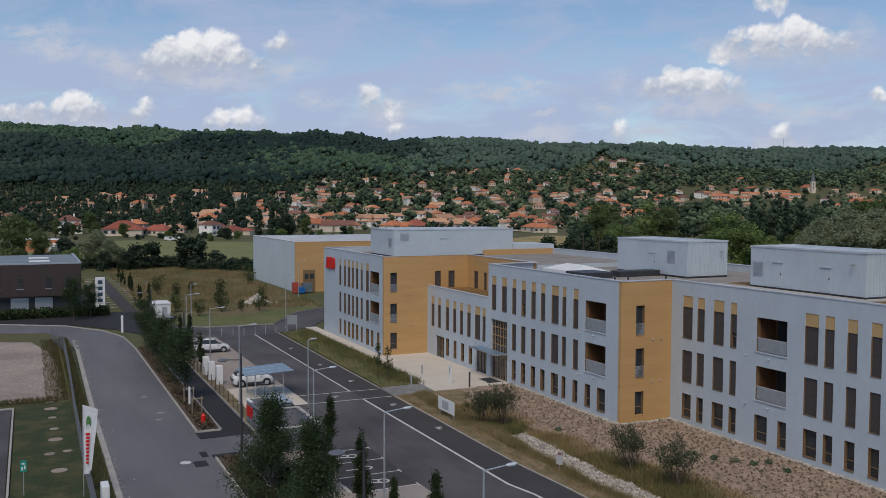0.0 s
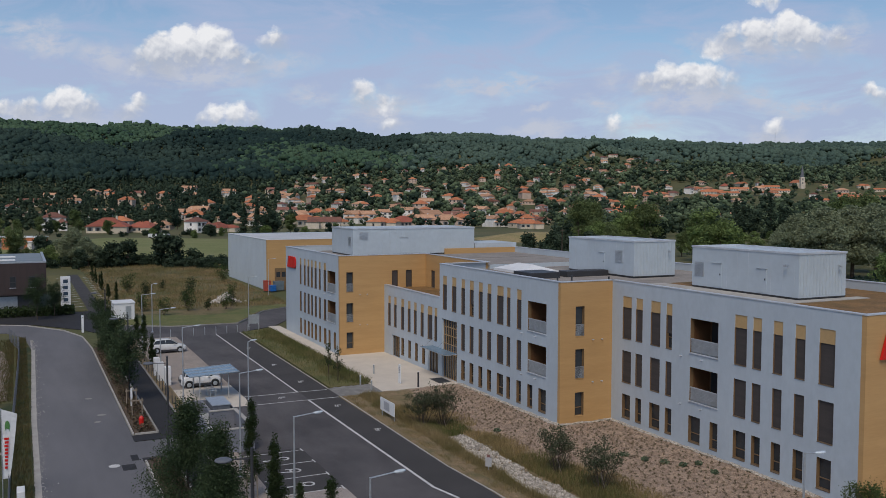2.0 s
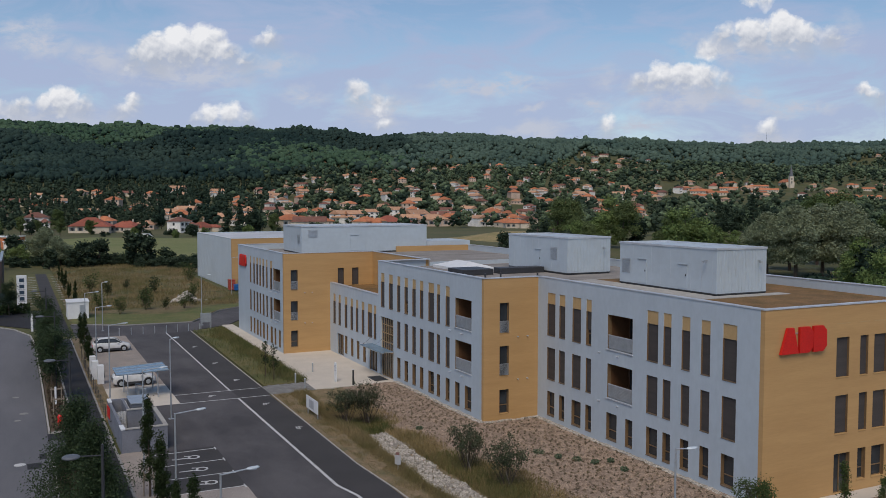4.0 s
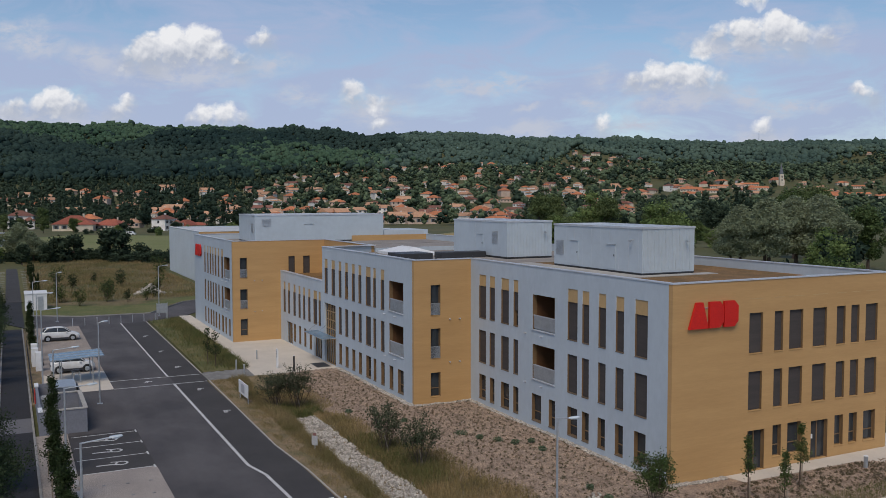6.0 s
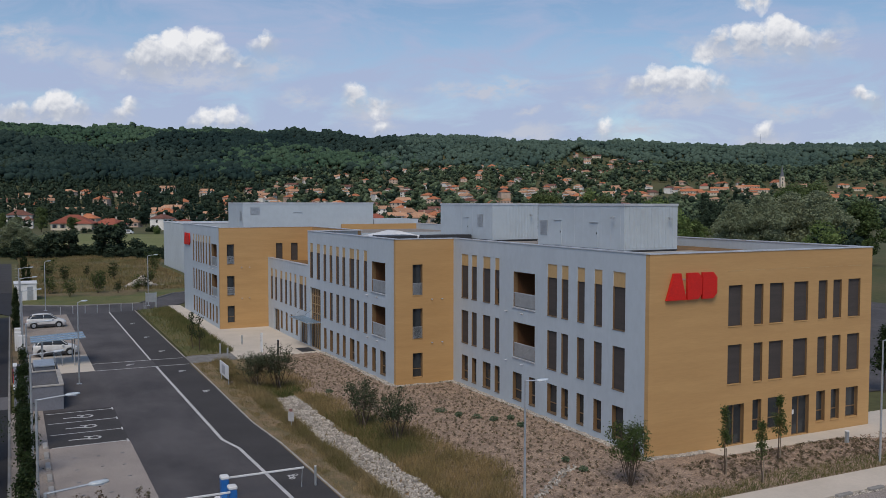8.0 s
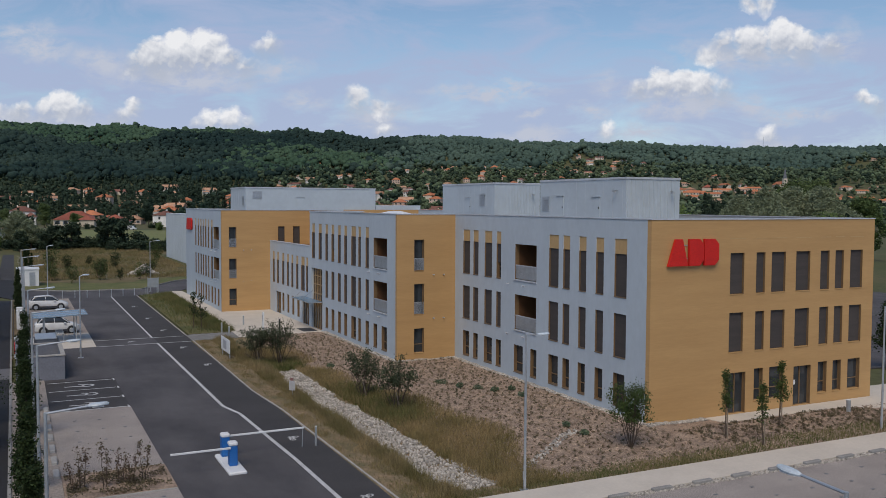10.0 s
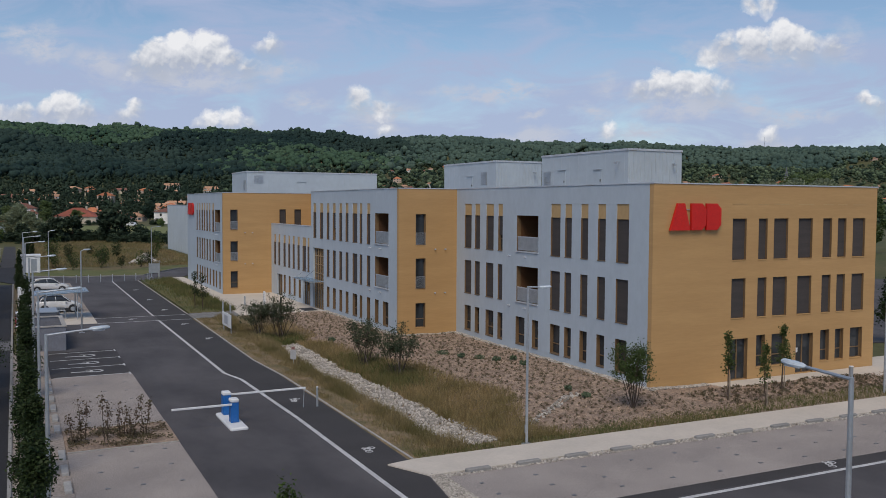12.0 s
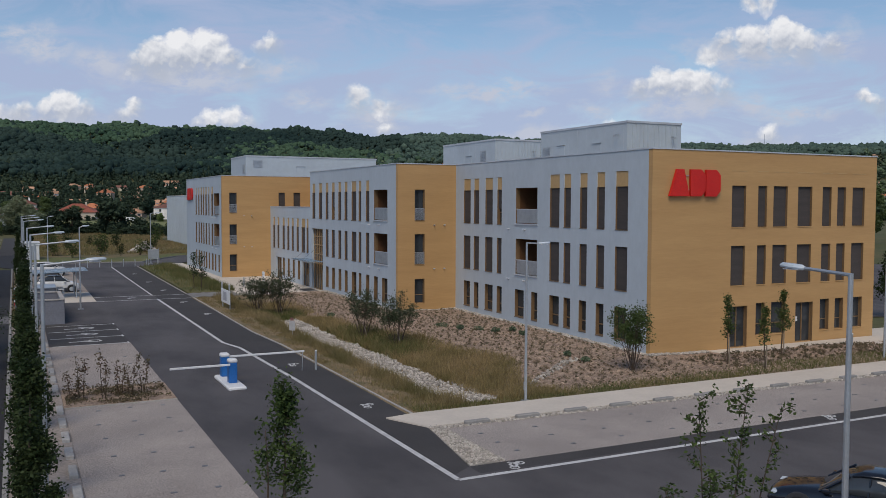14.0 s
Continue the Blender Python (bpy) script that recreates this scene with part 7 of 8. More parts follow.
def hydrant():
    t = thing("fire_hydrant", "red fire hydrant on a concrete foot", "hydrant", (12.95, 70.2, 0.05))
    part("foot", boxes((-0.35, 0.35, -0.35, 0.35, 0, 0.06), bev=0.02), WHITE, t)
    bm = bmesh.new()
    tube(bm, (0, 0, 0.06), (0, 0, 0.75), 0.2, 0.2, 12); tube(bm, (0, 0, 0.75), (0, 0, 0.92), 0.2, 0.08, 12)
    part("body", bm, RED, t)
    for k, y in enumerate((73.4, 77.6)):
        t = thing("stake_frame", "wooden tree stakes joined by a rail", "stakes", (13.0, y, 0.04), "tree stakes")
        for dx in (-0.4, 0.4):
            bm = bmesh.new()
            tube(bm, (dx, 0, 0), (dx, 0, 1.7), 0.045, n=6)
            part("stake", bm, STAKE, t)
        part("rail", boxes((-0.5, 0.5, -0.03, 0.03, 1.45, 1.55)), STAKE, t)
    t = thing("marker_post", "white roadside marker post", "post", (12.9, 76.6, 0.04))
    part("shaft", boxes((-0.08, 0.08, -0.08, 0.08, 0, 1.9), bev=0.02), WHITE, t)
    t = thing("marker_post", "white roadside marker post", "post", (11.9, 126.2, 0))
    part("shaft", boxes((-0.15, 0.15, -0.15, 0.15, 0, 2.4), bev=0.02), WHITE, t)
    for x, y, r in ((10.0, 60.3, 0.38), (10.4, 76.0, 0.35), (9.9, 73.6, 0.25), (9.8, 83, 0.3)):
        bm = bmesh.new()
        tube(bm, (x, y, -0.05), (x, y, 0.012), r, n=20)
        solid("manhole_cover", bm, PAINT if r > 0.36 else KERB, "round manhole cover in the street", "manhole", "structure")
    for x, y, w, d in ((10.9, 59.6, 0.9, 1.4), (11.5, 61.8, 0.5, 1.5)):
        patch("asphalt_patch", [(x - w / 2, y - d / 2), (x + w / 2, y - d / 2), (x + w / 2, y + d / 2), (x - w / 2, y + d / 2)], 0.006, ASPHD, "dark repair patch in the street", "road", 0.03)


hydrant()


def street_grit():
    n = 5200
    y = rng.uniform(42, 122, n)
    x = 4.98 + 0.35 * step01(77, 114, y) + rng.exponential(0.22, n) * (0.6 + 0.5 * np.sin(y * 0.9) ** 2)
    v, f = blobs(np.stack((x, y, np.full(n, 0.004)), 1), rng.uniform(0.02, 0.055, n)[:, None] * np.array((1, 1.8, 0.12)), 0.2)
    stuff("street_grit", v, f, KERBP, "pale grit washed along the street's edge", "grit")


street_grit()


# ---- west side: fence, flag, signs ----
def west():
    f = thing("mesh_fence", "grey-blue welded mesh fence with posts", "fence")
    ys = np.arange(40, 124, 2.5)
    def fx(y):
        return 3.55 + 0.5 * step01(60, 112, y) - 1.2 * step01(112, 124, y)
    for y in ys:
        bm = bmesh.new()
        tube(bm, (fx(y), y, 0), (fx(y), y, 1.75), 0.035, n=6)
        part("post", bm, ANTHR, f)
    bm = bmesh.new()
    for a, b in zip(ys[:-1], ys[1:]):
        for z in np.arange(0.1, 1.75, 0.2):
            tube(bm, (fx(a), a, z), (fx(b), b, z), 0.012, n=4)
        for k in range(10):
            y = a + (b - a) * k / 10
            tube(bm, (fx(y), y, 0.05), (fx(y), y, 1.72), 0.007, n=3)
    ob = part("mesh", bm, ANTHR, f)
    tagged(ob, kind="stuff")
    t = thing("banner_flag", "tall white advertising flag with red bars", "flag", (3.2, 55.6, 0))
    bm = bmesh.new()
    tube(bm, (0, 0, 0), (0, 0, 5.75), 0.035, 0.02, 8)
    part("pole", bm, GALV, t)
    bm = bmesh.new()
    n = 14
    rows = []
    for k in range(n + 1):
        z, w = 1.4 + 4.3 * k / n, 0.36 + 0.5 * (k / n) ** 0.8
        rows.append([bm.verts.new((0.03 + w * u, 0.05 * math.sin(k * 0.9 + u * 3), z - 0.36 * u * k / n)) for u in (0, 0.33, 0.66, 1)])
    for k in range(n):
        for i in range(3):
            bm.faces.new((rows[k][i], rows[k][i + 1], rows[k + 1][i + 1], rows[k + 1][i]))
    ex = bmesh.ops.extrude_face_region(bm, geom=list(bm.faces))
    for g in ex["geom"]:
        if isinstance(g, bmesh.types.BMVert):
            g.co.y += 0.012
    fl = part("cloth", bm, WHITE, t, "white flag cloth")
    bm = bmesh.new()
    for k in range(9):
        quadbox(bm, 0.15 + 0.02 * (k % 2), 0.30 + 0.012 * k, -0.085, -0.075, 2.05 + k * 0.22, 2.19 + k * 0.22)
    part("lettering", bm, RED, fl)
    bm = bmesh.new()
    prism_pts = [(0.20, 4.35), (0.27, 4.55), (0.41, 4.45), (0.44, 4.3), (0.47, 4.75), (0.42, 4.93), (0.33, 5.0), (0.24, 4.93), (0.20, 4.75)]
    prism(bm, prism_pts, -0.087, -0.077)
    part("emblem", bm, mat("green_print", (0.10, 0.26, 0.08), rough=0.6, bump=0), fl)
    t = thing("green_sign", "small green and white sign on a post", "sign", (-0.12, 57.4, 0))
    bm = bmesh.new()
    tube(bm, (0, 0, 0), (0, 0, 2.2), 0.03, n=6)
    part("post", bm, GALV, t)
    part("plate", boxes((-0.18, 0.18, -0.05, -0.03, 1.5, 2.2)), mat("sign_green", (0.01, 0.28, 0.20), rough=0.5, bump=0), t)
    bm = boxes((-0.09, 0.08, -0.06, -0.05, 1.95, 2.05), (-0.12, -0.02, -0.06, -0.05, 1.6, 1.8), (0.03, 0.12, -0.06, -0.05, 1.66, 1.88))
    part("symbol_bars", bm, WHITE, t)
    t = thing("meter_cabinet", "white service cabinet at the fence", "cabinet", (4.2, 52.5, 0))
    part("body", boxes((-0.22, 0.22, -0.6, 0.6, 0, 1.6), bev=0.03), WHITE, t)
    for k, (x, y) in enumerate(((1.6, 93), (1.7, 90), (1.8, 87), (1.85, 84.5), (1.9, 81.5), (1.95, 78), (2.0, 74), (2.0, 70.5), (1.5, 66.5), (2.7, 66.8), (2.0, 62))):
        bm = bmesh.new()
        tube(bm, (x, y, -0.05), (x, y, 0.022), 0.42 + 0.12 * math.sin(k * 2), n=12)
        solid("bare_patch", bm, SAND, "bare sandy patch in the lawn", "bare soil", "structure")
    # brown building at the bend
    b = thing("brown_building", "low building with dark brown cladding", "building", (0, 0, 0))
    part("wall", boxes((-60, 8.1, 152.5, 180, 2.9, 8.0)), BROWN, b, "dark brown sheet cladding")
    part("ground_floor", boxes((-60, 7.0, 153.6, 179, -0.2, 2.9)), DARK, b)
    for x in (-23, -15.5, -8, -1.0, 2.5):
        part("shutter", boxes((x - 1.3, x + 1.3, 153.5, 153.6, 0, 2.6)), GALV, b, "pale grey panel door")
    for x in (-24, -18.5, -12, -5.6, -4.2, -0.9, 3.2, 6.0):
        w = part("window", boxes((x - 0.45, x + 0.45, 152.44, 152.5, 4.1, 5.9)), DARK, b)
        part("pane", boxes((x - 0.38, x + 0.38, 152.42, 152.44, 4.2, 4.9), (x - 0.38, x + 0.38, 152.42, 152.44, 5.0, 5.8)), GLASS, w)
        part("sill", boxes((x - 0.5, x + 0.5, 152.35, 152.5, 4.02, 4.1)), COPING, w)
    part("roof", boxes((-59.6, 7.7, 152.9, 179.6, 8.0, 8.02)), mat("roof_membrane", (0.20, 0.24, 0.27), (0.17, 0.21, 0.24), rough=0.7, scale=0.2, bump=0), b)
    for d in ((-60, 8.15, 152.45, 152.85, 8.0, 8.25), (7.75, 8.15, 152.85, 180, 8.0, 8.25)):
        part("coping", boxes(d), GALV, b)
    for k in range(6):
        x = -22 + (k % 3) * 12
        y = 158 + 9 * (k // 3)
        part("skylight", boxes((x - 1.6, x + 1.6, y - 0.7, y + 0.7, 8.02, 8.3), bev=0.08), WHITE, b)
    t = thing("totem_sign", "tall white sign pillar with dark bars", "sign", (10.9, 152.0, 0))
    part("pillar", boxes((-0.75, 0.75, -0.2, 0.2, 0, 5.7), bev=0.04), WHITE, t)
    bm = bmesh.new()
    for k in range(4):
        quadbox(bm, -0.36, 0.36, -0.22, -0.205, 4.6 - k * 1.0, 5.2 - k * 1.0)
        quadbox(bm, -0.5, 0.5, -0.215, -0.205, 4.42 - k * 1.0, 4.47 - k * 1.0)
    part("lettering_bars", bm, mat("bar_blue", (0.03, 0.06, 0.10), rough=0.6, bump=0), t)
    t = thing("site_cabin", "white site cabin with a flat roof", "cabin", (18.4, 139.2, 0))
    part("body", boxes((-1.5, 1.5, -2.2, 2.2, 0, 2.5), bev=0.04), WHITE, t)
    part("roof", boxes((-1.6, 1.6, -2.3, 2.3, 2.5, 2.62)), WHITE, t)
    part("door", boxes((0.2, 1.0, -2.24, -2.2, 0.1, 2.1)), GALV, t)
    # hall behind the offices
    h = thing("hall", "large hall with grey and ochre metal walls", "hall")
    part("wall", boxes((48.9, 49.3, 171.05, 207, -0.2, 10.1)), GREY, h, "pale grey sheet wall")
    bm = bmesh.new()
    for k in range(70):
        quadbox(bm, 48.86, 48.9, 171.2 + k * 0.5, 171.42 + k * 0.5, 0, 9.9)
    part("ribs", bm, GREY, h)
    part("wall", boxes((48.9, 90, 170.6, 171.04, -0.2, 10.1)), OCHRE, h, "ochre sheet wall")
    part("wall", boxes((49.3, 90, 206.6, 207, -0.2, 10.1)), GREY, h)
    part("wall", boxes((89.6, 90, 171.05, 206.6, -0.2, 10.1)), GREY, h)
    part("roof", boxes((49.3, 89.6, 171.05, 206.6, 9.7, 9.9)), mat("hall_roof", (0.55, 0.56, 0.58), rough=0.6, scale=0.1, bump=0), h)
    for d in ((48.85, 90, 170.55, 171.1, 10.1, 10.2), (48.85, 49.4, 171.1, 207, 10.1, 10.2)):
        part("coping", boxes(d), WHITE, h)
    d = part("door", boxes((50.5, 53.0, 170.5, 170.6, 0.0, 4.4)), WOOD, h, "tall brown double door")
    part("pane", boxes((50.8, 51.6, 170.47, 170.5, 2.6, 3.6), (51.9, 52.7, 170.47, 170.5, 2.6, 3.6)), GLASS, d)
    faded = mat("faded_container_red", (0.42, 0.075, 0.045), rough=0.6, bump=0.05, scale=2)
    slate = mat("container_slate", (0.13, 0.17, 0.20), rough=0.6, bump=0.05, scale=2)
    for x, y, w, hh, m, nm in ((48.4, 168.6, 1.25, 2.15, faded, "faded red"), (49.2, 167.4, 1.15, 1.3, BLUE, "blue"), (50.7, 168.6, 1.9, 1.95, slate, "grey-blue")):
        t = thing("skip_container", f"{nm} steel waste container", "container", (x, y, 0), "waste containers")
        part("body", boxes((-w / 2, w / 2, -0.7, 0.7, 0.12, hh - 0.12), bev=0.05), m, t)
        part("lid", boxes((-w / 2 - 0.02, w / 2 + 0.02, -0.72, 0.72, hh - 0.12, hh), bev=0.03), m, t)
        part("rail", boxes((-w / 2 - 0.03, w / 2 + 0.03, -0.75, -0.7, hh * 0.55, hh * 0.55 + 0.1)), m, t)
    t = thing("spoil_heap", "pale heap of rubble in the wild lot", "rubble heap", (36.8, 152.5, 0))
    x, y = rng.standard_normal(220) * 0.95, rng.standard_normal(220) * 0.6
    v, f2 = blobs(np.stack((x, y, np.maximum(0.1, 1.75 - np.hypot(x, y) * 0.75) * rng.uniform(0.5, 1.0, 220)), 1), rng.uniform(0.2, 0.45, 220)[:, None] * np.ones(3))
    ob = new("rubble", np_mesh("rubble", v, f2, STONE))
    ob.parent = t
    tagged(ob, kind="stuff")


west()


# ---- the valley: trees, town, hills ----
def far_tree(name, label, h, w, cards, size, material, lumps=9, trunk=0.3, group="", cone=False):
    """A large tree: trunk, limbs and a crown of leafy clumps with an uneven outline."""
    t = thing(name, label, "tree", (0, 0, 0), group)
    bm = bmesh.new()
    tube(bm, (0, 0, -0.3), (0, 0, h * 0.45), trunk, trunk * 0.6, 7)
    cs, rs = [], []
    for k in range(lumps):
        if cone:
            u = k / lumps
            a = rng.uniform(0, math.tau)
            rr = w * 0.5 * (1 - u) + 0.3
            c = np.array((math.cos(a) * rr * 0.4, math.sin(a) * rr * 0.4, h * (0.12 + 0.85 * u)))
            r = np.array((rr, rr, h / lumps * 1.1))
        else:
            a, u = rng.uniform(0, math.tau), rng.uniform(0, 1)
            rad = w * 0.5 * rng.uniform(0.1, 0.72) * math.sin(math.pi * (0.2 + 0.7 * u))
            c = np.array((math.cos(a) * rad, math.sin(a) * rad, h * ((0.24 if h > 10 else 0.10) + (0.62 if h > 10 else 0.72) * u)))
            r = np.array((w * 0.27, w * 0.27, h * 0.17)) * rng.uniform(0.7, 1.2) * min(1.0, (11 / lumps) ** 0.4)
        cs.append(c); rs.append(r)
        tube(bm, (0, 0, h * 0.2 + 0.25 * h * k / lumps), tuple(c), trunk * 0.3, trunk * 0.1, 5)
    part("trunk", bm, BARK, t)
    pts = []
    for c, r in zip(cs, rs):
        n = cards // lumps
        p = rng.standard_normal((n, 3))
        p /= np.linalg.norm(p, axis=1)[:, None]
        p *= rng.uniform(0.55, 1.08, n)[:, None]
        pts.append(c + p * r)
    v, f = leaves(np.concatenate(pts), size, 0.1)
    vb, fb = blobs(np.array(cs), np.array(rs) * 0.5, 0.2)
    ob = new("crown", np_mesh("crown", np.concatenate((v, vb)), np.concatenate((f, fb + len(v))), material, True))
    ob.parent = t
    return t


MEAD = [far_tree("tree", "broad dark green tree at the meadow's edge", 9, 8, 1100, 0.85, CANOPY2, group="meadow trees"),
        far_tree("tree", "rounded green tree at the meadow's edge", 8, 9, 5000, 0.38, CANOPY4, 18, group="meadow trees"),
        far_tree("tree", "tall leafy tree at the meadow's edge", 12, 8, 6000, 0.40, CANOPY4, 22, group="meadow trees"),
        far_tree("tree", "dark slender conifer among the trees", 13, 5, 1000, 0.6, CANOPY2, 12, group="conifers", cone=True),
        far_tree("tree", "spreading grey-green willow behind the offices", 15, 14, 15000, 0.40, CANOPY3, 36, 0.4, group="willows"),
        far_tree("tree", "bushy dark tree in a hedge", 5, 6, 900, 0.6, CANOPY2, 13, 0.2, group="hedge trees"),
        far_tree("tree", "large mid-green tree with a billowing crown", 14, 11, 8000, 0.42, CANOPY6, 26, 0.35, group="meadow trees"),
        far_tree("tree", "dark spreading cedar among the houses", 15, 11, 2200, 0.7, CANOPY2, 13, 0.35, group="cedars")]
for i, o in enumerate(MEAD):
    o.matrix_basis = pose(*at_valley(2300 + 30 * i, 100), 0)   # first of each kind stands beyond the crest
    o.location.z = float(height(*[np.float64(c) for c in at_valley(2300 + 30 * i, 100)])) - 0.3


def plant(kind, u, s, scale=1.0, spin=0.0):
    """A tree at u (sideways slope) and s metres down the valley."""
    x, y = at_valley(s, u * s)
    z = float(height(np.float64(x), np.float64(y)))
    if u > 0.1 and s < 450:
        scale *= 1.02 if kind == 4 else 1.13
    copy_thing(MEAD[kind], pose(x, y, z - (0.5 if kind == 5 else 0.1), 0, 0, spin) @ Matrix.Scale(scale, 4))


prng = random.Random(5)
# hedge and trees this side of the meadow, to the west
for k in range(64):
    plant(5, -0.53 + 0.325 * (k + prng.uniform(-0.3, 0.3)) / 64, prng.uniform(228, 244), prng.uniform(0.55, 0.85), prng.uniform(0, 360))
for u, s, k, sc in ((-0.487, 212, 6, 1.13), (-0.455, 222, 6, 0.8), (-0.395, 240, 4, 0.76), (-0.375, 236, 4, 0.6), (-0.385, 226, 0, 0.62), (-0.36, 230, 0, 0.6), (-0.33, 236, 0, 0.85), (-0.345, 233, 0, 0.8),
                    (-0.288, 236, 0, 1.05), (-0.275, 238, 0, 0.95), (-0.255, 240, 5, 1.15), (-0.236, 241, 5, 0.7), (-0.42, 236, 1, 0.8), (-0.43, 250, 0, 0.9),
                    (-0.305, 470, 3, 0.9), (-0.192, 430, 3, 1.35), (-0.207, 440, 3, 1.15), (-0.175, 440, 7, 1.0), (-0.155, 452, 6, 0.8), (-0.32, 480, 0, 1.0), (-0.263, 405, 1, 0.55),
                    (-0.36, 460, 1, 0.9), (-0.25, 455, 5, 1.2), (-0.40, 500, 6, 0.9), (-0.345, 520, 7, 0.9), (-0.55, 240, 1, 1.2), (-0.60, 260, 0, 1.3), (-0.285, 520, 7, 0.8), (-0.44, 440, 6, 0.7)):
    plant(k, u, s, sc, 90 * u * s)
for k in range(40):
    plant(prng.choice((0, 5, 1, 5, 6)), prng.uniform(-0.52, -0.10), prng.uniform(415, 450), prng.uniform(0.45, 0.8), prng.uniform(0, 360))
# trees beyond the offices, to the east
for k in range(40):
    plant(prng.choice((0, 1, 5, 6, 7, 1)), prng.uniform(0.155, 0.52), prng.uniform(270, 430), prng.uniform(0.45, 0.8), prng.uniform(0, 360))
for u, s, k, sc in ((0.178, 330, 6, 1.22), (0.190, 336, 6, 1.2), (0.236, 325, 2, 1.52), (0.254, 320, 6, 1.15), (0.222, 318, 1, 1.4), (0.268, 330, 0, 1.1), (0.20, 300, 1, 1.3), (0.335, 250, 2, 1.25), (0.352, 246, 1, 1.55),
                    (0.318, 262, 2, 1.2), (0.312, 290, 6, 0.85), (0.37, 420, 7, 1.1), (0.355, 430, 3, 1.3), (0.395, 410, 3, 1.4), (0.415, 400, 7, 1.1),
                    (0.44, 205, 4, 1.08), (0.475, 200, 4, 1.2), (0.505, 204, 4, 1.22), (0.545, 198, 4, 1.2), (0.462, 222, 4, 1.15), (0.53, 218, 4, 1.25), (0.49, 240, 6, 1.3), (0.425, 215, 4, 0.9), (0.515, 250, 6, 1.35),
                    (0.59, 200, 6, 1.0), (0.16, 300, 0, 0.9), (0.168, 310, 1, 1.0), (0.145, 290, 5, 1.2), (0.57, 150, 2, 0.9), (0.60, 140, 0, 1.1), (0.555, 165, 1, 1.0),
                    (0.545, 120, 0, 0.8), (0.575, 110, 1, 0.9), (0.62, 115, 2, 0.9), (0.64, 95, 1, 0.8)):
    plant(k, u, s, sc, 400 * u)


# hedge and two wooden poles beside the mound
for k in range(18):
    plant(prng.choice((5, 5, 0)), prng.uniform(0.122, 0.20), prng.uniform(262, 286), prng.uniform(0.6, 0.95), prng.uniform(0, 360))
for u in (0.1645, 0.183):
    x, y = at_valley(258, u * 258)
    t = thing("utility_pole", "brown wooden utility pole with a cross arm", "utility pole", (x, y, 0), "utility poles")
    bm = bmesh.new()
    tube(bm, (0, 0, -0.2), (0, 0, 9.6), 0.16, 0.11, 8)
    part("pole", bm, BARK, t)
    part("cross_arm", boxes((-0.8, 0.8, -0.06, 0.06, 9.0, 9.12)), BARK, t)


# ---- houses ----
ROOFS = [mat("orange_tile", (0.50, 0.185, 0.085), (0.38, 0.14, 0.070), rough=0.85, scale=0.4, fine=2.5, grain=0.2, rand=0.22),
         mat("pale_tile", (0.52, 0.30, 0.185), (0.42, 0.235, 0.145), rough=0.85, scale=0.4, fine=2.5, grain=0.2, rand=0.2),
         mat("brown_tile", (0.235, 0.105, 0.075), (0.18, 0.085, 0.065), rough=0.85, scale=0.4, fine=2.5, grain=0.2, rand=0.2),
         mat("red_tile", (0.33, 0.10, 0.062), (0.26, 0.082, 0.055), rough=0.85, scale=0.4, fine=2.5, grain=0.2, rand=0.15)]
WALLS = [mat("cream_render", (0.66, 0.58, 0.47), rough=0.9, scale=0.4, rand=0.12), mat("white_render", (0.80, 0.78, 0.74), rough=0.9, scale=0.4, rand=0.1),
         mat("pink_render", (0.60, 0.46, 0.37), rough=0.9, scale=0.4, rand=0.12)]
SHUT = mat("shutter_grey", (0.20, 0.22, 0.24), rough=0.7, bump=0)


def gable(bm, w, d, eave, ridge, hip, o=0.5):
    q = w / 2 - (d / 2 if hip else 0) + (0 if hip else o)
    c = [bm.verts.new(p) for p in ((-w / 2 - o, -d / 2 - o, eave - 0.15), (w / 2 + o, -d / 2 - o, eave - 0.15), (w / 2 + o, d / 2 + o, eave - 0.15), (-w / 2 - o, d / 2 + o, eave - 0.15))]
    r = [bm.verts.new((-q, 0, ridge)), bm.verts.new((q, 0, ridge))]
    bm.faces.new((c[0], c[1], r[1], r[0])); bm.faces.new((c[2], c[3], r[0], r[1])); bm.faces.new((c[1], c[2], r[1])); bm.faces.new((c[3], c[0], r[0])); bm.faces.new(c[::-1])
    return bm


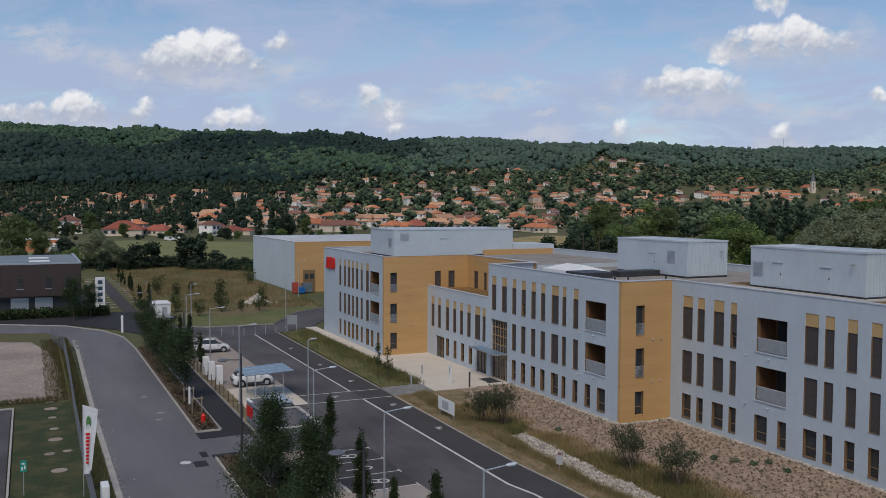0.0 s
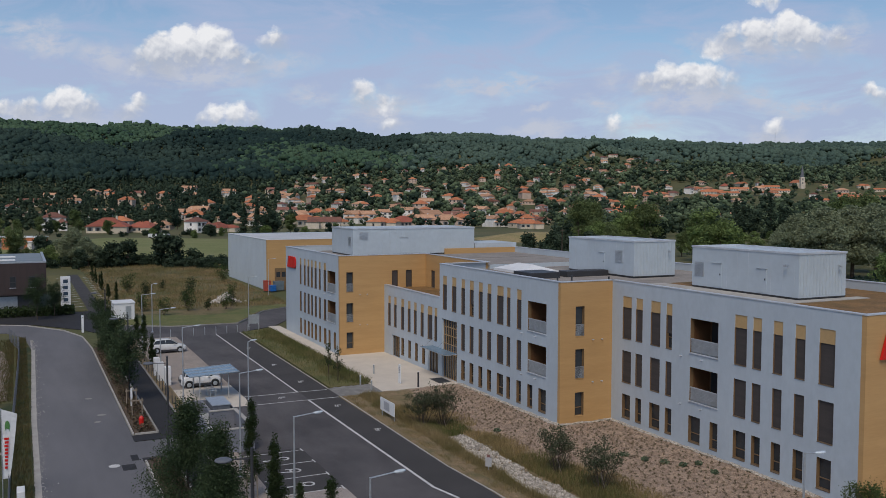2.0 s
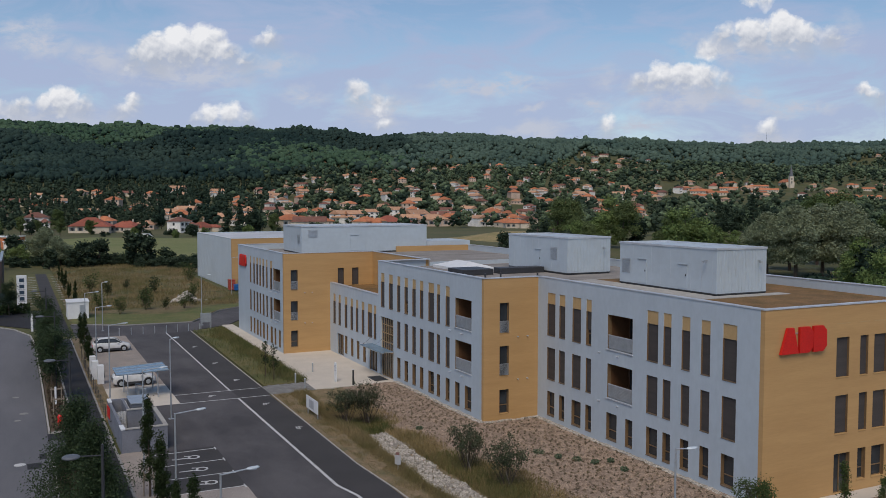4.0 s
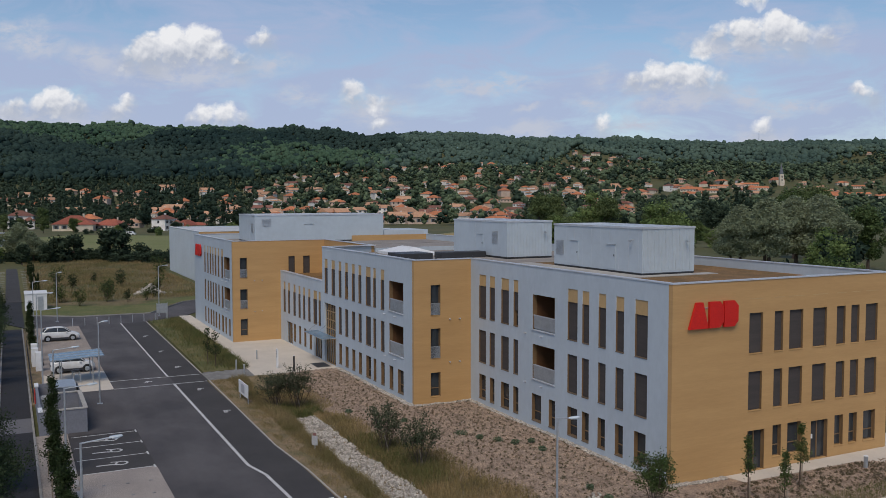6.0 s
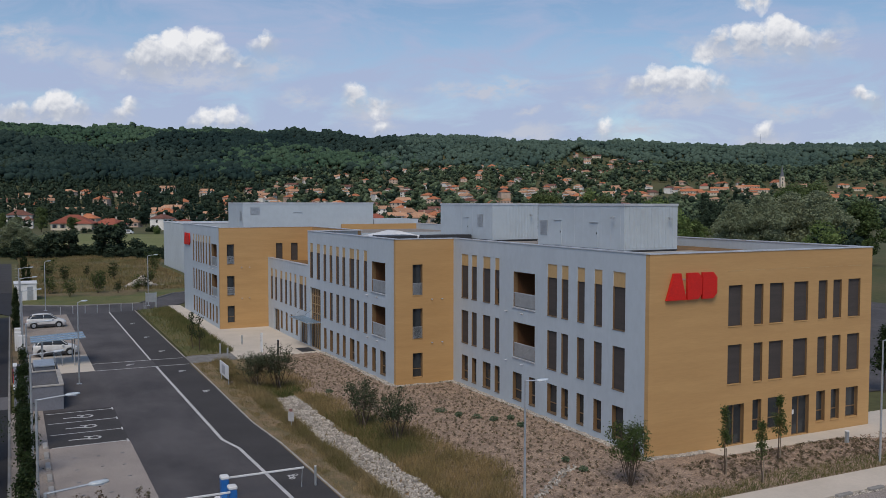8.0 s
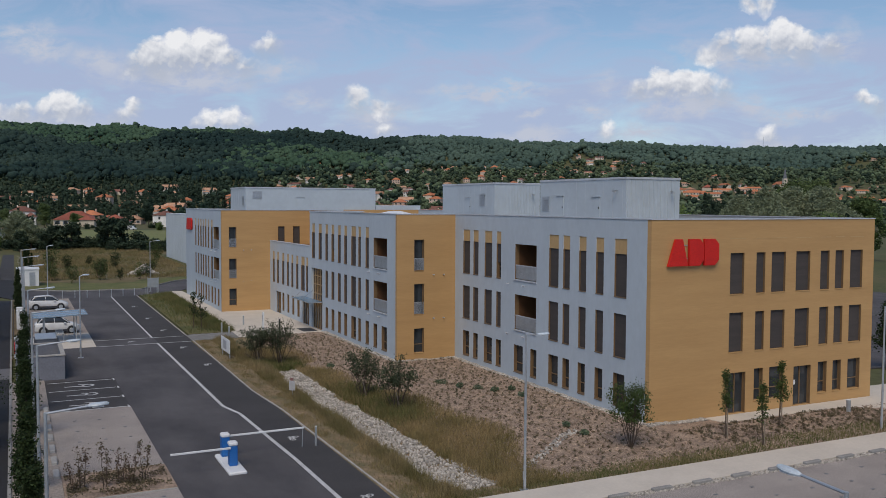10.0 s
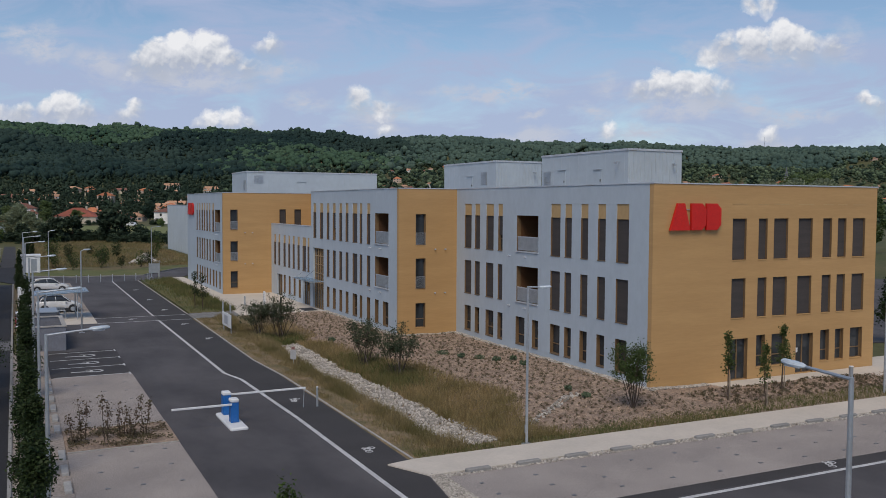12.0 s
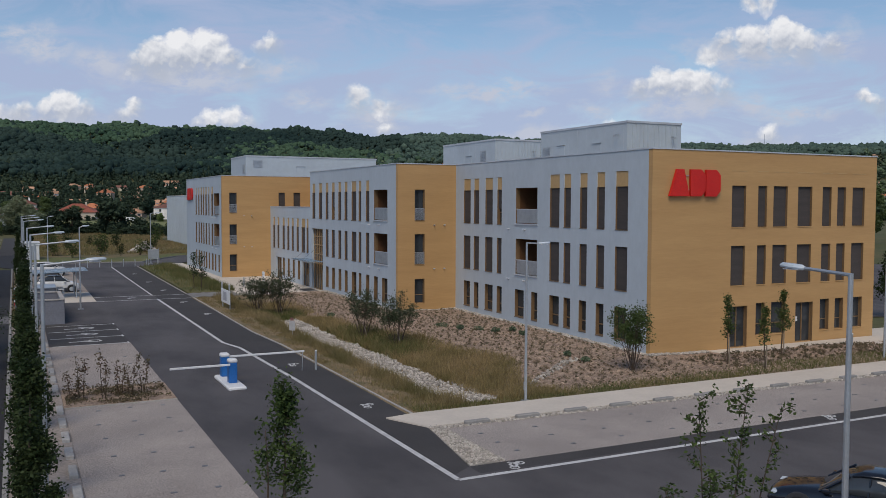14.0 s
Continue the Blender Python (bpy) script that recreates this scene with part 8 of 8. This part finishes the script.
def house(w, d, eave, ridge, roof_m, wall_m, hip, label, wing=0, fine=True):
    t = thing("house", label, "house", (0, 0, 0), "houses of the town")
    bm = boxes((-w / 2, w / 2, -d / 2, d / 2, -4, eave))
    if not hip:
        for sx in (-1, 1):
            prism_end = [bm.verts.new((sx * w / 2, y, z)) for y, z in ((-d / 2, eave), (d / 2, eave), (0, ridge - 0.25))]
            bm.faces.new(prism_end if sx < 0 else prism_end[::-1])
    part("wall", bm, wall_m, t)
    rf = part("roof", gable(bmesh.new(), w, d, eave, ridge, hip), roof_m, t)
    if fine:
        part("chimney", boxes((w * 0.18, w * 0.18 + 0.7, 0.5, 1.2, eave, ridge + 0.7)), wall_m, rf)
    if wing:
        # a lower wing set across the front corner
        ww, wd, we = w * 0.42, d * 0.8, eave * 0.62 if eave > 4.2 else eave
        x0 = wing * w * 0.36
        part("wing", boxes((x0 - ww / 2, x0 + ww / 2, -d / 2 - wd * 0.55, -d / 2, -4, we)), wall_m, t)
        bm = gable(bmesh.new(), wd * 1.5, ww, we, we + 1.7, True, 0.4)
        bmesh.ops.rotate(bm, verts=bm.verts, cent=(0, 0, 0), matrix=Matrix.Rotation(math.pi / 2, 3, "Z"))
        bmesh.ops.translate(bm, verts=bm.verts, vec=(x0, -d / 2 + wd * 0.2, 0))
        part("wing_roof", bm, roof_m, t)
    n = int(w / 3.2)
    floors = 2 if eave > 4.2 else 1
    for fl in range(floors):
        for k in range(n):
            x = -w / 2 + (k + 0.5) * w / n
            if wing and x * wing > w * 0.12:
                continue
            z = 0.9 + 2.7 * fl
            p = part("window", boxes((x - 0.6, x + 0.6, -d / 2 - 0.05, -d / 2, z, z + 1.4)), GLASS, t)
            for sx in (-0.85, 0.85) if fine else ():
                part("shutter", boxes((x + sx - 0.24, x + sx + 0.24, -d / 2 - 0.09, -d / 2, z, z + 1.4)), SHUT, p)
        if fine:
            part("window", boxes((-w / 2 - 0.05, -w / 2, -0.55, 0.55, 0.9 + 2.7 * fl, 2.25 + 2.7 * fl)), GLASS, t)
    return t


KINDS = ((13, 9, 3.2, 5.6, ROOFS[0], WALLS[0], True, "bungalow with a hipped orange tile roof", 1),
         (12, 9, 5.6, 7.9, ROOFS[1], WALLS[1], False, "two-storey house with a pale tile gable roof", -1),
         (11, 9, 5.6, 8.2, ROOFS[0], WALLS[2], True, "two-storey house with a hipped orange roof", 0),
         (15, 9, 3.2, 5.4, ROOFS[2], WALLS[0], False, "long low house with a brown tile roof", -1),
         (10, 8, 5.8, 7.9, ROOFS[2], WALLS[1], True, "white house with a hipped brown roof", 1),
         (14, 10, 3.3, 5.7, ROOFS[1], WALLS[2], True, "pink bungalow with a pale tile roof", 0),
         (16, 12, 2.9, 6.4, ROOFS[3], WALLS[0], True, "broad house with a hipped dark red roof", 1),
         (24, 8, 3.1, 5.2, ROOFS[0], WALLS[0], False, "long row of joined houses under an orange roof", 0))
HOUSES = [house(*k) for k in KINDS]
FAR_HOUSES = [house(*k, fine=False) for k in KINDS]
for i, o in enumerate(FAR_HOUSES):
    x, y = at_valley(860 + 24 * i, 0.20 * 860 + 27 * i)
    o.matrix_basis = pose(x, y, float(height(np.float64(x), np.float64(y))), 0, 0, -40 + 15 * i)
for i, o in enumerate(HOUSES):
    x, y = at_valley(560 + 22 * i, -0.05 * 560 + 25 * i)
    o.matrix_basis = pose(x, y, 0, 0, 0, -25 + 12 * i)
placed = []


def set_house(u, s, k, rz, scale=1.0):
    x, y = at_valley(s, u * s)
    placed.append((x, y))
    z = float(height(np.float64(x), np.float64(y)))
    copy_thing((HOUSES if s < 680 else FAR_HOUSES)[k], pose(x, y, z, 0, 0, -25 + rz) @ Matrix.Scale(scale, 4))


# houses to the west and in the middle of the town
for u, s, k, rz, sc in ((-0.362, 470, 6, 10, 1.25), (-0.322, 478, 6, -4, 0.95), (-0.348, 500, 2, 5, 1.0), (-0.425, 500, 4, 20, 1.3), (-0.495, 590, 4, 0, 1.1), (-0.303, 520, 5, 0, 0.9), (-0.262, 470, 4, 70, 1.05),
                        (-0.238, 480, 6, 70, 0.85), (-0.43, 700, 2, 20, 1.0), (-0.37, 620, 1, 0, 1.1), (-0.275, 640, 1, 0, 1.0), (-0.262, 655, 1, 0, 1.15), (-0.265, 590, 2, 0, 1.2), (-0.225, 610, 5, 0, 1.2),
                        (-0.315, 700, 1, 70, 1.0), (-0.275, 900, 1, 0, 1.2), (-0.345, 760, 2, 0, 1.1), (-0.362, 850, 0, 0, 1.0), (-0.33, 880, 3, 0, 1.0), (-0.455, 760, 3, 10, 1.2)):
    set_house(u, s, k, rz, sc)
for u, s, k, rz, sc in ((-0.142, 575, 0, 40, 1.35), (-0.118, 545, 3, 5, 1.3), (-0.086, 620, 1, 60, 1.1), (-0.128, 640, 2, 0, 1.1), (-0.068, 620, 1, 20, 1.1), (-0.03, 575, 6, 50, 1.1), (0.0, 600, 1, 40, 1.3),
                        (0.02, 580, 5, 15, 1.4), (-0.055, 560, 0, 60, 1.2), (0.045, 610, 0, 20, 1.3), (0.085, 1350, 2, 0, 1.3), (0.085, 640, 2, 0, 1.2), (0.115, 545, 0, 8, 1.0), (0.105, 560, 0, 30, 1.0),
                        (0.17, 640, 0, 15, 1.1), (0.18, 690, 0, 0, 1.1), (0.155, 660, 1, 80, 1.2), (0.225, 760, 7, 10, 1.1), (0.03, 660, 3, 0, 1.2), (-0.155, 640, 5, 30, 1.2), (0.30, 600, 6, 30, 0.9)):
    set_house(u, s, k, rz, sc)
# rows of joined houses in the old quarter
for k in range(44):
    set_house(prng.uniform(0.295, 0.60), prng.choice((875, 905, 940, 975, 1010)) + prng.uniform(-10, 10), prng.choice((7, 7, 7, 0, 5)), prng.uniform(-14, 14), prng.uniform(0.7, 1.0))
tries = 0
while len(placed) < 305 and tries < 9000:
    tries += 1
    s = prng.choice((prng.uniform(560, 800), prng.uniform(620, 1000), prng.uniform(900, 1420)))
    u = prng.choice((prng.uniform(-0.56, 0.60), prng.uniform(-0.22, 0.27)))
    if u > 0.27 and (s < 850 or s > 1060) and prng.random() < 0.93:
        continue
    if s > 1000 + 420 * step01(-0.25, 0.1, u) and prng.random() < 0.9:
        continue
    if u < -0.17 and prng.random() < (0.85 if s > 900 else 0.6):
        continue
    x, y = at_valley(s, u * s)
    if min(((x - a) ** 2 + (y - b) ** 2 for a, b in placed), default=1e9) < 22 ** 2:
        continue
    set_house(u, s, prng.choice((0, 1, 2, 3, 4, 5, 1, 2)), prng.uniform(-40, 40) + prng.choice((0, 90)), prng.uniform(0.8, 1.1) * (0.8 if s > 950 else 1.0))


def church():
    x, y = at_valley(1010, 0.421 * 1010)
    z = float(height(np.float64(x), np.float64(y)))
    t = thing("church", "pale stone church with a slender spire", "church", (x, y, z), rz=-25)
    part("tower", boxes((-2.2, 2.2, -2.2, 2.2, -6, 13)), WALLS[0], t)
    bm = bmesh.new()
    tube(bm, (0, 0, 13), (0, 0, 26), 2.4, 0.1, 8)
    part("spire", bm, mat("slate", (0.14, 0.15, 0.17), rough=0.7), t)
    part("nave", boxes((-5, 5, 2.2, 24, -6, 6.5)), WALLS[0], t)
    bm = bmesh.new()
    prism(bm, [(-5.5, 6.3), (5.5, 6.3), (0, 10)], 2.25, 24.5)
    part("roof", bm, ROOFS[0], t)
    for zz in (5, 9):
        part("belfry_opening", boxes((-0.6, 0.6, -2.26, -2.2, zz, zz + 2.4)), DARK, t)
    x, y = at_valley(2090, 0.386 * 2090)
    z = float(height(np.float64(x), np.float64(y)))
    m = thing("radio_mast", "thin lattice mast on the ridge", "mast", (x, y, z))
    bm = bmesh.new()
    for a in range(3):
        c, s2 = math.cos(a * 2.1) * 1.0, math.sin(a * 2.1) * 1.0
        tube(bm, (c, s2, 0), (c * 0.2, s2 * 0.2, 42), 0.18, n=4)
    for k in range(12):
        q = 1 - 0.8 * k / 12
        tube(bm, (q, 0, k * 3.5), (-0.5 * q, 0.87 * q, k * 3.5 + 3.5), 0.1, n=4)
    part("lattice", bm, GALV, m)
    # white vans at the meadow's far edge
    for u in (-0.295, -0.309):
        x, y = at_valley(405, u * 405)
        v = thing("van", "white delivery van at the meadow's edge", "van", (x, y, 0), "parked vans", rz=-25)
        bm = bmesh.new()
        prism(bm, [(-2.4, 0.35), (2.4, 0.35), (2.45, 0.95), (1.6, 1.15), (1.0, 1.95), (-2.35, 2.0)], -0.95, 0.95)
        part("body", bm, CARW, v)
        part("glazing", boxes((-0.4, 1.0, -0.97, -0.95, 1.15, 1.75)), GLASS, v)
        for wx in (-1.5, 1.5):
            bm = bmesh.new()
            tube(bm, (wx, -0.98, 0.35), (wx, -0.75, 0.35), 0.35, n=12)
            part("wheel", bm, TYRE, v)
    # yellow mound of dry grass beyond the offices
    x, y = at_valley(400, 0.125 * 400)
    n = 24
    g = np.linspace(-1, 1, n)
    X, Y = np.meshgrid(g, g, indexing="ij")
    Z = 3.4 * np.clip(1 - X ** 2, 0, 1) * np.clip(1 - Y ** 2, 0, 1) - 0.12
    idx = np.arange(n * n).reshape(n, n)
    f = np.stack((idx[:-1, :-1], idx[1:, :-1], idx[1:, 1:], idx[:-1, 1:]), -1).reshape(-1, 4)
    me = np_mesh("grass_mound", np.stack((X * 26, Y * 22, Z), -1).reshape(-1, 3), f, mat("straw", (0.33, 0.25, 0.12), (0.22, 0.19, 0.08), rough=0.95, scale=0.15, fine=2, grain=0.25), True)
    ob = new("grass_mound", me)
    ob.location = (x, y, 0)
    tagged(ob, "low mound of dry yellow grass", "mound", kind="structure")
    patch("meadow_green", [at_valley(262, -0.50 * 262), at_valley(262, -0.13 * 262), at_valley(395, -0.16 * 395), at_valley(410, -0.36 * 410), at_valley(330, -0.5 * 330)], -0.03,
          mat("green_meadow", (0.14, 0.165, 0.05), (0.19, 0.19, 0.075), rough=0.95, scale=0.06, fine=1.2, grain=0.2), "green meadow before the town", "meadow", 0.06)


church()


def depot():
    """Sheds and stacked goods of a builder's yard beyond the brown building."""
    for u, s, w, d, h, m, label in ((-0.452, 318, 13, 8, 4.2, ROOFS[0], "orange-walled storage shed with a white roof"), (-0.474, 330, 9, 7, 3.6, WALLS[1], "white storage shed with a flat roof"), (-0.436, 312, 6, 5, 2.8, WALLS[1], "white storage shed with a flat roof")):
        x, y = at_valley(s, u * s)
        t = thing("shed", label, "shed", (x, y, float(height(np.float64(x), np.float64(y)))), "sheds of the yard", rz=-25)
        part("wall", boxes((-w / 2, w / 2, -d / 2, d / 2, -0.3, h)), m, t)
        part("roof", boxes((-w / 2 - 0.3, w / 2 + 0.3, -d / 2 - 0.3, d / 2 + 0.3, h, h + 0.3), bev=0.05), WHITE, t)
        part("door", boxes((-1.5, 1.5, -d / 2 - 0.05, -d / 2, 0, h * 0.75)), ANTHR, t)


depot()


def tufts(centres, radii, per, size):
    """Leafy sprays standing off the upper side of each lump."""
    c, r = np.repeat(centres, per, 0), np.repeat(radii, per, 0)
    d = rng.standard_normal((len(c), 3))
    d[:, 2] = np.abs(d[:, 2]) * 1.1 - 0.25
    d /= np.linalg.norm(d, axis=1)[:, None]
    return leaves(c + d * r * rng.uniform(0.86, 1.14, (len(c), 1)), size, 0.0, 0.42)


def joined(a, b):
    return np.concatenate((a[0], b[0])), np.concatenate((a[1], b[1] + len(a[0])))


def woods():
    # closed hill canopy; tree colour paints cloud shade west, sun on shoulders, haze east
    n = 66000
    s = 1020 + 1130 * rng.random(n) ** 0.8
    u = rng.uniform(-0.66, 0.70, n)
    l = u * s
    edge = 1080 + 330 * step01(-0.3, 0.15, u) + 60 * np.sin(u * 40) - 160 * step01(-0.1, -0.45, u)
    k = s > edge + 45 * rng.standard_normal(n)
    s, l, u = s[k], l[k], u[k]
    x, y = at_valley(s, l)
    size = 2.4 + 3.6 * rng.random(len(s)) ** 1.5 + 2.6 * (rng.random(len(s)) > 0.95)
    z = height(x, y) + size * 0.7 + rng.uniform(0, 4.5, len(s)) + 3.6 * np.sin(l / 14.0 + 2 * np.sin(s / 50.0)) * np.sin(l / 37.0 + s / 90.0) + 1.5 * (u < 0)
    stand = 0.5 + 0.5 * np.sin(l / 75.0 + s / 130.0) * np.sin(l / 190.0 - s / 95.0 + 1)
    hazy = step01(-0.10, 0.06, u + 0.05 * (stand - 0.5))
    sunlit = np.clip(step01(1690, 1800, s + 90 * stand - 300 * step01(-0.30, -0.16, u)) * step01(-0.06, -0.14, u) + 1.2 * np.exp(-((u + 0.11) / 0.09) ** 2 - ((s - 1330) / 170) ** 2), 0, 0.92)
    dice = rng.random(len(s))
    kind = np.where(dice < sunlit * (1 - 0.75 * hazy), 1, np.where(0.3 * (rng.random(len(s)) - 0.5) < hazy * (0.62 + 0.55 * stand) - 0.5, 2, 0))
    for pick, m, label in ((0, CANOPY, "closed hill forest with cloud shade in its colour"), (1, CANOPY8, "shoulder forest with sunlight in its green colour"), (2, CANOPY5, "closed blue-green hill forest with haze in its colour")):
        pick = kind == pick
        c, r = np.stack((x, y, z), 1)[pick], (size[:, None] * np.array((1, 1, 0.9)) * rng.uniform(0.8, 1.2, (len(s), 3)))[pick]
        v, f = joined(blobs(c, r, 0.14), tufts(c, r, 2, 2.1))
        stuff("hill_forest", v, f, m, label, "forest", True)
    # trees between the houses
    n = 9600
    s = 430 + (950 + 90 * (rng.random(n) > 0.5)) * rng.random(n) ** 0.75
    u = rng.uniform(-0.62, 0.66, n)
    keep = (s > 540) | (np.abs(u) > 0.30) & (s > 470) | (u > 0.15)
    keep &= ~((u > 0.27) & (s > 840) & (s < 1060)) | (rng.random(n) < 0.22)
    s, u = s[keep], u[keep]
    x, y = at_valley(s, u * s)
    hx = np.array(placed)
    d = np.min((x[:, None] - hx[None, :, 0]) ** 2 + (y[:, None] - hx[None, :, 1]) ** 2, axis=1)
    ahead = np.min(np.where((s[:, None] < (hx @ np.array(FWD))[None]) & (s[:, None] > (hx @ np.array(FWD))[None] - 45),
                            np.abs(u[:, None] * s[:, None] - (hx @ np.array(RIGHT))[None]), 1e9), axis=1)
    keep = (d > 9 ** 2) & ((ahead > 8.0) | (rng.random(len(s)) < np.where((u < -0.17) | (u > 0.27), 0.5, 0.12)))
    x, y, s = x[keep], y[keep], s[keep]
    h = rng.uniform(4.5, 12.5, len(x))
    # more dark trees westward: cloud shade there put in by tree colour
    kind = np.clip(rng.random(len(x)) + 0.36 * step01(-0.16, 0.05, u[keep]) - 0.42 * step01(-0.16, -0.26, u[keep]), 0.1, 0.999)
    lumps = 6
    for lo, hi, m, label in ((0.0, 0.22, CANOPY2, "dark conifers and cypresses between the houses"), (0.22, 0.74, CANOPY2, "dark garden trees between the houses"),
                             (0.74, 1.0, CANOPY7, "lighter green garden trees between the houses")):
        k = (kind >= lo) & (kind < hi)
        tall = lo == 0.0
        base = np.repeat(np.stack((x, y, height(x, y)), 1)[k], lumps, 0)
        hh = np.repeat(h[k], lumps) * (1.15 if tall else 1.0)
        a = rng.uniform(0, math.tau, len(base))
        q = np.tile((np.arange(lumps) + 0.5) / lumps, len(base) // lumps)
        rad = (0.05 if tall else 0.28) * hh * np.sin(math.pi * (0.15 + 0.75 * q))
        c = base + np.stack((np.cos(a) * rad, np.sin(a) * rad, hh * (0.12 + 0.85 * q if tall else 0.22 + 0.58 * q)), 1)
        w = hh * (0.19 * (1.15 - q) if tall else 0.22)
        r = np.stack((w, w, hh * (0.11 if tall else 0.18)), 1) * rng.uniform(0.7, 1.25, (len(c), 1))
        near = np.repeat(s[k] < 720, lumps)
        v, f = joined(joined(blobs(c, r * np.where(near, 0.8, 0.95)[:, None], 0.2), tufts(c[near], r[near], 8, 1.1)), tufts(c[~near], r[~near], 3, 1.5))
        stuff("town_trees", v, f, m, label, "trees", True)


woods()
